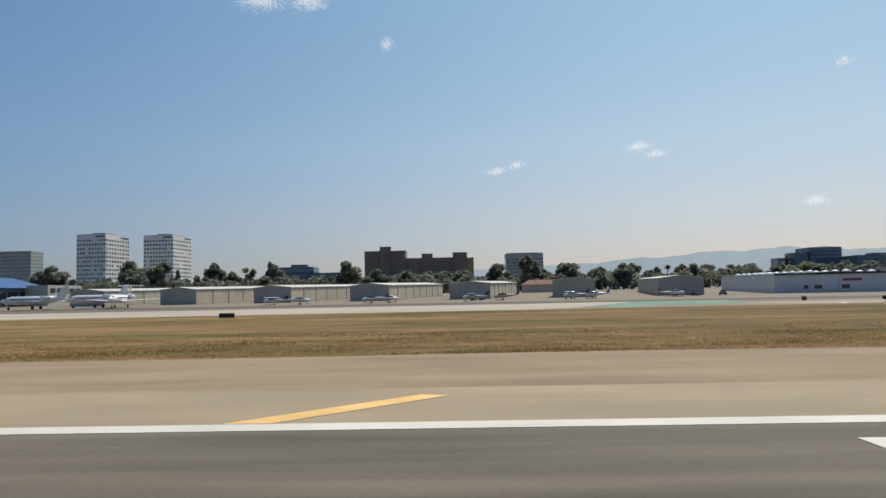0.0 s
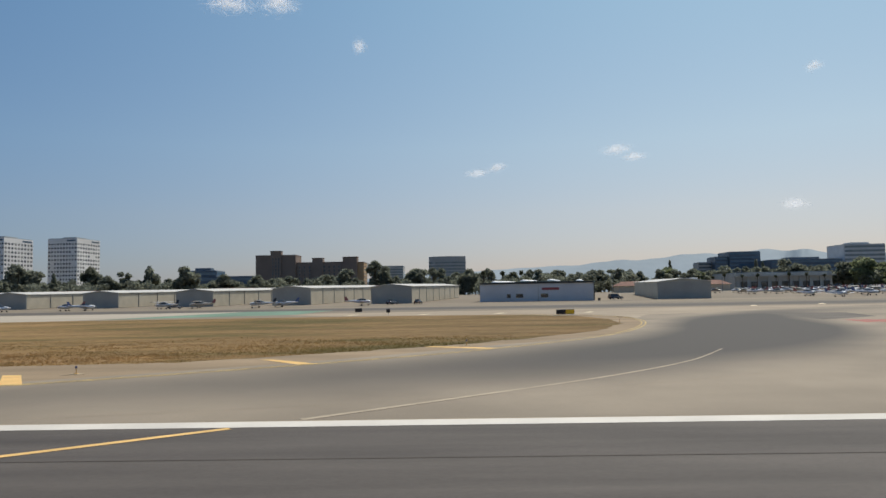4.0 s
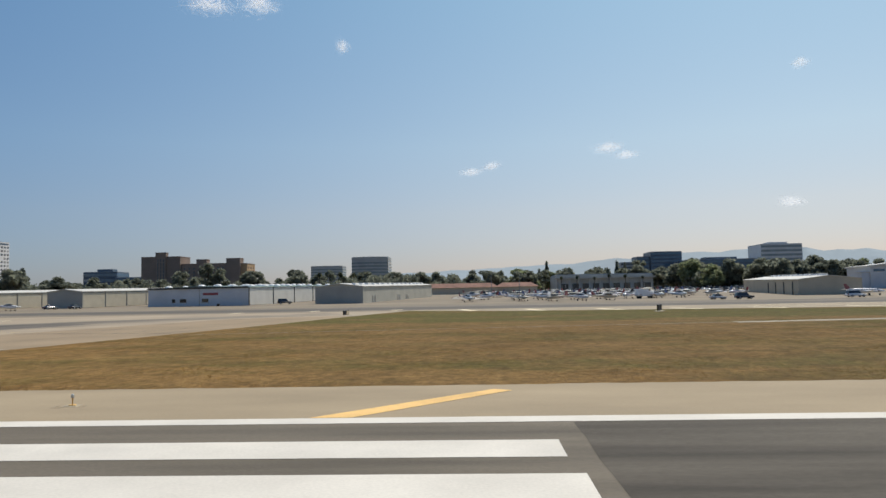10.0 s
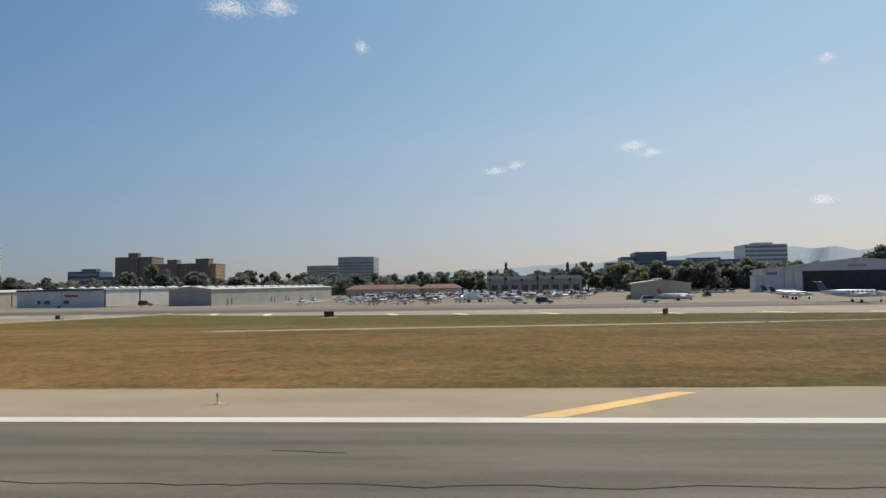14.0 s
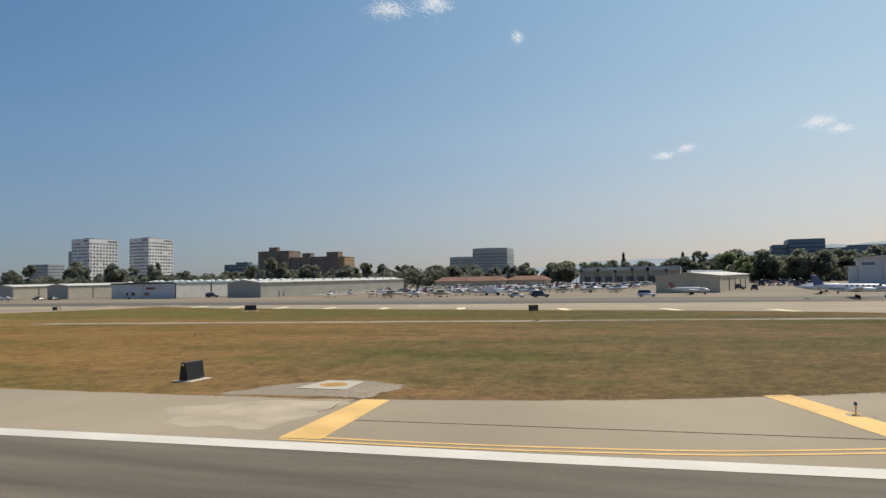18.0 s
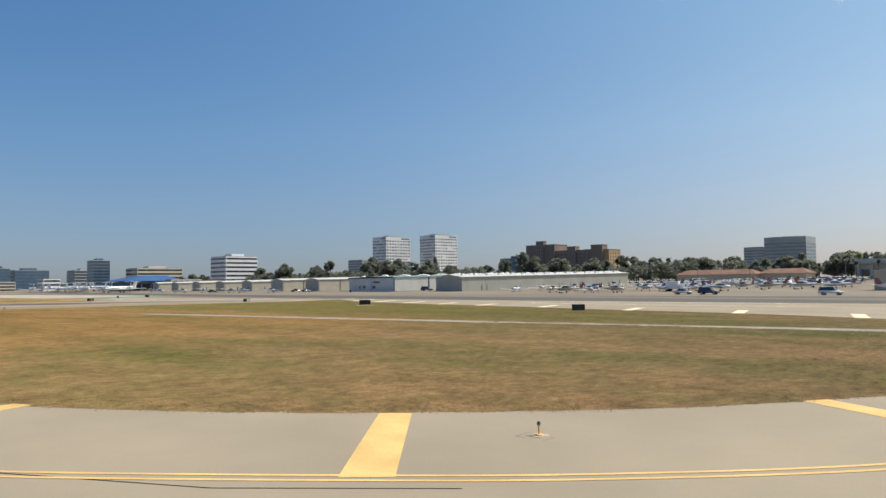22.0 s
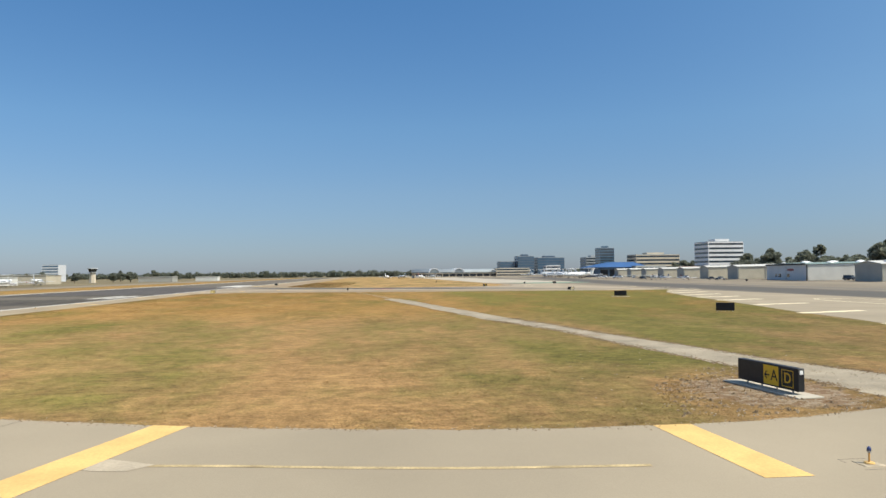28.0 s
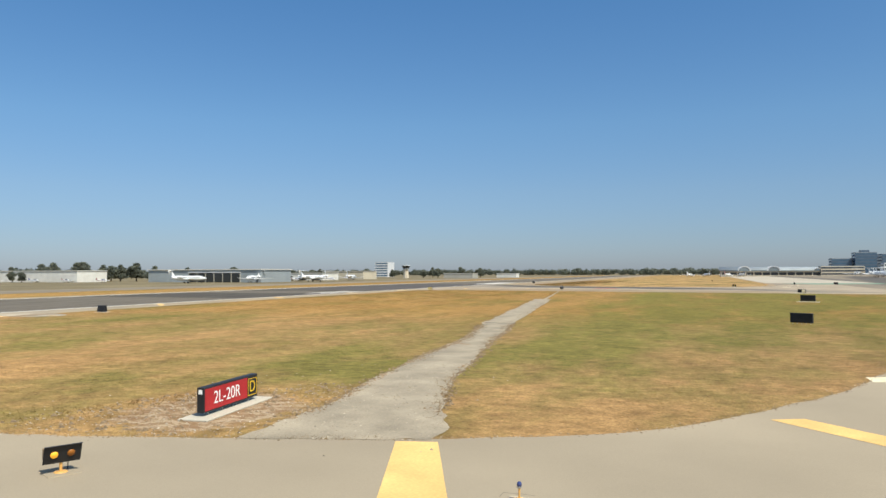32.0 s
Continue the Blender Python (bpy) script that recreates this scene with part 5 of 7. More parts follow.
# far hills
def hills(name, y, x0, x1, heights, depth, label):
    bm = bmesh.new()
    n = len(heights)
    fine = []
    for i in range((n - 1) * 10 + 1):
        k, f = divmod(i, 10)
        f /= 10
        f = f * f * (3 - 2 * f)
        hgt = heights[k] * (1 - f) + (heights[k + 1] if k + 1 < n else heights[k]) * f
        fine.append((x0 + (x1 - x0) * i / ((n - 1) * 10), hgt * (1 + 0.06 * noise.noise(Vector((i * 0.35, y * 0.01, 0))))))
    rows = [[bm.verts.new((x, y, -5)) for x, h in fine], [bm.verts.new((x, y + depth * 0.5, h)) for x, h in fine], [bm.verts.new((x, y + depth, -5)) for x, h in fine]]
    for r0, r1 in zip(rows, rows[1:]):
        for i in range(len(fine) - 1):
            bm.faces.new((r0[i], r0[i + 1], r1[i + 1], r1[i]))
    return tagged(part(name, smooth(bm), M_HILL), label, "hills", "", "structure")


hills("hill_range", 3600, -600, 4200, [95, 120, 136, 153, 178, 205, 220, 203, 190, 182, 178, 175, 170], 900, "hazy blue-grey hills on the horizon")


# thin broken clouds
def cloud_mat():
    """Thin white vapour: breaks up into wisps and thins out towards the rim of its own body."""
    m = bpy.data.materials.new("thin_cloud")
    m.use_nodes = True
    nt = m.node_tree
    L = nt.links.new
    nt.nodes.remove(nt.nodes["Principled BSDF"])
    tc = nt.nodes.new("ShaderNodeTexCoord")
    oi = nt.nodes.new("ShaderNodeObjectInfo")
    off = nt.nodes.new("ShaderNodeVectorMath")
    off.operation = "MULTIPLY_ADD"
    L(oi.outputs["Random"], off.inputs[0])
    off.inputs[1].default_value = (37, 53, 19)
    L(tc.outputs["Object"], off.inputs[2])
    nz = nt.nodes.new("ShaderNodeTexNoise")
    nz.inputs["Scale"].default_value, nz.inputs["Detail"].default_value, nz.inputs["Roughness"].default_value, nz.inputs["Distortion"].default_value = 1.5, 4, 0.52, 0.9
    L(off.outputs["Vector"], nz.inputs["Vector"])
    flat = nt.nodes.new("ShaderNodeVectorMath")
    flat.operation = "MULTIPLY"
    flat.inputs[1].default_value = (1, 1, 0)
    L(tc.outputs["Object"], flat.inputs[0])
    ln = nt.nodes.new("ShaderNodeVectorMath")
    ln.operation = "LENGTH"
    L(flat.outputs["Vector"], ln.inputs[0])
    rim = nt.nodes.new("ShaderNodeMapRange")
    for k, v in (("From Min", 0.0), ("From Max", 0.95), ("To Min", 0.24), ("To Max", -0.36)):
        rim.inputs[k].default_value = v
    L(ln.outputs["Value"], rim.inputs["Value"])
    ad = nt.nodes.new("ShaderNodeMath")
    L(nz.outputs["Fac"], ad.inputs[0])
    L(rim.outputs["Result"], ad.inputs[1])
    den = nt.nodes.new("ShaderNodeMapRange")
    den.interpolation_type = "SMOOTHSTEP"
    for k, v in (("From Min", 0.40), ("From Max", 0.95), ("To Min", 0.0), ("To Max", 0.7)):
        den.inputs[k].default_value = v
    L(ad.outputs[0], den.inputs["Value"])
    df, tl = nt.nodes.new("ShaderNodeBsdfDiffuse"), nt.nodes.new("ShaderNodeBsdfTranslucent")
    both, out = nt.nodes.new("ShaderNodeMixShader"), nt.nodes.new("ShaderNodeMixShader")
    for n in (df, tl):
        n.inputs["Color"].default_value = (0.95, 0.95, 0.95, 1)
    both.inputs["Fac"].default_value = 0.7
    L(df.outputs["BSDF"], both.inputs[1])
    L(tl.outputs["BSDF"], both.inputs[2])
    L(den.outputs["Result"], out.inputs["Fac"])
    L(nt.nodes.new("ShaderNodeBsdfTransparent").outputs["BSDF"], out.inputs[1])
    L(both.outputs["Shader"], out.inputs[2])
    L(out.outputs["Shader"], nt.nodes["Material Output"].inputs["Surface"])
    return m


M_CLOUD = cloud_mat()
cloud_bm = bmesh.new()
for layer in range(2):
    grid = [[cloud_bm.verts.new((i / 8 - 1, j / 8 - 1, 9 * layer + 8 * noise.noise(Vector((i * 0.3, j * 0.3, layer * 5))))) for i in range(17)] for j in range(17)]
    for r0, r1 in zip(grid, grid[1:]):
        for i in range(16):
            cloud_bm.faces.new((r0[i], r0[i + 1], r1[i + 1], r1[i]))
cloud_me = shape("cloud", smooth(cloud_bm), M_CLOUD)
# bearing from the y axis (left positive), elevation, half width and half height in degrees, distance, slant
for c_yaw, c_el, c_w, c_h, c_d, c_tilt in ((16.0, 22.0, 4.0, 1.7, 2300, 0), (12.4, 22.2, 3.2, 1.6, 2350, 0), (6.2, 19.3, 1.1, 1.1, 2600, 0), (-2.4, 9.5, 1.9, 0.6, 4100, 4), (-4.0, 9.9, 1.6, 0.7, 4150, 12), (-13.4, 10.8, 2.3, 0.8, 3700, 6), (-14.7, 10.2, 1.9, 0.6, 3750, 3), (-25.5, 5.9, 1.8, 0.8, 4600, 0), (-27.7, 15.2, 1.2, 0.7, 3000, 5)):
    cy, ce = radians(c_yaw), radians(c_el)
    c = new("cloud", cloud_me)
    c.matrix_world = pose(-8 - math.sin(cy) * c_d, 3 + math.cos(cy) * c_d, 3 + math.tan(ce) * c_d, 0, -c_tilt, c_yaw) @ Matrix.Diagonal((math.tan(radians(c_w)) * c_d, math.tan(radians(c_h)) * c_d / math.sin(ce), 1, 1))
    tagged(c, "thin wispy white cloud in a blue sky", "cloud", "thin clouds", "structure")


# ---- signs and lights on the airfield ----
def text(parent, words, x, y, z, size, material, rx, rz, name="lettering", label=""):
    cu = bpy.data.curves.new(name, "FONT")
    cu.body, cu.size, cu.align_x, cu.align_y, cu.extrude = words, size, "CENTER", "CENTER", 0.004
    cu.materials.append(material)
    ob = new(name, cu)
    ob.parent = parent
    ob.matrix_basis = pose(x, y, z, rx, 0, rz)
    return tagged(ob, label)


def guidance_sign(x, y, yaw, w, h, faces, label, group="taxiway signs", legs=4, thick=0.28, pad=True, leg_h=0.18, body_mat=None):
    """A box sign on short legs. faces: (side, x0, x1, material), side -1 looks towards local -y, +1 towards +y."""
    s = empty("guidance_sign", pose(x, y, rise(y), 0, 0, yaw), label, "airfield sign", group)
    if pad:
        part("base_slab", soft_box(-w / 2 - 0.5, w / 2 + 0.5, -0.55, 0.55, 0.0, 0.07, 0.02), M_CONC, s, "concrete base slab")
    part("housing", soft_box(-w / 2, w / 2, -thick / 2, thick / 2, leg_h, leg_h + h, 0.02), body_mat or M_SIGN_BLACK, s)
    for i in range(legs):
        lx = -w / 2 + w * (i + 0.5) / legs
        part("leg", tube(bmesh.new(), (lx, 0, 0.05), (lx, 0, leg_h + 0.02), 0.035), M_STEEL, s)
    for side, x0, x1, m in faces:
        y0 = side * (thick / 2 + 0.002)
        part("panel", boxes((x0, x1, min(y0, y0 + side * 0.01), max(y0, y0 + side * 0.01), leg_h + 0.06, leg_h + h - 0.06)), m, s)
    return s


hold = guidance_sign(333.15, 89.95, 6, 3.7, 0.86, [(1, -1.05, 1.8, M_SIGN_RED), (1, -1.8, -1.07, M_SIGN_BLACK), (-1, -0.15, 0.75, M_SIGN_YELLOW), (-1, 0.78, 1.75, M_SIGN_BLACK)], "red runway holding sign on a concrete slab")
text(hold, "2L-20R", 0.38, 0.158, 0.60, 0.62, M_SIGN_WHITE, 90, 180, label="white runway designation letters")
text(hold, "D", -1.42, 0.158, 0.60, 0.6, M_SIGN_YELLOW, 90, 180, label="yellow taxiway letter")
text(hold, "A", 0.50, -0.158, 0.60, 0.62, M_SIGN_BLACK, 90, 0, label="black taxiway letter")
text(hold, "D", 1.28, -0.158, 0.60, 0.55, M_SIGN_YELLOW, 90, 0, label="yellow taxiway letter")
bm = boxes((-0.08, 0.22, -0.164, -0.152, 0.575, 0.625))
for sgn in (-1, 1):
    q = [bm.verts.new(p) for p in ((-0.1, -0.166, 0.6), (0.04, -0.166, 0.6 + sgn * 0.15), (0.10, -0.166, 0.6 + sgn * 0.15), (-0.02, -0.166, 0.6))]
    bm.faces.new(q if sgn < 0 else q[::-1])
part("arrow", bm, M_SIGN_BLACK, hold, "black arrow")
for side, cx in ((1, -1.42), (-1, 1.28)):
    yy = side * 0.156
    for a in ((-0.33, 0.33, 0.90, 0.925), (-0.33, 0.33, 0.285, 0.31), (-0.33, -0.305, 0.285, 0.925), (0.305, 0.33, 0.285, 0.925)):
        part("border", boxes((cx + a[0], cx + a[1], min(yy, yy + side * 0.006), max(yy, yy + side * 0.006), a[2], a[3])), M_SIGN_YELLOW, hold)
for ex in (-1.86, 1.851):
    part("end_sticker", boxes((ex, ex + 0.009, -0.07, 0.07, 0.82, 0.97)), M_SIGN_WHITE, hold)

# plain black sign backs
for x, y, yaw, w, h, lab in ((145.6, 67.8, 0, 3.55, 0.72, "wide black sign back on short legs"), (225.0, 122.3, 62, 2.3, 0.95, "black sign back in the grass"), (281.0, 114.8, 62, 2.0, 0.9, "black sign back in the grass"), (-44, 111.3, 0, 2.3, 0.7, "low black sign back in the grass"), (60, 152, 40, 1.6, 0.8, "small black sign by the taxiway")):
    guidance_sign(x, y, yaw, w, h, [], lab, legs=5, pad=h > 0.9)
for x, y, yaw, w, lab in ((98.3, 116.2, 15, 3.0, "taxiway sign with a yellow face and tan back"), (171.4, 127.7, 70, 1.7, "small taxiway sign with pale and black faces")):
    guidance_sign(x, y, yaw, w, 0.75, [(1, -w / 2 + 0.1, w / 2 - 0.1, M_SIGN_TAN), (-1, -w / 2 + 0.1, 0, M_SIGN_BLACK), (-1, 0.02, w / 2 - 0.1, M_SIGN_YELLOW if w > 2 else M_PALEBAR)], lab, legs=3)


def wedge_sign(x, y, yaw, label, arrow=False):
    """A tapered black runway sign, its narrow end to the runway."""
    s = empty("runway_sign", pose(x, y, 0, 0, 0, yaw), label, "airfield sign", "runway signs")
    part("base_slab", soft_box(-0.75, 0.75, -1.05, 1.05, 0, 0.06, 0.02), M_CONC, s, "concrete base slab")
    bm = bmesh.new()
    loft(bm, [[(-0.33, -0.85, 0.12), (0.33, -0.85, 0.12), (0.33, 0.85, 0.12), (-0.33, 0.85, 0.12)], [(-0.16, -0.85, 1.2), (0.16, -0.85, 1.2), (0.16, 0.85, 1.2), (-0.16, 0.85, 1.2)]])
    bmesh.ops.recalc_face_normals(bm, faces=bm.faces[:])
    bmesh.ops.bevel(bm, geom=bm.edges[:], offset=0.02, segments=1, affect="EDGES")
    part("housing", bm, M_SIGN_BLACK, s)
    part("sticker", boxes((-0.06, 0.06, -0.865, -0.852, 1.0, 1.12)), M_SIGN_WHITE, s)
    for lx, ly in ((-0.25, -0.7), (0.25, -0.7), (-0.25, 0.7), (0.25, 0.7)):
        part("leg", tube(bmesh.new(), (lx, ly, 0.03), (lx, ly, 0.16), 0.03), M_STEEL, s)
    if arrow:
        bm = bmesh.new()
        v = [bm.verts.new(p) for p in ((0.335, -0.75, 0.22), (0.335, 0.75, 0.22), (0.205, 0.75, 1.12), (0.205, -0.75, 1.12))]
        bm.faces.new(v)
        part("panel", bm, M_SIGN_PALE, s, "faded yellow face with a black arrow")
        bm = bmesh.new()
        for pts in (((0.315, -0.4, 0.55), (0.315, 0.45, 0.55), (0.30, 0.45, 0.68), (0.30, -0.4, 0.68)), ((0.29, 0.2, 0.95), (0.285, 0.35, 0.95), (0.318, 0.6, 0.62), (0.318, 0.42, 0.62)), ((0.345, 0.2, 0.32), (0.345, 0.35, 0.32), (0.318, 0.6, 0.62), (0.318, 0.42, 0.62))):
            bm.faces.new([bm.verts.new(p) for p in pts])
        part("arrow", bm, M_SIGN_BLACK, s)
    s.scale = (0.74, 0.74, 0.74)
    return s


wedge_sign(15.5, 30.6, 0, "tapered black runway sign on a concrete slab")
wedge_sign(158.9, 31.9, 0, "tapered black runway sign with a yellow arrow face", True)
wedge_sign(282.1, 33.2, 0, "tapered black runway sign on a concrete slab")


def edge_light(x, y, lens, label, h=0.36):
    s = empty("edge_light", pose(x, y, 0.0), label, "airfield light", "edge lights")
    part("base_slab", soft_box(-0.34, 0.34, -0.34, 0.34, 0.0, 0.03, 0.012), M_SLAB, s)
    part("base_plate", tube(bmesh.new(), (0, 0, 0.04), (0, 0, 0.075), 0.16, 0.14, 12), M_YELLOW, s, "yellow base plate")
    for cut in ((-0.61, -0.59, -0.6, 0.3, 0.012, 0.016), (0.59, 0.61, -0.6, 0.1, 0.012, 0.016), (-0.585, -0.2, -0.61, -0.59, 0.012, 0.016)):
        part("saw_cut", boxes(cut), M_TAXI_LOW, s, "dark saw-cut line in the asphalt")
    part("stem", tube(bmesh.new(), (0, 0, 0.07), (0, 0, h), 0.028), M_ORANGE, s)
    part("collar", tube(bmesh.new(), (0, 0, h), (0, 0, h + 0.05), 0.06, 0.07, 10), M_STEEL, s)
    bm = bmesh.new()
    prof = [(0.065, 0), (0.068, 0.05), (0.055, 0.1), (0.02, 0.125)]
    loft(bm, [[(r * math.cos(2 * math.pi * i / 10), r * math.sin(2 * math.pi * i / 10), h + 0.05 + z) for i in range(10)] for r, z in prof])
    part("lens", smooth(bm), lens, s)
    s.scale = (0.8, 0.8, 0.8)
    return s


for x, y in ((309.3, 30.5), (326.1, 42.3), (339.3, 62.8), (344.0, 86.2), (340.1, 102.4), (63.2, 35.7), (82.5, 51.4), (100.5, 86), (135.9, 36.2), (131.1, 47.6), (132.9, 60.4)):
    edge_light(x, y, M_BLUE_LENS, "blue taxiway edge light on a thin orange stem")
for x, y in ((-54.5, 24.2), (6.4, 23.9), (41.6, 27.0), (146.6, 28.4), (160.0, 25.6), (181.1, 24.4), (246.2, 24.3)):
    edge_light(x, y, M_CLEAR_LENS, "runway edge light on a short orange stem")


def guard_light(x, y, yaw):
    """Twin amber runway guard light on one stem."""
    s = empty("runway_guard_light", pose(x, y, 0, 0, 0, yaw), "twin amber runway guard light on an orange stem", "airfield light")
    part("base_slab", soft_box(-0.5, 0.5, -0.5, 0.5, 0, 0.03, 0.012), M_EXIT, s)
    part("flange", tube(bmesh.new(), (0, 0, 0.03), (0, 0, 0.07), 0.22, 0.18, 12), M_ORANGE, s)
    part("stem", tube(bmesh.new(), (0, 0, 0.07), (0, 0, 0.42), 0.05), M_ORANGE, s)
    part("bracket", soft_box(-0.12, 0.12, -0.16, 0.02, 0.38, 0.46, 0.01), M_ORANGE, s)
    hood = part("housing", soft_box(-0.5, 0.5, -0.22, 0.06, 0.44, 0.84, 0.03), M_SIGN_TAN, s, "tan lamp housing")
    bm = bmesh.new()
    loft(bm, [[(-0.56, 0.05, 0.36), (0.56, 0.05, 0.36), (0.56, 0.27, 0.94), (-0.56, 0.27, 0.94)], [(-0.56, 0.08, 0.35), (0.56, 0.08, 0.35), (0.56, 0.30, 0.93), (-0.56, 0.30, 0.93)]])
    bmesh.ops.recalc_face_normals(bm, faces=bm.faces[:])
    part("face", bm, M_SIGN_BLACK, s, "leaning black face plate")
    part("visor", boxes((-0.56, 0.56, 0.27, 0.36, 0.935, 0.95)), M_SIGN_BLACK, s)
    for lx, m in ((-0.25, M_AMBER_OFF), (0.25, M_AMBER)):
        part("lens", smooth(tube(bmesh.new(), (lx, 0.15, 0.665), (lx, 0.225, 0.637), 0.13, 0.11, 16)), m, s, "lit amber lens" if m is M_AMBER else "unlit amber lens")
    bm = bmesh.new()
    for a, b in (((-0.1, -0.1, 0.5), (-0.3, -0.3, 0.3)), ((-0.3, -0.3, 0.3), (-0.25, -0.2, 0.05))):
        tube(bm, a, b, 0.015, n=6)
    part("conduit", bm, M_RUBBER, s)
    s.scale = (0.76, 0.76, 0.76)
    return s


guard_light(341.6, 91.2, -28)
mini = empty("marker_box", pose(136.6, 66.0, 0) @ Matrix.Scale(0.62, 4), "small tan marker box on two legs", "airfield sign")
part("housing", soft_box(-0.6, 0.6, -0.15, 0.15, 0.3, 0.75, 0.02), M_SIGN_TAN, mini)
for lx in (-0.4, 0.4):
    part("leg", tube(bmesh.new(), (lx, 0, 0), (lx, 0, 0.31), 0.03), M_STEEL, mini)
for x, y in ((67.8, 137.5), (120, 205)):
    b = empty("marker_post", pose(x, y, rise(y)), "small dark marker box on a post", "marker", "marker posts")
    part("post", tube(bmesh.new(), (0, 0, 0), (0, 0, 0.5), 0.06), M_STEEL, b)
    part("box", soft_box(-0.35, 0.35, -0.25, 0.25, 0.45, 1.15, 0.03), M_SIGN_BLACK, b)


# ---- parked aircraft ----
def ell(x, w, h, zc, n=12):
    return [(x, w / 2 * math.cos(2 * math.pi * i / n), zc + h / 2 * math.sin(2 * math.pi * i / n)) for i in range(n)]


def slab(root, tip, t0, t1):
    """A lifting surface from root to tip: (x front, x back, y, z)."""
    bm = bmesh.new()
    secs = []
    for (xf, xb, y, z), t in ((root, t0), (tip, t1)):
        m = xf - (xf - xb) * 0.3
        secs.append([(xf, y, z), (m, y, z + t / 2), (xb, y, z + 0.01), (m, y, z - t / 2)])
    loft(bm, secs)
    bmesh.ops.recalc_face_normals(bm, faces=bm.faces[:])
    return bm


def upright(xf0, xb0, z0, xf1, xb1, z1, t=0.12, y=0):
    bm = bmesh.new()
    loft(bm, [[(xf0, y, z0), ((xf0 + xb0) / 2, y + t / 2, z0), (xb0, y, z0), ((xf0 + xb0) / 2, y - t / 2, z0)], [(xf1, y, z1), ((xf1 + xb1) / 2, y + t / 3, z1), (xb1, y, z1), ((xf1 + xb1) / 2, y - t / 3, z1)]])
    bmesh.ops.recalc_face_normals(bm, faces=bm.faces[:])
    return bm


def wheel(p, x, y, z, r=0.2, top=0.9):
    g = part("wheel", tube(bmesh.new(), (x, y - 0.07, r), (x, y + 0.07, r), r, r, 12), M_RUBBER, p)
    part("strut", tube(bmesh.new(), (x, y, r), (x, y * 0.9, top), 0.04, 0.05, 6), M_STEEL, p)
    return g


def propeller(p, x, z, y=0, r=0.95):
    part("spinner", smooth(tube(bmesh.new(), (x, y, z), (x + 0.3, y, z), 0.16, 0.03, 10)), M_STEEL, p)
    part("propeller", boxes((x + 0.06, x + 0.1, y - r, y + r, z - 0.07, z + 0.07)), M_PLANE_DARK, p)


def light_plane(kind, paint, trim, label, m):
    p = empty("light_aircraft", m, label, "aircraft", "parked light aircraft")
    high = kind == "high"
    bm = bmesh.new()
    loft(bm, [ell(2.35, 0.5, 0.6, 1.1), ell(2.1, 0.95, 0.85, 1.12), ell(1.0, 1.1, 1.05, 1.18), ell(0.0, 1.12, 1.15, 1.22), ell(-1.4, 0.95, 1.0, 1.25), ell(-3.2, 0.45, 0.55, 1.35), ell(-5.0, 0.14, 0.25, 1.45)])
    part("fuselage", smooth(bm), paint, p)
    bm = bmesh.new()
    loft(bm, [ell(1.1, 0.6, 0.2, 1.68), ell(0.5, 0.98, 0.72, 1.72), ell(-0.6, 0.98, 0.74, 1.74), ell(-1.7, 0.5, 0.2, 1.66)])
    part("canopy", smooth(bm), M_WIN, p, "dark cabin glazing")
    part("stripe", boxes((-3.0, 2.0, -0.575, 0.575, 1.16, 1.26)), trim, p, "coloured side stripe")
    wz = 2.12 if high else 0.85
    for s in (-1, 1):
        part("wing", slab((0.95, -0.65, s * 0.3, wz), (0.75, -0.45, s * 5.3, wz + (0.05 if high else 0.35)), 0.2, 0.12), paint, p)
        part("wing_tip", slab((0.75, -0.45, s * 5.29, wz + (0.05 if high else 0.35)), (0.4, -0.35, s * 5.55, wz + (0.08 if high else 0.40)), 0.12, 0.05), trim, p)
        part("tailplane", slab((-4.1, -5.0, s * 0.05, 1.5), (-4.4, -5.0, s * 1.65, 1.5), 0.1, 0.06), paint, p)
        if high:
            part("wing_strut", tube(bmesh.new(), (0.3, s * 0.5, 0.95), (0.3, s * 2.6, 2.1), 0.04), paint, p)
    part("fin", upright(-3.9, -5.1, 1.5, -4.8, -5.35, 2.75), trim, p)
    propeller(p, 2.35, 1.1)
    wheel(p, 1.7, 0, 0, 0.19, 0.8)
    wheel(p, -0.3, 1.3, 0, 0.21, 0.9)
    wheel(p, -0.3, -1.3, 0, 0.21, 0.9)
    return p


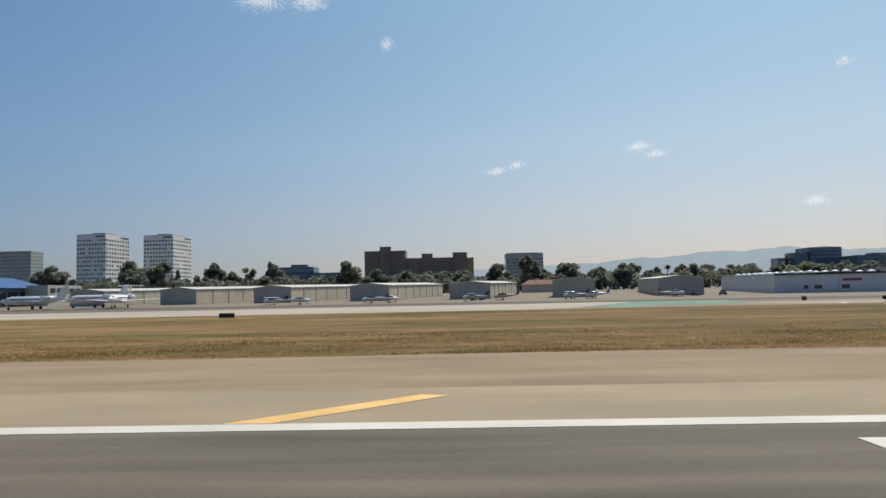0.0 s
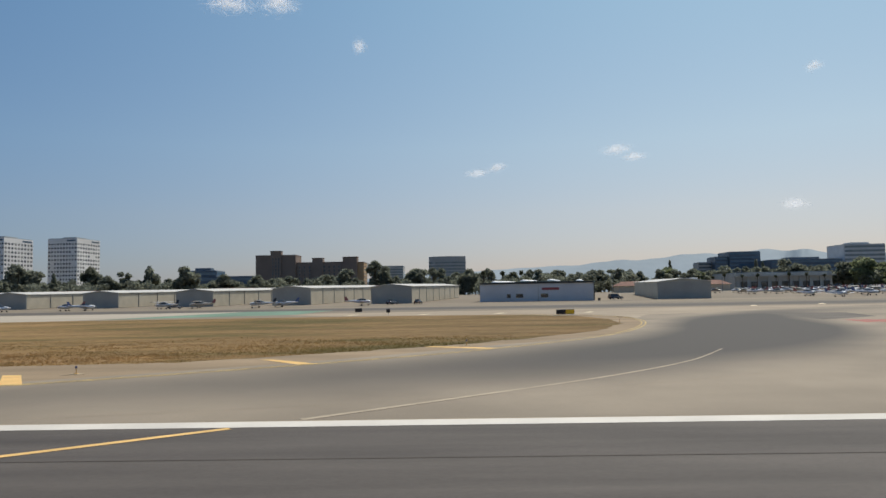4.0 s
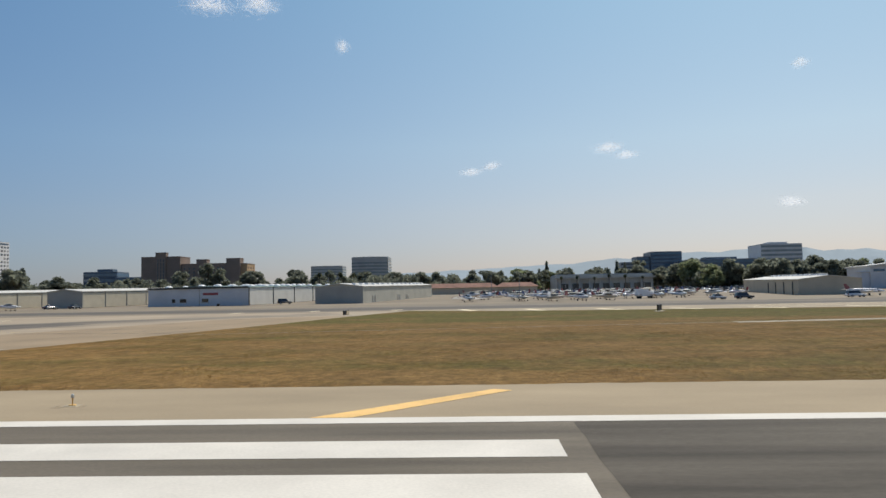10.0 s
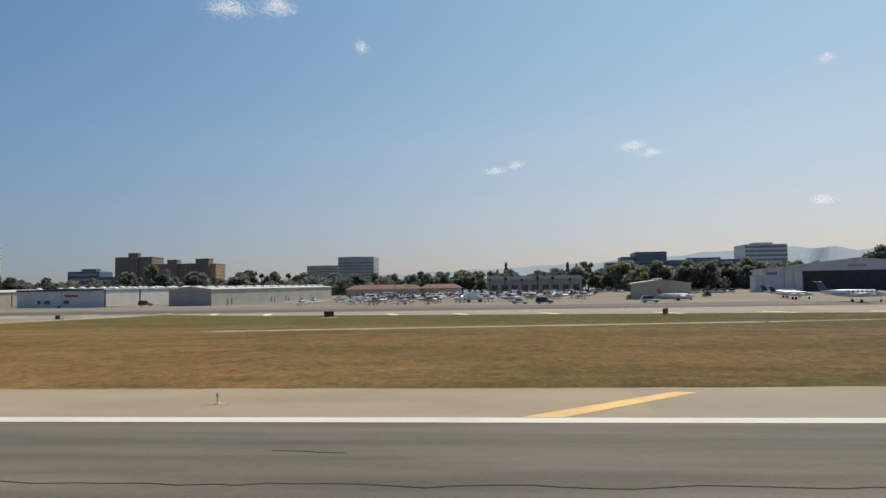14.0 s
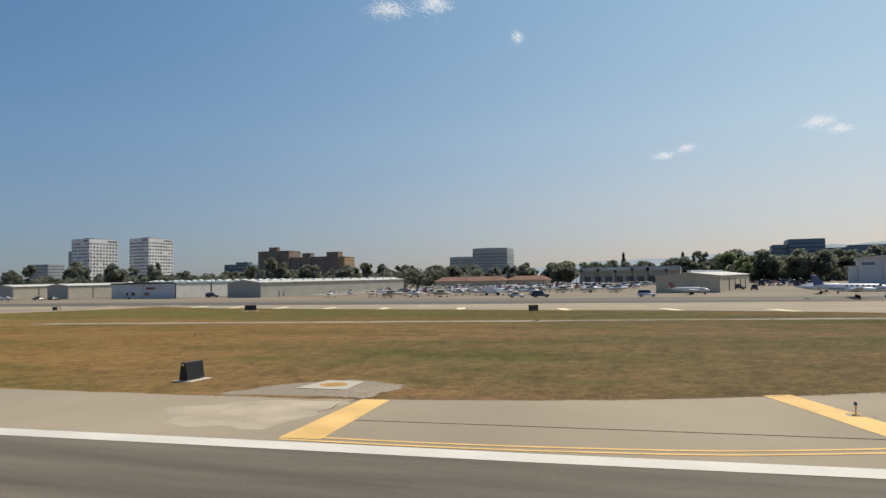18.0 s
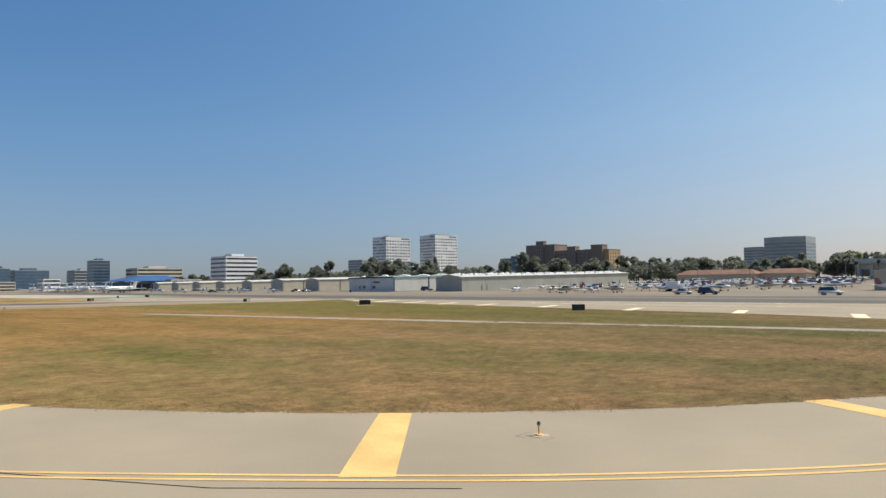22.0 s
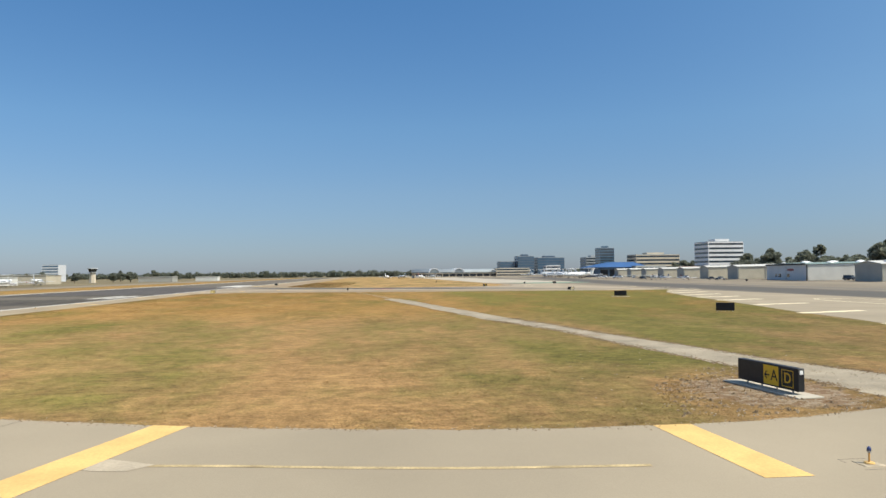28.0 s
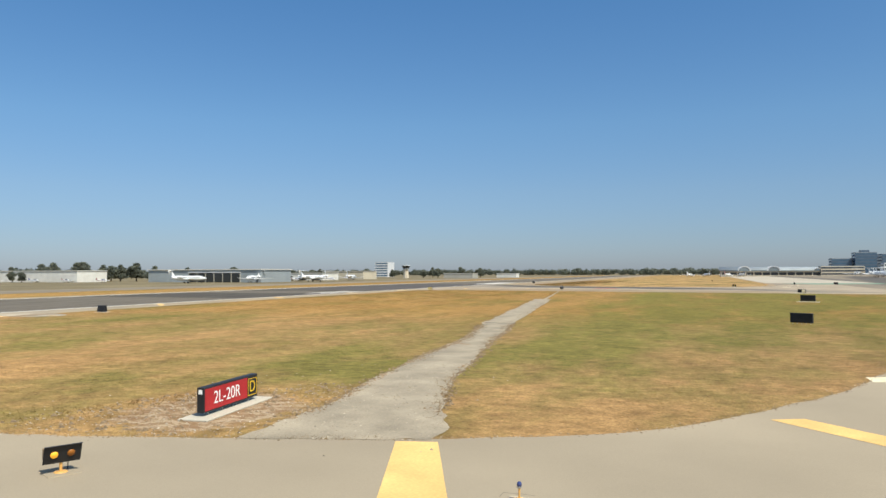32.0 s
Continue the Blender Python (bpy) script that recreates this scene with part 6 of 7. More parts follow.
def twin_plane(m, label, trim, scale=1.0, ttail=True):
    p = empty("twin_aircraft", m, label, "aircraft", "parked twin aircraft")
    k = scale
    bm = bmesh.new()
    loft(bm, [ell(6.2 * k, 0.25 * k, 0.3 * k, 1.5 * k), ell(5.2 * k, 0.9 * k, 0.95 * k, 1.6 * k), ell(3.6 * k, 1.35 * k, 1.45 * k, 1.75 * k), ell(0, 1.45 * k, 1.55 * k, 1.8 * k), ell(-3.0 * k, 1.3 * k, 1.4 * k, 1.9 * k), ell(-6.5 * k, 0.3 * k, 0.5 * k, 2.2 * k)])
    part("fuselage", smooth(bm), M_PLANE_WHITE, p)
    part("stripe", boxes((-4.5 * k, 4.4 * k, -0.735 * k, 0.735 * k, 1.62 * k, 1.74 * k)), trim, p, "coloured side stripe")
    part("windscreen", boxes((3.5 * k, 4.0 * k, -0.55 * k, 0.55 * k, 2.1 * k, 2.4 * k)), M_WIN, p)
    for w in range(6):
        for s in (-1, 1):
            part("window", boxes(((2.6 - w * 0.85) * k, (2.95 - w * 0.85) * k, s * 0.69 * k - 0.02, s * 0.69 * k + 0.02, 2.02 * k, 2.32 * k)), M_WIN, p)
    for s in (-1, 1):
        part("wing", slab((1.2 * k, -1.0 * k, s * 0.4 * k, 1.25 * k), (0.5 * k, -0.6 * k, s * 8.0 * k, 1.9 * k), 0.3, 0.14), M_PLANE_WHITE, p)
        bm = bmesh.new()
        loft(bm, [ell(2.9 * k, 0.4 * k, 0.4 * k, 1.5 * k), ell(2.2 * k, 0.75 * k, 0.8 * k, 1.5 * k), ell(0, 0.8 * k, 0.8 * k, 1.5 * k), ell(-1.8 * k, 0.2 * k, 0.25 * k, 1.5 * k)])
        for v in bm.verts:
            v.co.y += s * 2.6 * k
        part("nacelle", smooth(bm), M_PLANE_WHITE, p)
        propeller(p, 2.9 * k, 1.5 * k, s * 2.6 * k, 1.1 * k)
        zt = 4.2 * k if ttail else 2.3 * k
        part("tailplane", slab((-6.2 * k, -7.2 * k, s * 0.05, zt), (-6.7 * k, -7.3 * k, s * 2.6 * k, zt), 0.14, 0.08), M_PLANE_WHITE, p)
        wheel(p, 0.2 * k, s * 2.6 * k, 0, 0.32, 1.4 * k)
    part("fin", upright(-4.8 * k, -6.7 * k, 2.1 * k, -6.2 * k, -7.3 * k, 4.3 * k, 0.2), trim, p)
    wheel(p, 4.6 * k, 0, 0, 0.26, 1.3 * k)
    return p


def jet(m, label, name="business_jet", k=1.0, tail=None, low_engine=False):
    p = empty(name, m, label, "jet", "parked jets")
    bm = bmesh.new()
    loft(bm, [ell(8.5 * k, 0.3 * k, 0.3 * k, 1.9 * k), ell(7.2 * k, 1.2 * k, 1.3 * k, 2.0 * k), ell(5.2 * k, 1.8 * k, 1.9 * k, 2.1 * k), ell(-3.5 * k, 1.8 * k, 1.9 * k, 2.1 * k), ell(-8.0 * k, 0.4 * k, 0.6 * k, 2.5 * k)])
    part("fuselage", smooth(bm), M_PLANE_WHITE, p)
    part("windscreen", boxes((6.3 * k, 7.0 * k, -0.5 * k, 0.5 * k, 2.45 * k, 2.7 * k)), M_WIN, p)
    for s in (-1, 1):
        part("window_band", boxes((-3.0 * k, 5.0 * k, s * 0.89 * k - 0.02, s * 0.89 * k + 0.02, 2.2 * k, 2.42 * k)), M_WIN, p)
        part("wing", slab((1.8 * k, -1.5 * k, s * 0.6 * k, 1.5 * k), (-2.0 * k, -3.0 * k, s * 8.0 * k, 2.0 * k), 0.35 * k, 0.15 * k), M_PLANE_WHITE, p)
        ex, ey, ez = (1.2, 2.9, 1.1) if low_engine else (-4.2, 1.35, 2.6)
        part("engine", smooth(tube(bmesh.new(), ((ex + 1.2) * k, s * ey * k, ez * k), ((ex - 1.2) * k, s * ey * k, ez * k), 0.55 * k, 0.38 * k, 12)), M_PLANE_WHITE, p)
        zt = 2.7 * k if low_engine else 5.1 * k
        part("tailplane", slab((-7.0 * k, -8.4 * k, s * 0.1, zt), (-8.0 * k, -8.8 * k, s * 3.0 * k, zt), 0.18 * k, 0.1 * k), M_PLANE_WHITE, p)
        wheel(p, -0.8 * k, s * 1.4 * k, 0, 0.4 * k, 1.5 * k)
    part("fin", upright(-5.4 * k, -7.9 * k, 2.6 * k, -7.4 * k, -8.9 * k, 5.3 * k, 0.25 * k), tail or M_PLANE_WHITE, p, "coloured tail fin" if tail else "")
    wheel(p, 6.2 * k, 0, 0, 0.32 * k, 1.4 * k)
    return p


rp = random.Random(11)
PROTO = [
    light_plane("low", M_PLANE_WHITE, M_PLANE_BLUE, "white low-wing light aircraft with blue trim", pose(192, 216, rise(216), 0, 0, -70)),
    light_plane("low", M_PLANE_WHITE, M_PLANE_RED, "white low-wing light aircraft with red trim", pose(191, 233, rise(233), 0, 0, -60)),
    light_plane("high", M_PLANE_WHITE, M_PLANE_DARK, "white high-wing light aircraft with dark trim", pose(21.7, 211, rise(211), 0, 0, 190)),
    light_plane("high", M_PLANE_TAN, M_PLANE_RED, "cream high-wing light aircraft with red trim", pose(208, 214, rise(214), 0, 0, -80)),
]
for x, y, a, k in ((-65, 212, 170, 2), (-56.5, 213, 10, 0), (-36, 212, 190, 1), (-30.5, 213, 20, 0), (-7, 212, 170, 2), (2, 216, 185, 3), (28, 213, 190, 0), (52, 214, 5, 1)):
    copy_thing(PROTO[k], pose(x, y, rise(y), 0, 0, a))
rows_of_planes = [(209, 214, 250), (226, 204, 258), (244, 194, 284), (262, 198, 284), (281, 192, 282), (300, 196, 282), (322, 192, 286), (344, 196, 290)]
for y, xa, xb in rows_of_planes:
    x = xa + rp.uniform(0, 5)
    while x < xb:
        if rp.random() < 0.86 and not (248 < x < 272 and y < 220):
            copy_thing(PROTO[rp.choice((0, 0, 1, 1, 2, 3, 3))], pose(x, y + rp.uniform(-2, 2), rise(y), 0, 0, rp.choice((-35, -30, 150, 160, 205, 20)) + rp.uniform(-12, 12)))
        x += rp.uniform(7.6, 9.4)
twin_plane(pose(303.5, 209, rise(209), 0, 0, -8), "white twin aircraft with red trim beside the shed", M_PLANE_RED, 0.78, False)
twin_plane(pose(336, 174, rise(174), 0, 0, -6), "large white twin turboprop with dark blue stripe and high tail", M_PLANE_BLUE, 1.15)
twin_plane(pose(338, 224, rise(224), 0, 0, -8), "white twin turboprop with a dark high tail", M_PLANE_DARK, 0.9)
twin_plane(pose(334, 206, rise(206), 0, 0, -10), "white twin turboprop parked by the large hangar", M_PLANE_DARK, 0.85)
biz = jet(pose(-270, 231, rise(231), 0, 0, 20), "white business jet on the apron", k=1.3)
for x, y, a in ((-262, 243, 200), (-282, 256, 30), (-286, 269, 190), (-252, 258, 20), (-300, 240, 10), (-236, 232, 15), (-310, 225, 170), (-110, 213, -80), (-122, 222, 170), (-138, 216, 175), (-215, 222, 190), (-230, 246, 10), (-248, 224, 165), (-325, 244, 15), (-340, 262, 200), (-190, 220, 5)):
    copy_thing(biz, pose(x, y, rise(y), 0, 0, a))
for x, y, a, t, lab in ((-465, 94, 165, M_PLANE_WHITE, "white airliner at the terminal"), (-470, 111, 200, M_PLANE_WHITE, "white airliner at the terminal"), (-462, 132, 160, M_PLANE_RED, "airliner with a red tail at the terminal"), (-470, 146, 195, M_PLANE_BLUE, "airliner with a blue tail at the terminal")):
    jet(pose(x, y, 0, 0, 0, a), lab, "airliner", 1.2, t, True)
for x, y, a in ((-60, -125, 20), (-30, -116, 170), (10, -130, 15), (-110, -130, 190), (-75, -150, 30), (40, -150, 160)):
    copy_thing(biz, pose(x, y, 0, 0, 0, a))


# ---- vehicles ----
def car(kind, paint, label, m):
    c = empty("car", m, label, "car", "parked vehicles")
    L, W, H = (4.5, 1.75, 1.45) if kind == "sedan" else (4.8, 1.9, 1.8)
    hb = 0.62 if kind == "sedan" else 0.72
    prof = [(-L / 2, 0.35), (-L / 2, hb + 0.22), (-L * 0.30, hb + 0.30), (L * 0.2, hb + 0.26), (L / 2 - 0.1, hb + 0.06), (L / 2, 0.38)]
    bm = bmesh.new()
    loft(bm, [[(x, -W / 2, z) for x, z in prof], [(x, W / 2, z) for x, z in prof]])
    bmesh.ops.recalc_face_normals(bm, faces=bm.faces[:])
    bmesh.ops.bevel(bm, geom=bm.edges[:], offset=0.06, segments=2, affect="EDGES")
    part("body", smooth(bm), paint, c)
    b0, b1, t0, t1 = (-L * 0.36, L * 0.22, -L * 0.22, L * 0.06) if kind == "sedan" else (-L * 0.49, L * 0.22, -L * 0.44, L * 0.10)
    z0 = hb + 0.22
    bm = bmesh.new()
    loft(bm, [[(b0, -W / 2 + 0.1, z0), (b1, -W / 2 + 0.1, z0), (b1, W / 2 - 0.1, z0), (b0, W / 2 - 0.1, z0)], [(t0, -W / 2 + 0.24, H - 0.06), (t1, -W / 2 + 0.24, H - 0.06), (t1, W / 2 - 0.24, H - 0.06), (t0, W / 2 - 0.24, H - 0.06)]])
    bmesh.ops.recalc_face_normals(bm, faces=bm.faces[:])
    part("glazing", bm, M_DARKGLASS, c, "dark window band")
    part("roof", soft_box(t0 - 0.03, t1 + 0.03, -W / 2 + 0.22, W / 2 - 0.22, H - 0.07, H, 0.03), paint, c)
    for sx in (-0.3 * L, 0.31 * L):
        for sy in (-1, 1):
            t = part("wheel", tube(bmesh.new(), (sx, sy * (W / 2 - 0.2), 0.33), (sx, sy * (W / 2 + 0.02), 0.33), 0.33, 0.33, 16), M_RUBBER, c)
            part("rim", tube(bmesh.new(), (sx, sy * (W / 2 + 0.02), 0.33), (sx, sy * (W / 2 + 0.03), 0.33), 0.2, 0.18, 12), M_STEEL, t)
    for sy in (-1, 1):
        part("headlight", boxes((L / 2 - 0.12, L / 2 - 0.01, sy * W * 0.36 - 0.18, sy * W * 0.36 + 0.18, hb - 0.1, hb + 0.05)), M_CLEAR_LENS, c)
        part("tail_lamp", boxes((-L / 2 - 0.01, -L / 2 + 0.08, sy * W * 0.4 - 0.12, sy * W * 0.4 + 0.12, hb - 0.05, hb + 0.15)), M_TAILLAMP, c)
    return c


C1 = car("sedan", M_CAR_SILVER, "silver saloon car parked on the apron", pose(258.8, 197, rise(197), 0, 0, 8))
C2 = car("suv", M_CAR_DARK, "dark grey estate car parked on the apron", pose(265.5, 196.5, rise(196.5), 0, 0, 4))
C3 = car("suv", M_CAR_WHITE, "white off-road vehicle parked on the apron", pose(293.2, 194, rise(194), 0, 0, 2))
C4 = car("sedan", M_CAR_RED, "dark red car in the car park", pose(275, 372, rise(372), 0, 0, 80))
C5 = car("sedan", M_CAR_DARK, "dark car in the car park", pose(60, 222, rise(222), 0, 0, 60))
for y in (374, 392, 406):
    x = 232 + rp.uniform(0, 3)
    while x < 350:
        if rp.random() < 0.8:
            copy_thing(rp.choice((C1, C1, C2, C3, C3, C4, C5)), pose(x, y, rise(y), 0, 0, rp.choice((90, -90)) + rp.uniform(-4, 4)))
        x += rp.uniform(2.7, 3.4)
for y in (372, 379):
    x = 330
    while x < 352:
        copy_thing(rp.choice((C1, C2, C3)), pose(x, y - 50, rise(y - 50), 0, 0, 90))
        x += rp.uniform(3, 4.5)
for x, y, a in ((-5, 216, 30), (68, 222, 80), (131, 236, 20), (318, 262, 10), (322, 250, 90), (130, 300, 90), (127, 312, 80)):
    copy_thing(rp.choice((C1, C2, C5)), pose(x, y, rise(y), 0, 0, a))
van = empty("fuel_truck", pose(245, 222, rise(222), 0, 0, 10), "white boxy service truck on the apron", "truck")
part("cargo_box", soft_box(-2.6, 1.0, -1.1, 1.1, 0.7, 2.9, 0.05), M_CAR_WHITE, van)
part("cab", soft_box(1.05, 2.7, -1.0, 1.0, 0.6, 2.2, 0.12), M_CAR_WHITE, van)
part("windscreen", boxes((2.69, 2.73, -0.85, 0.85, 1.35, 2.0)), M_DARKGLASS, van)
for sx in (-1.7, 1.8):
    for sy in (-1, 1):
        part("wheel", tube(bmesh.new(), (sx, sy * 0.8, 0.42), (sx, sy * 1.08, 0.42), 0.42, 0.42, 14), M_RUBBER, van)


def mast(x, y, h, label):
    s = empty("lamp_post", pose(x, y, rise(y)), label, "lamp post", "apron lamp posts")
    part("pole", tube(bmesh.new(), (0, 0, 0), (0, 0, h), 0.16, 0.09), M_GREYMETAL, s)
    bm = bmesh.new()
    tube(bm, (0, 0, h), (1.2, 0, h + 0.7), 0.07, 0.06)
    tube(bm, (1.2, 0, h + 0.7), (2.6, 0, h + 0.9), 0.06, 0.05)
    part("arm", bm, M_GREYMETAL, s)
    part("lamp_head", soft_box(2.4, 3.2, -0.2, 0.2, h + 0.82, h + 0.98, 0.03), M_ROOF_PALE, s)
    return s


for x, y, h in ((200.8, 337, 10), (215, 360, 9), (243, 405, 9), (270, 420, 8), (60, 372, 9), (152, 345, 9)):
    mast(x, y, h, "grey lamp post with a curved arm")


# ---- trees ----
def leaf_mesh(name, lumps, per, size, material, seed, droop=0.0):
    """A crown of many small leaf sprays, gathered in uneven lumps (x, y, z, rx, rz)."""
    r = np.random.RandomState(seed)
    vs, n = [], 0
    for lx, ly, lz, rx, rz in lumps:
        k = max(8, int(per * rx * rz))
        d = r.normal(size=(k, 3))
        d /= np.linalg.norm(d, axis=1)[:, None]
        rad = r.uniform(0.45, 1.08, k)[:, None]
        c = np.array([lx, ly, lz]) + d * rad * np.array([rx, rx, rz])
        a = r.normal(size=(k, 3))
        a /= np.linalg.norm(a, axis=1)[:, None]
        b = np.cross(a, d + r.normal(scale=0.5, size=(k, 3)))
        b /= np.linalg.norm(b, axis=1)[:, None] + 1e-6
        s = size * r.uniform(0.6, 1.4, k)[:, None]
        q = np.stack([c - a * s - b * s * 0.35, c + b * s * 0.55 - a * s * 0.1, c + a * s + np.array([0, 0, -droop]) * s, c - b * s * 0.6 + a * s * 0.2], 1)
        vs.append(q.reshape(-1, 3))
        n += k
    me = bpy.data.meshes.new(name)
    me.from_pydata(np.concatenate(vs).tolist(), [], [(4 * i, 4 * i + 1, 4 * i + 2, 4 * i + 3) for i in range(n)])
    me.materials.append(material)
    return me


def trunk_mesh(bm, h, r, limbs, seed):
    rt = random.Random(seed)
    pts = [Vector((0, 0, 0))]
    for i in range(4):
        pts.append(pts[-1] + Vector((rt.uniform(-0.02, 0.02) * h, rt.uniform(-0.02, 0.02) * h, h / 4)))
    for i in range(4):
        tube(bm, pts[i], pts[i + 1], r * (1 - 0.2 * i), r * (0.8 - 0.2 * i) + 0.02, 8)
    for lx, ly, lz, rx, rz in limbs:
        a = pts[2].lerp(pts[4], rt.uniform(0, 0.8))
        tube(bm, a, (lx * 0.8, ly * 0.8, lz), r * 0.4, r * 0.12, 6)
    return bm


TREES = {}


def tree(kind, seed, material, label):
    """One tree about 10 m high, standing at the origin; the copies are scaled from it."""
    rt = random.Random(seed)
    lumps = []
    if kind == "broad":
        for i in range(13):
            a, q = rt.uniform(0, 6.28), rt.uniform(0.8, 2.9)
            z = rt.uniform(4.0, 8.3)
            q *= 1.15 - abs(z - 5.6) * 0.16
            lumps.append((q * math.cos(a), q * math.sin(a), z, rt.uniform(1.1, 1.9), rt.uniform(0.9, 1.5)))
        lumps += [(0, 0, 8.3, 1.6, 1.4), (0.3, 0.2, 3.6, 2.4, 1.4), (-1.5, 1, 3.0, 1.5, 1.2), (1.6, -1, 3.0, 1.5, 1.2)]
        per, size, th, tr = 130, 0.42, 6.5, 0.32
    elif kind == "conifer":
        for i in range(15):
            f = i / 14
            for k in range(3 if f < 0.75 else 1):
                a = rt.uniform(0, 6.28)
                q = (1 - f) * rt.uniform(0.5, 1.15)
                lumps.append((q * math.cos(a), q * math.sin(a), 1.4 + 8.4 * f, 0.32 + 0.75 * (1 - f), 0.7))
        per, size, th, tr = 180, 0.32, 9.2, 0.22
    elif kind == "airy":
        for i in range(12):
            a, q = rt.uniform(0, 6.28), rt.uniform(0.3, 2.1)
            lumps.append((q * math.cos(a), q * math.sin(a), rt.uniform(4.2, 9.4), rt.uniform(0.7, 1.15), rt.uniform(0.55, 1.0)))
        per, size, th, tr = 120, 0.36, 8.4, 0.2
    else:
        for i in range(16):
            a, q = rt.uniform(0, 6.28), rt.uniform(0.3, 3.2)
            lumps.append((q * math.cos(a), q * math.sin(a), rt.uniform(1.2, 6.5) * (1.1 - q * 0.12) + 1.2, rt.uniform(1.2, 1.9), rt.uniform(1.0, 1.6)))
        lumps.append((0, 0, 8.2, 1.3, 1.3))
        per, size, th, tr = 110, 0.45, 5.0, 0.3
    t = empty("tree", pose(0, 0, -60), label, "tree", "trees round the airfield")
    part("trunk", trunk_mesh(bmesh.new(), th, tr, lumps[:7] if kind in ("broad", "airy") else [], seed), M_BARK, t)
    me = leaf_mesh("crown", lumps, per, size, material, seed)
    c = new("crown", me)
    c.parent = t
    return t


def palm(seed, label):
    rt = random.Random(seed)
    t = empty("palm_tree", pose(0, 0, -60), label, "palm", "palms along the apron")
    bm = bmesh.new()
    for i in range(6):
        tube(bm, (0.05 * i, 0, 1.45 * i), (0.05 * (i + 1), 0, 1.45 * (i + 1)), 0.24 - 0.015 * i, 0.225 - 0.015 * i, 8)
    part("trunk", bm, M_BARK, t)
    bm = bmesh.new()
    for i in range(34):
        a, up, ln = rt.uniform(0, 6.28), rt.uniform(-0.9, 1.1), rt.uniform(1.3, 1.9)
        p, prev = Vector((0.3, 0, 8.7)), None
        side = Vector((-math.sin(a), math.cos(a), 0))
        for k in range(5):
            w = (0.12, 0.34, 0.42, 0.30, 0.04)[k]
            sag = Vector((0, 0, -0.10 * w))
            row = [bm.verts.new(p + side * w + sag), bm.verts.new(p - side * w + sag)]
            if prev:
                bm.faces.new((prev[0], prev[1], row[1], row[0]))
            prev = row
            p = p + Vector((math.cos(a) * math.cos(up), math.sin(a) * math.cos(up), math.sin(up))) * (ln / 4)
            up -= 0.42
    part("crown", bm, M_LEAF_PALM, t, "drooping palm fronds")
    return t


TREES["b"] = [tree("broad", 31, M_LEAF, "dark green broad-crowned tree behind the hangars"), tree("broad", 32, M_LEAF, "rounded dark green tree behind the hangars")]
TREES["l"] = [tree("low", 33, M_LEAF_LT, "light green bushy tree behind the apron"), tree("broad", 37, M_LEAF_LT, "light green leafy tree behind the apron")]
TREES["c"] = [tree("conifer", 34, M_LEAF, "tall narrow dark conifer")]
TREES["e"] = [tree("airy", 35, M_LEAF, "airy tall gum tree with gaps in its crown"), tree("airy", 36, M_LEAF, "thin-crowned gum tree behind the hangars")]
TREES["h"] = [tree("low", 38, M_LEAF, "low dark bushy tree behind the hangars"), tree("low", 39, M_LEAF, "dense dark shrub-like tree behind the hangars")]
TREES["p"] = [palm(40, "fan palm with a slim trunk"), palm(41, "fan palm with a drooping crown")]
USED = set()
rtree = random.Random(77)


def plant(kind, x, y, h, wide=1.0):
    t = rtree.choice(TREES[kind])
    s = h / 9.8
    m = pose(x, y, rise(y) - 0.1, 0, 0, rtree.uniform(0, 360)) @ Matrix.Diagonal((s * wide, s * wide, s, 1))
    if t.name not in USED:
        USED.add(t.name)
        t.matrix_world = m
    else:
        copy_thing(t, m @ Matrix.Diagonal((1 / t.scale[0], 1 / t.scale[1], 1 / t.scale[2], 1)))


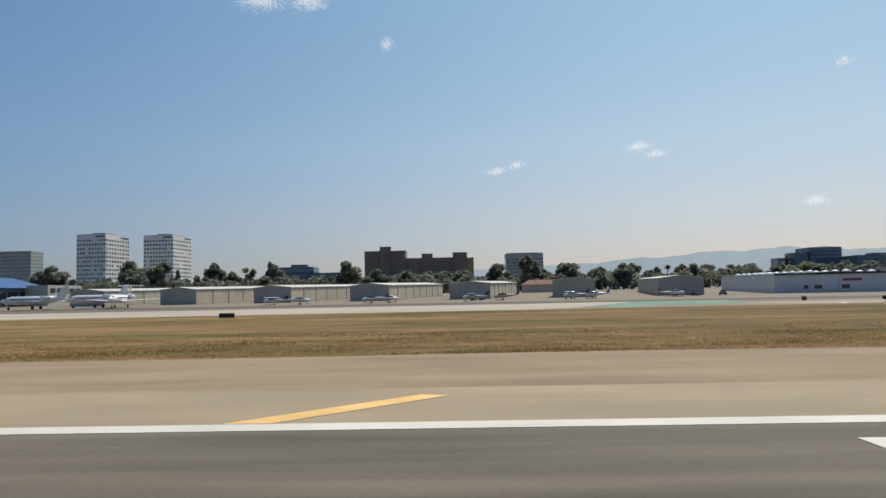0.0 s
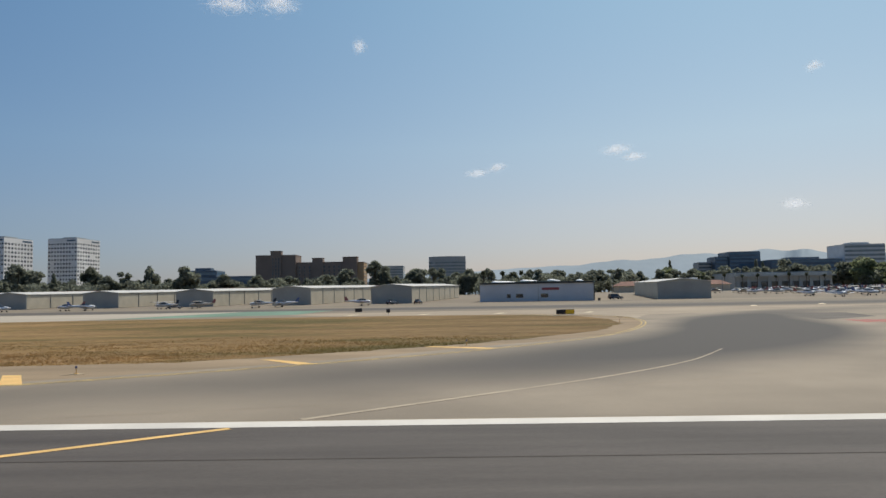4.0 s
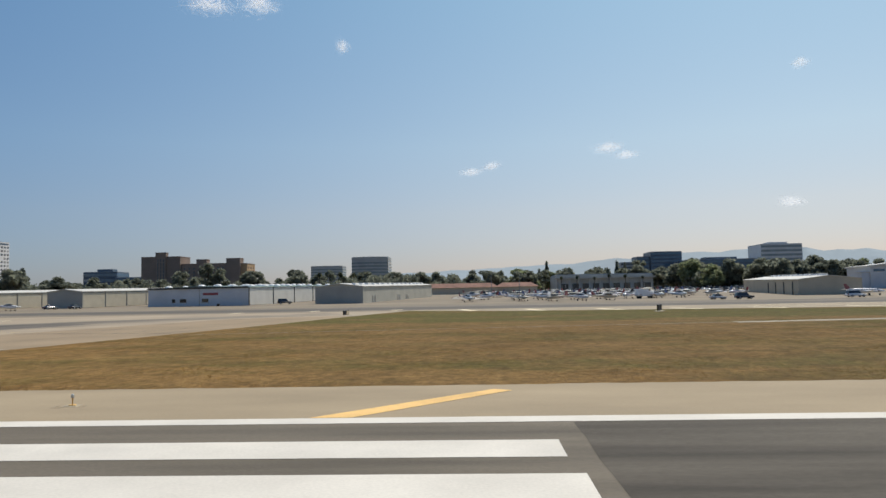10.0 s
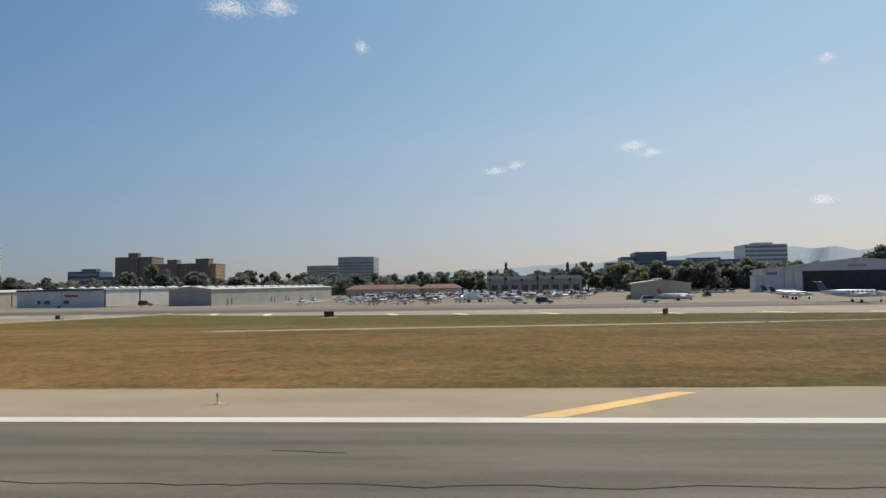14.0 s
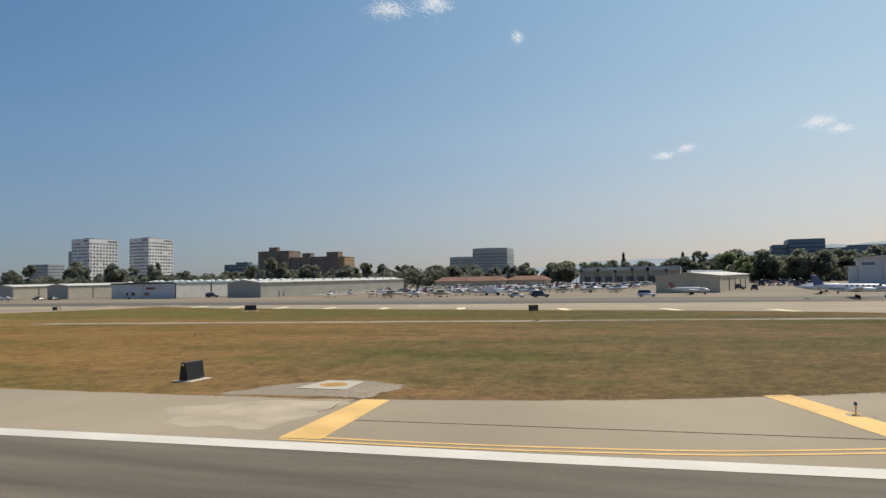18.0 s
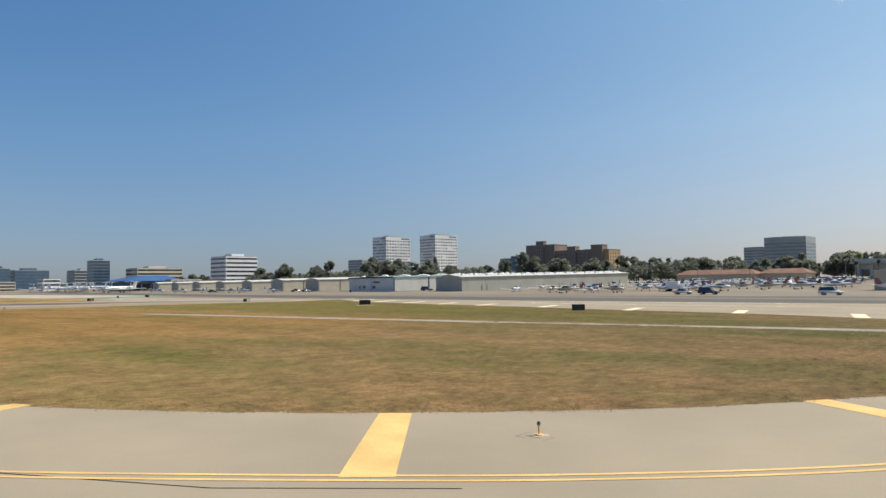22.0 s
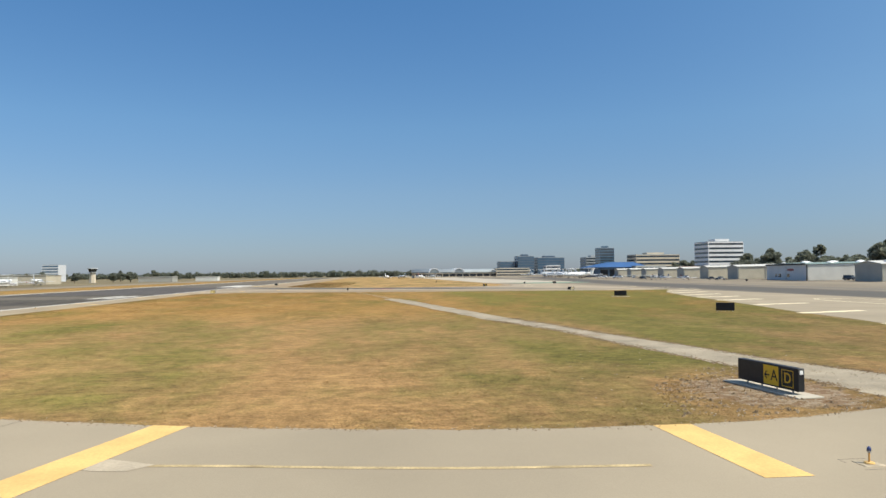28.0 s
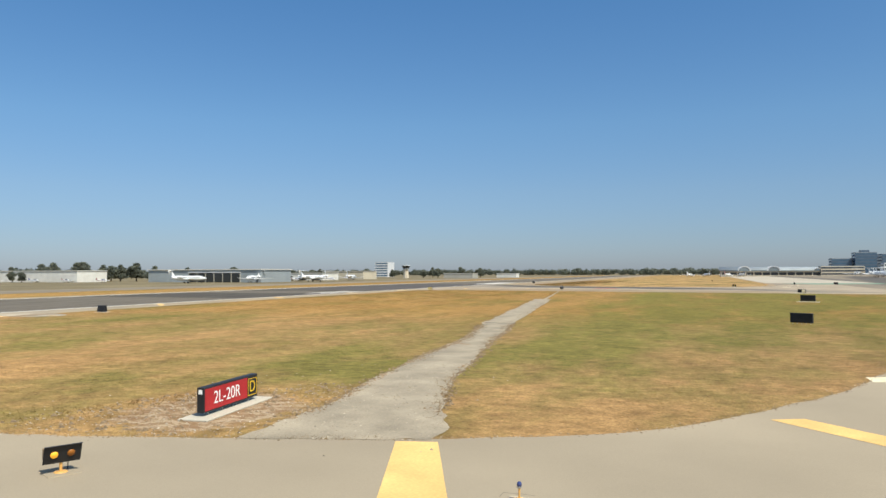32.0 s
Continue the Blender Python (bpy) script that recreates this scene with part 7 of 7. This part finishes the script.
# trees that stand out, from the terminal end to the large hangar
for row in (("b", -272, 560, 31, 1.0), ("b", -236, 520, 24, 1.1), ("c", -218, 520, 20, 1.3), ("h", -204, 520, 17, 1), ("b", -193, 525, 26, 0.75), ("b", -178, 520, 19, 0.9), ("e", -164, 520, 21, 1), ("c", -156, 540, 25, 1.5), ("b", -148, 522, 24, 0.8), ("b", -75, 402, 19.5, 1.0), ("h", -62, 430, 15.5, 1.6), ("h", -45, 440, 15, 1.5), ("b", 9, 440, 17.5, 0.9), ("e", 27, 440, 22, 1.0), ("b", 33, 446, 19, 1.0), ("b", 52, 445, 17, 1.3), ("e", 76, 470, 15, 1.2), ("h", 72, 440, 12, 1.5), ("b", 85, 440, 16, 1.2), ("e", 98, 470, 17, 1), ("p", 101, 490, 17, 1), ("p", 112, 470, 15, 1), ("p", 94, 455, 16, 1), ("e", 60, 520, 20, 1), ("e", 66, 515, 19, 1), ("e", 122, 450, 15, 1), ("b", 127, 440, 15, 1), ("b", 140, 460, 15, 1.1), ("b", 160, 440, 14, 1.1), ("b", 168, 460, 14.5, 1),
            ("b", 203, 450, 13.5, 1.3), ("b", 228, 470, 14, 1.2), ("c", 251, 600, 24, 1.0), ("c", 244, 590, 18, 1.2), ("e", 232, 560, 17, 1), ("b", 273, 480, 15, 1.2), ("e", 288, 480, 15, 1), ("b", 299, 480, 17, 1.1), ("b", 328, 455, 19.5, 1.25), ("l", 327, 432, 12.5, 1.2), ("b", 341, 450, 14, 1.3), ("h", 345, 440, 11, 1.6), ("l", 361, 440, 16, 1.0), ("b", 380, 460, 18.5, 1.2), ("l", 392, 440, 13, 1.3), ("b", 396, 445, 19.5, 1.1), ("b", 405, 442, 16, 1.2), ("b", 420, 450, 17, 1.2), ("b", 440, 455, 17, 1.1), ("b", 470, 440, 25, 0.9), ("b", 490, 450, 20, 1.1), ("c", 297, 540, 21, 1), ("c", 304, 545, 20, 1), ("e", 310, 520, 21, 1.1),
            ("b", -272, 440, 19, 1.1), ("b", -262, 436, 22, 1), ("h", -285, 436, 14, 1.4), ("e", -216, 440, 19, 1.1), ("b", -208, 436, 18, 1.1), ("e", -195, 440, 22.5, 1.1), ("b", -313, 440, 19, 1), ("h", -330, 440, 13, 1.5), ("h", -355, 445, 13, 1.6), ("b", -372, 450, 15, 1.2), ("h", -400, 430, 12, 1.5), ("b", -430, 440, 14, 1.2), ("b", -452, 440, 15, 1.1), ("b", -480, 440, 13, 1.2)):
    plant(*row)
for i in range(20):
    plant(rtree.choice("bblbl"), 318 + i * 5.6 + rtree.uniform(-2, 2), rtree.uniform(418, 462), rtree.uniform(12.5, 18), rtree.uniform(1.15, 1.45))
# palms before the service building and the hotel
for x, y, h in ((226, 424, 9), (234, 427, 10.5), (243, 424, 9.5), (252, 426, 10), (262, 424, 9), (271, 427, 10.5), (280, 425, 10), (290, 424, 9), (299, 427, 10), (217, 424, 9.5), (118, 465, 16), (108, 500, 17)):
    plant("p", x, y, h, 1.0)
# the belt of lower trees between the hangars and the town
for i in range(250):
    x = -430 + i * 4.15 + rtree.uniform(-4, 4)
    y = rtree.uniform(455, 590)
    base = 13.6 if x < 190 else 14.5
    k = rtree.choice("bbbhhhele") if x > 180 else rtree.choice("bbhhhhe")
    plant(k, x, y, base * rtree.uniform(0.75, 1.1) * (y / 470), rtree.uniform(1.0, 1.4))
# low dense shrubs along the back of the hangars
rh = random.Random(21)
hedge = []
for i in range(150):
    x = -345 + i * 5.2 + rh.uniform(-2, 2)
    if not 186 < x < 316:
        y, h = rh.uniform(424, 448), rh.uniform(3.6, 6.0)
        hedge += [(x, y, rise(y) + h * 0.9, h * 0.9, h), (x + rh.uniform(-3, 3), y + 3, rise(y) + h * 1.5, h * 0.6, h * 0.6)]
tagged(new("shrub_belt", leaf_mesh("shrub_belt", hedge, 12, 0.8, M_LEAF, 22)), "dense dark shrubs behind the hangar rows", "shrubs", "", "stuff")
# trees on the other side of the runway
for x, y, h in ((-40, -374, 11), (-45, -350, 13), (-42, -335, 14), (-50, -318, 13), (-40, -305, 14), (-44, -291, 12), (-38, -278, 11), (-36, -268, 12), (-40, -258, 13), (-44, -246, 11), (20, -300, 7), (30, -280, 6.5), (-60, -232, 10), (-70, -200, 10), (-300, -293, 9), (-300, -262, 10), (-310, -227, 9), (-300, -209, 10), (-320, -190, 9), (-330, -160, 9), (-340, -148, 10), (-420, -150, 12), (-430, -130, 11), (-410, -180, 12)):
    plant(rtree.choice("bbh"), x, y, h, rtree.uniform(1.0, 1.3))

# far woods round the horizon: one mass of leaf sprays on low hummocks
rw = random.Random(5)
lumps = []
for i in range(420):
    f = i / 419
    x, y = -1420 + 260 * f * f, -1500 + 2200 * f
    lumps.append((x + rw.uniform(-30, 30), y + rw.uniform(-5, 5), rw.uniform(4, 8), rw.uniform(5, 10), rw.uniform(4, 8.5)))
for i in range(110):
    lumps.append((-900 + i * 8 + rw.uniform(-6, 6), rw.uniform(-640, -560), rw.uniform(3, 6), rw.uniform(5, 8), rw.uniform(4, 7)))
for i in range(120):
    lumps.append((560 + i * 6 + rw.uniform(-6, 6), rw.uniform(560, 640), rise(600) + rw.uniform(4, 8), rw.uniform(5, 8), rw.uniform(5, 9)))
woods = new("far_woods", leaf_mesh("far_woods", lumps, 4.2, 1.9, M_LEAF, 8))
tagged(woods, "distant dark tree line along the horizon", "woods", "", "stuff")


# ---- the far side of the runway ----
def glazed_hangar():
    h = empty("hangar", pose(-15, -171, 0), "long grey steel hangar with a dark glazed middle", "hangar", "hangars beyond the runway")
    part("wall", boxes((-16, 16, -40, 40, 0, 7.2)), M_SLATE, h)
    part("roof", boxes((-16.6, 16.6, -40.6, 40.6, 7.2, 7.7)), M_ROOF_PALE, h)
    part("door_opening", boxes((16.0, 16.25, -10, 26, 0, 5.6)), M_DARKGLASS, h, "dark glazed hangar front")
    for y in (-10, -4, 2, 8, 14, 20, 26):
        part("mullion", boxes((16.0, 16.45, y - 0.2, y + 0.2, 0, 5.6)), M_HANGAR_GREY, h)
    part("lintel", boxes((16.0, 16.5, -10.4, 26.4, 5.6, 6.1)), M_HANGAR_WHITE, h)


glazed_hangar()


def low_building(x, y, lx, ly, h, wall, label, name="hangar", doors=0):
    b = empty(name, pose(x, y, 0), label, name, "hangars beyond the runway")
    part("wall", boxes((-lx / 2, lx / 2, -ly / 2, ly / 2, 0, h)), wall, b)
    part("roof", boxes((-lx / 2 - 0.4, lx / 2 + 0.4, -ly / 2 - 0.4, ly / 2 + 0.4, h, h + 0.4)), M_ROOF_PALE, b)
    for k in range(doors):
        w = ly / doors
        y0 = -ly / 2 + w * (k + 0.22)
        bm = bmesh.new()
        a, c, r = lx / 2 + 0.02, y0 + w * 0.28, w * 0.28
        pts = [(a, c - r, 0), (a, c + r, 0)] + [(a, c + r * math.cos(u * math.pi / 8), h * 0.45 + r * 0.35 * math.sin(u * math.pi / 8)) for u in range(0, 9)]
        loft(bm, [pts, [(p[0] + 0.2, p[1], p[2]) for p in pts]])
        part("door", bm, M_DARKGLASS, b, "dark arched hangar door")


low_building(-120, -174, 24, 44, 5.2, M_DOOR_PALE, "low white hangar row with arched openings", doors=4)
low_building(-200, -176, 26, 36, 6.6, M_HANGAR_TAN, "beige flat-roofed building beyond the runway", "building")
low_building(-2, -300, 24, 84, 7.0, M_DOOR_PALE, "long low white building before trees", "building")
low_building(-330, -120, 18, 30, 4.5, M_HANGAR_GREY, "low grey shed near the control tower", "building")
low_building(-420, -95, 14, 22, 4.2, M_DOOR_PALE, "small white shed near the control tower", "building")
for x, y, a in ((12, -235, 100), (14, -262, 80), (12, -290, 95), (16, -318, 85), (-70, -150, 100), (-84, -168, 80), (-90, -186, 95), (-150, -150, 90), (-160, -170, 85), (-100, -140, 80)):
    copy_thing(PROTO[rtree.choice((0, 1, 2))], pose(x, y, 0, 0, 0, a))


# ---- grass blades and stones ----
def inside(px, py, poly):
    ok = np.zeros(len(px), bool)
    for (x0, y0), (x1, y1) in zip(poly, poly[1:] + poly[:1]):
        if y0 != y1:
            hit = ((py >= y0) != (py >= y1)) & (px < (x1 - x0) * (py - y0) / (y1 - y0) + x0)
            ok ^= hit
    return ok


def tufts(name, poly, x0, x1, y0, y1, n, tall, blades, material, label, seed, keep=None, holes=()):
    r = np.random.RandomState(seed)
    px, py = r.uniform(x0, x1, n), r.uniform(y0, y1, n)
    ok = inside(px, py, poly)
    for h in holes:
        ok &= ~inside(px, py, h)
    if keep is not None:
        ok &= keep(px, py, r)
    px, py = px[ok], py[ok]
    k = len(px)
    clump = r.uniform(0.55, 1.25, k) * (0.75 + 0.45 * np.sin(px * 0.31 + 2.1 * np.sin(py * 0.23)) * np.sin(py * 0.42 + 1.7 * np.sin(px * 0.17)))
    bx = np.repeat(px, blades) + r.normal(scale=0.06, size=k * blades)
    by = np.repeat(py, blades) + r.normal(scale=0.06, size=k * blades)
    hh = tall * np.repeat(clump, blades) * r.uniform(0.5, 1.2, k * blades)
    a = r.uniform(0, 6.283, k * blades)
    w = 0.008 + 0.10 * hh
    lean = hh * r.uniform(0.3, 1.5, k * blades)
    b = r.uniform(0, 6.283, k * blades)
    z0 = np.full(k * blades, 0.008)
    v = np.empty((k * blades, 3, 3))
    v[:, 0] = np.stack([bx - np.cos(a) * w, by - np.sin(a) * w, z0], 1)
    v[:, 1] = np.stack([bx + np.cos(a) * w, by + np.sin(a) * w, z0], 1)
    v[:, 2] = np.stack([bx + np.cos(b) * lean, by + np.sin(b) * lean, z0 + hh], 1)
    me = bpy.data.meshes.new(name)
    me.vertices.add(k * blades * 3)
    me.vertices.foreach_set("co", v.reshape(-1))
    me.loops.add(k * blades * 3)
    me.loops.foreach_set("vertex_index", np.arange(k * blades * 3))
    me.polygons.add(k * blades)
    me.polygons.foreach_set("loop_start", np.arange(0, k * blades * 3, 3))
    me.update()
    me.validate()
    me.materials.append(material)
    tagged(new(name, me), label, "grass", "", "stuff")




def near_exit(px, py, r):
    d = np.hypot(px - 352, py - 70)
    e = np.hypot(px - 325, py - 20)
    return r.uniform(0, 1, len(px)) < np.clip(1.25 - np.minimum(d, e) / 48, 0.25, 1)


tufts("grass_blades", GRASS_E, 255, 340, 27, 125, 190000, 0.034, 4, M_BLADE_B, "short dry and green grass blades beside the taxiway", 3, near_exit, (PATH_W,))
tufts("grass_blades", GRASS_E, 156, 318, 27, 88, 240000, 0.032, 4, M_BLADE_B, "short dry grass blades beside the runway", 4, lambda px, py, r: r.uniform(0, 1, len(px)) < np.clip((314 - px) / 95, 0, 1) * np.clip((88 - py) / 32, 0, 1), (PATH_W,))
tufts("grass_blades", GRASS_W, -90, 101, 40, 66, 90000, 0.11, 4, M_BLADE_A, "long golden grass blades along the dirt strip", 5, lambda px, py, r: r.uniform(0, 1, len(px)) < np.clip(1.2 - (py - 41) / 22, 0.1, 1))


def fringe(poly, depth):
    """Keeps what lies close to an outline, thinning out inwards."""
    def keep(px, py, r):
        best = np.full(len(px), 1e9)
        for (x0, y0), (x1, y1) in zip(poly, poly[1:] + poly[:1]):
            dx, dy = x1 - x0, y1 - y0
            f = np.clip(((px - x0) * dx + (py - y0) * dy) / (dx * dx + dy * dy), 0, 1)
            best = np.minimum(best, np.hypot(px - x0 - f * dx, py - y0 - f * dy))
        return r.uniform(0, 1, len(px)) < np.clip(1.1 - best / depth, 0, 1)
    return keep


M_FRINGE_BLADE = translucent(M_FRINGE, 0.45)
tufts("grass_blades", GRASS_E, 262, 340, 27, 118, 200000, 0.036, 3, M_FRINGE_BLADE, "withered brown grass along the taxiway edge", 12, fringe(GRASS_E, 3.2), (PATH_W,))
tufts("grass_blades", GRASS_E, 156, 264, 27, 38, 40000, 0.05, 3, M_FRINGE_BLADE, "withered brown grass along the shoulder", 13, fringe(GRASS_E, 2.0))
tufts("grass_blades", PATH_W, 290, 338, 85, 99, 26000, 0.06, 3, M_BLADE_B, "grass creeping over the path edges", 14, fringe(PATH_W, 0.7))
# longer grass left standing along the path
for row in (PATH_W[:4], PATH_W[-4:]):
    band = [(x, y - 0.9) for x, y in row] + [(x, y + 0.3) for x, y in row[::-1]]
    tufts("grass_blades", band, 220, 300, 74, 93, 11000, 0.065, 4, M_FRINGE_BLADE, "longer dry grass along the service path", 31)
tufts("grass_blades", [(164, 69.0), (222, 76.8), (222, 78.4), (164, 70.6)], 164, 222, 68, 79, 5000, 0.05, 4, M_BLADE_B, "longer dry grass along the narrow track", 32)
# sparse tufts in the path and the bare earth
tufts("grass_blades", PATH_W, 300, 338, 86, 99, 900, 0.05, 4, M_BLADE_B, "sparse tufts in the broken path", 6)


def clumps(px, py, r):
    """Short streaky clumps with bare ground between them."""
    a = np.sin(px * 2.3 + 1.9 * np.sin(py * 0.9)) + np.sin(py * 1.25 + 2.2 * np.sin(px * 1.1)) + 0.8 * np.sin(px * 5.1 + py * 1.7)
    return a + r.normal(scale=0.35, size=len(px)) > 0.2


tufts("grass_blades", EARTH, 327, 340, 82, 94, 5000, 0.05, 3, M_BLADE_A, "dry pale tufts on bare earth", 7)
tufts("grass_blades", PATH_W, 290, 338, 85, 100, 40000, 0.05, 3, M_FRINGE_BLADE, "withered grass over the path edges", 17, lambda px, py, r: fringe(PATH_W, 0.9)(px, py, r) & clumps(px * 0.6, py * 0.6, r))


def bits(name, px, py, z, small, large, material, label, seed):
    """Many low angular lumps, joined: loose stones or clods."""
    r = np.random.RandomState(seed)
    vs, fs = [], []
    for x, y in zip(px, py):
        k = r.uniform(small, large)
        i = len(vs)
        q = r.uniform(0.6, 1.4, 5) * k
        vs += [(x + q[0], y, z), (x, y + q[1], z), (x - q[2], y, z), (x, y - q[3], z), (x + 0.2 * k, y, z + q[4] * 0.6)]
        fs += [(i, i + 1, i + 4), (i + 1, i + 2, i + 4), (i + 2, i + 3, i + 4), (i + 3, i, i + 4)]
    me = bpy.data.meshes.new(name)
    me.from_pydata(vs, [], fs)
    me.materials.append(material)
    return tagged(new(name, me), label, "stones", "", "stuff")


def along(line, n, spread, seed):
    """Random spots scattered about a line."""
    r = np.random.RandomState(seed)
    p = np.array([tuple(q) for q in line])
    d = np.hypot(*(p[1:] - p[:-1]).T)
    f = r.uniform(0, d.sum(), n)
    c = np.concatenate([[0], np.cumsum(d)])
    x, y = np.interp(f, c, p[:, 0]), np.interp(f, c, p[:, 1])
    patch = 0.4 + 0.6 * np.abs(np.sin(x * 0.9 + 1.3 * np.sin(y * 0.7)) * np.sin(y * 1.3 + x * 0.21))
    return x + r.normal(scale=spread, size=n) * patch, y + r.normal(scale=spread, size=n) * patch


rs = np.random.RandomState(9)
sx, sy = rs.uniform(318, 338.5, 5200), rs.uniform(82.5, 99.5, 5200)
pick = rs.uniform(0, 1, 5200)
keep = (inside(sx, sy, EARTH) & (pick < 0.6)) | (inside(sx, sy, PATH_W) & (pick < 0.35)) | (pick < 0.02)
bits("stones", sx[keep], sy[keep], 0.022, 0.015, 0.05, M_STONE, "loose pale stones on the earth and path", 10)
VERGE = [q for q in BEND if q[0] > 284]
x, y = along(VERGE, 3000, 0.2, 21)
bits("clods", x, y, 0.009, 0.012, 0.045, M_CLOD, "dry brown clods and stubble along the taxiway edge", 22)
x, y = along(VERGE, 1500, 0.3, 23)
bits("stones", x, y, 0.009, 0.012, 0.035, M_STONE, "small pale stones along the taxiway edge", 24)
x, y = along(PATH_W[2:9], 900, 0.25, 25)
bits("clods", x, y, 0.021, 0.03, 0.09, M_CLOD, "dark crumbs of broken path edge", 26)
x, y = along(PATH_W[12:19], 900, 0.25, 27)
bits("clods", x, y, 0.021, 0.03, 0.09, M_CLOD, "dark crumbs of broken path edge", 28)
keep = inside(sx, sy, EARTH) & (pick > 0.75)
bits("clods", sx[keep], sy[keep], 0.012, 0.04, 0.13, M_CLOD, "reddish brown withered mats on the bare earth", 29)


# ---- small fittings ----
def inset_light(x, y):
    """A flush runway light: steel ring, shallow pale dome and two lenses."""
    s = empty("inset_light", pose(x, y, 0.0), "flush pale metal light set into the runway", "runway light", "flush runway lights")
    part("ring", tube(bmesh.new(), (0, 0, 0.002), (0, 0, 0.022), 0.24, 0.21, 18), M_STEEL, s)
    part("dome", smooth(tube(bmesh.new(), (0, 0, 0.022), (0, 0, 0.045), 0.17, 0.08, 16)), M_STEEL, s)
    for k in (-1, 1):
        part("lens", soft_box(k * 0.09 - 0.03, k * 0.09 + 0.03, -0.04, 0.04, 0.03, 0.05, 0.006), M_CLEAR_LENS, s)
    s.scale = (0.5, 0.5, 1)


for x, y in INSET:
    inset_light(x, y)
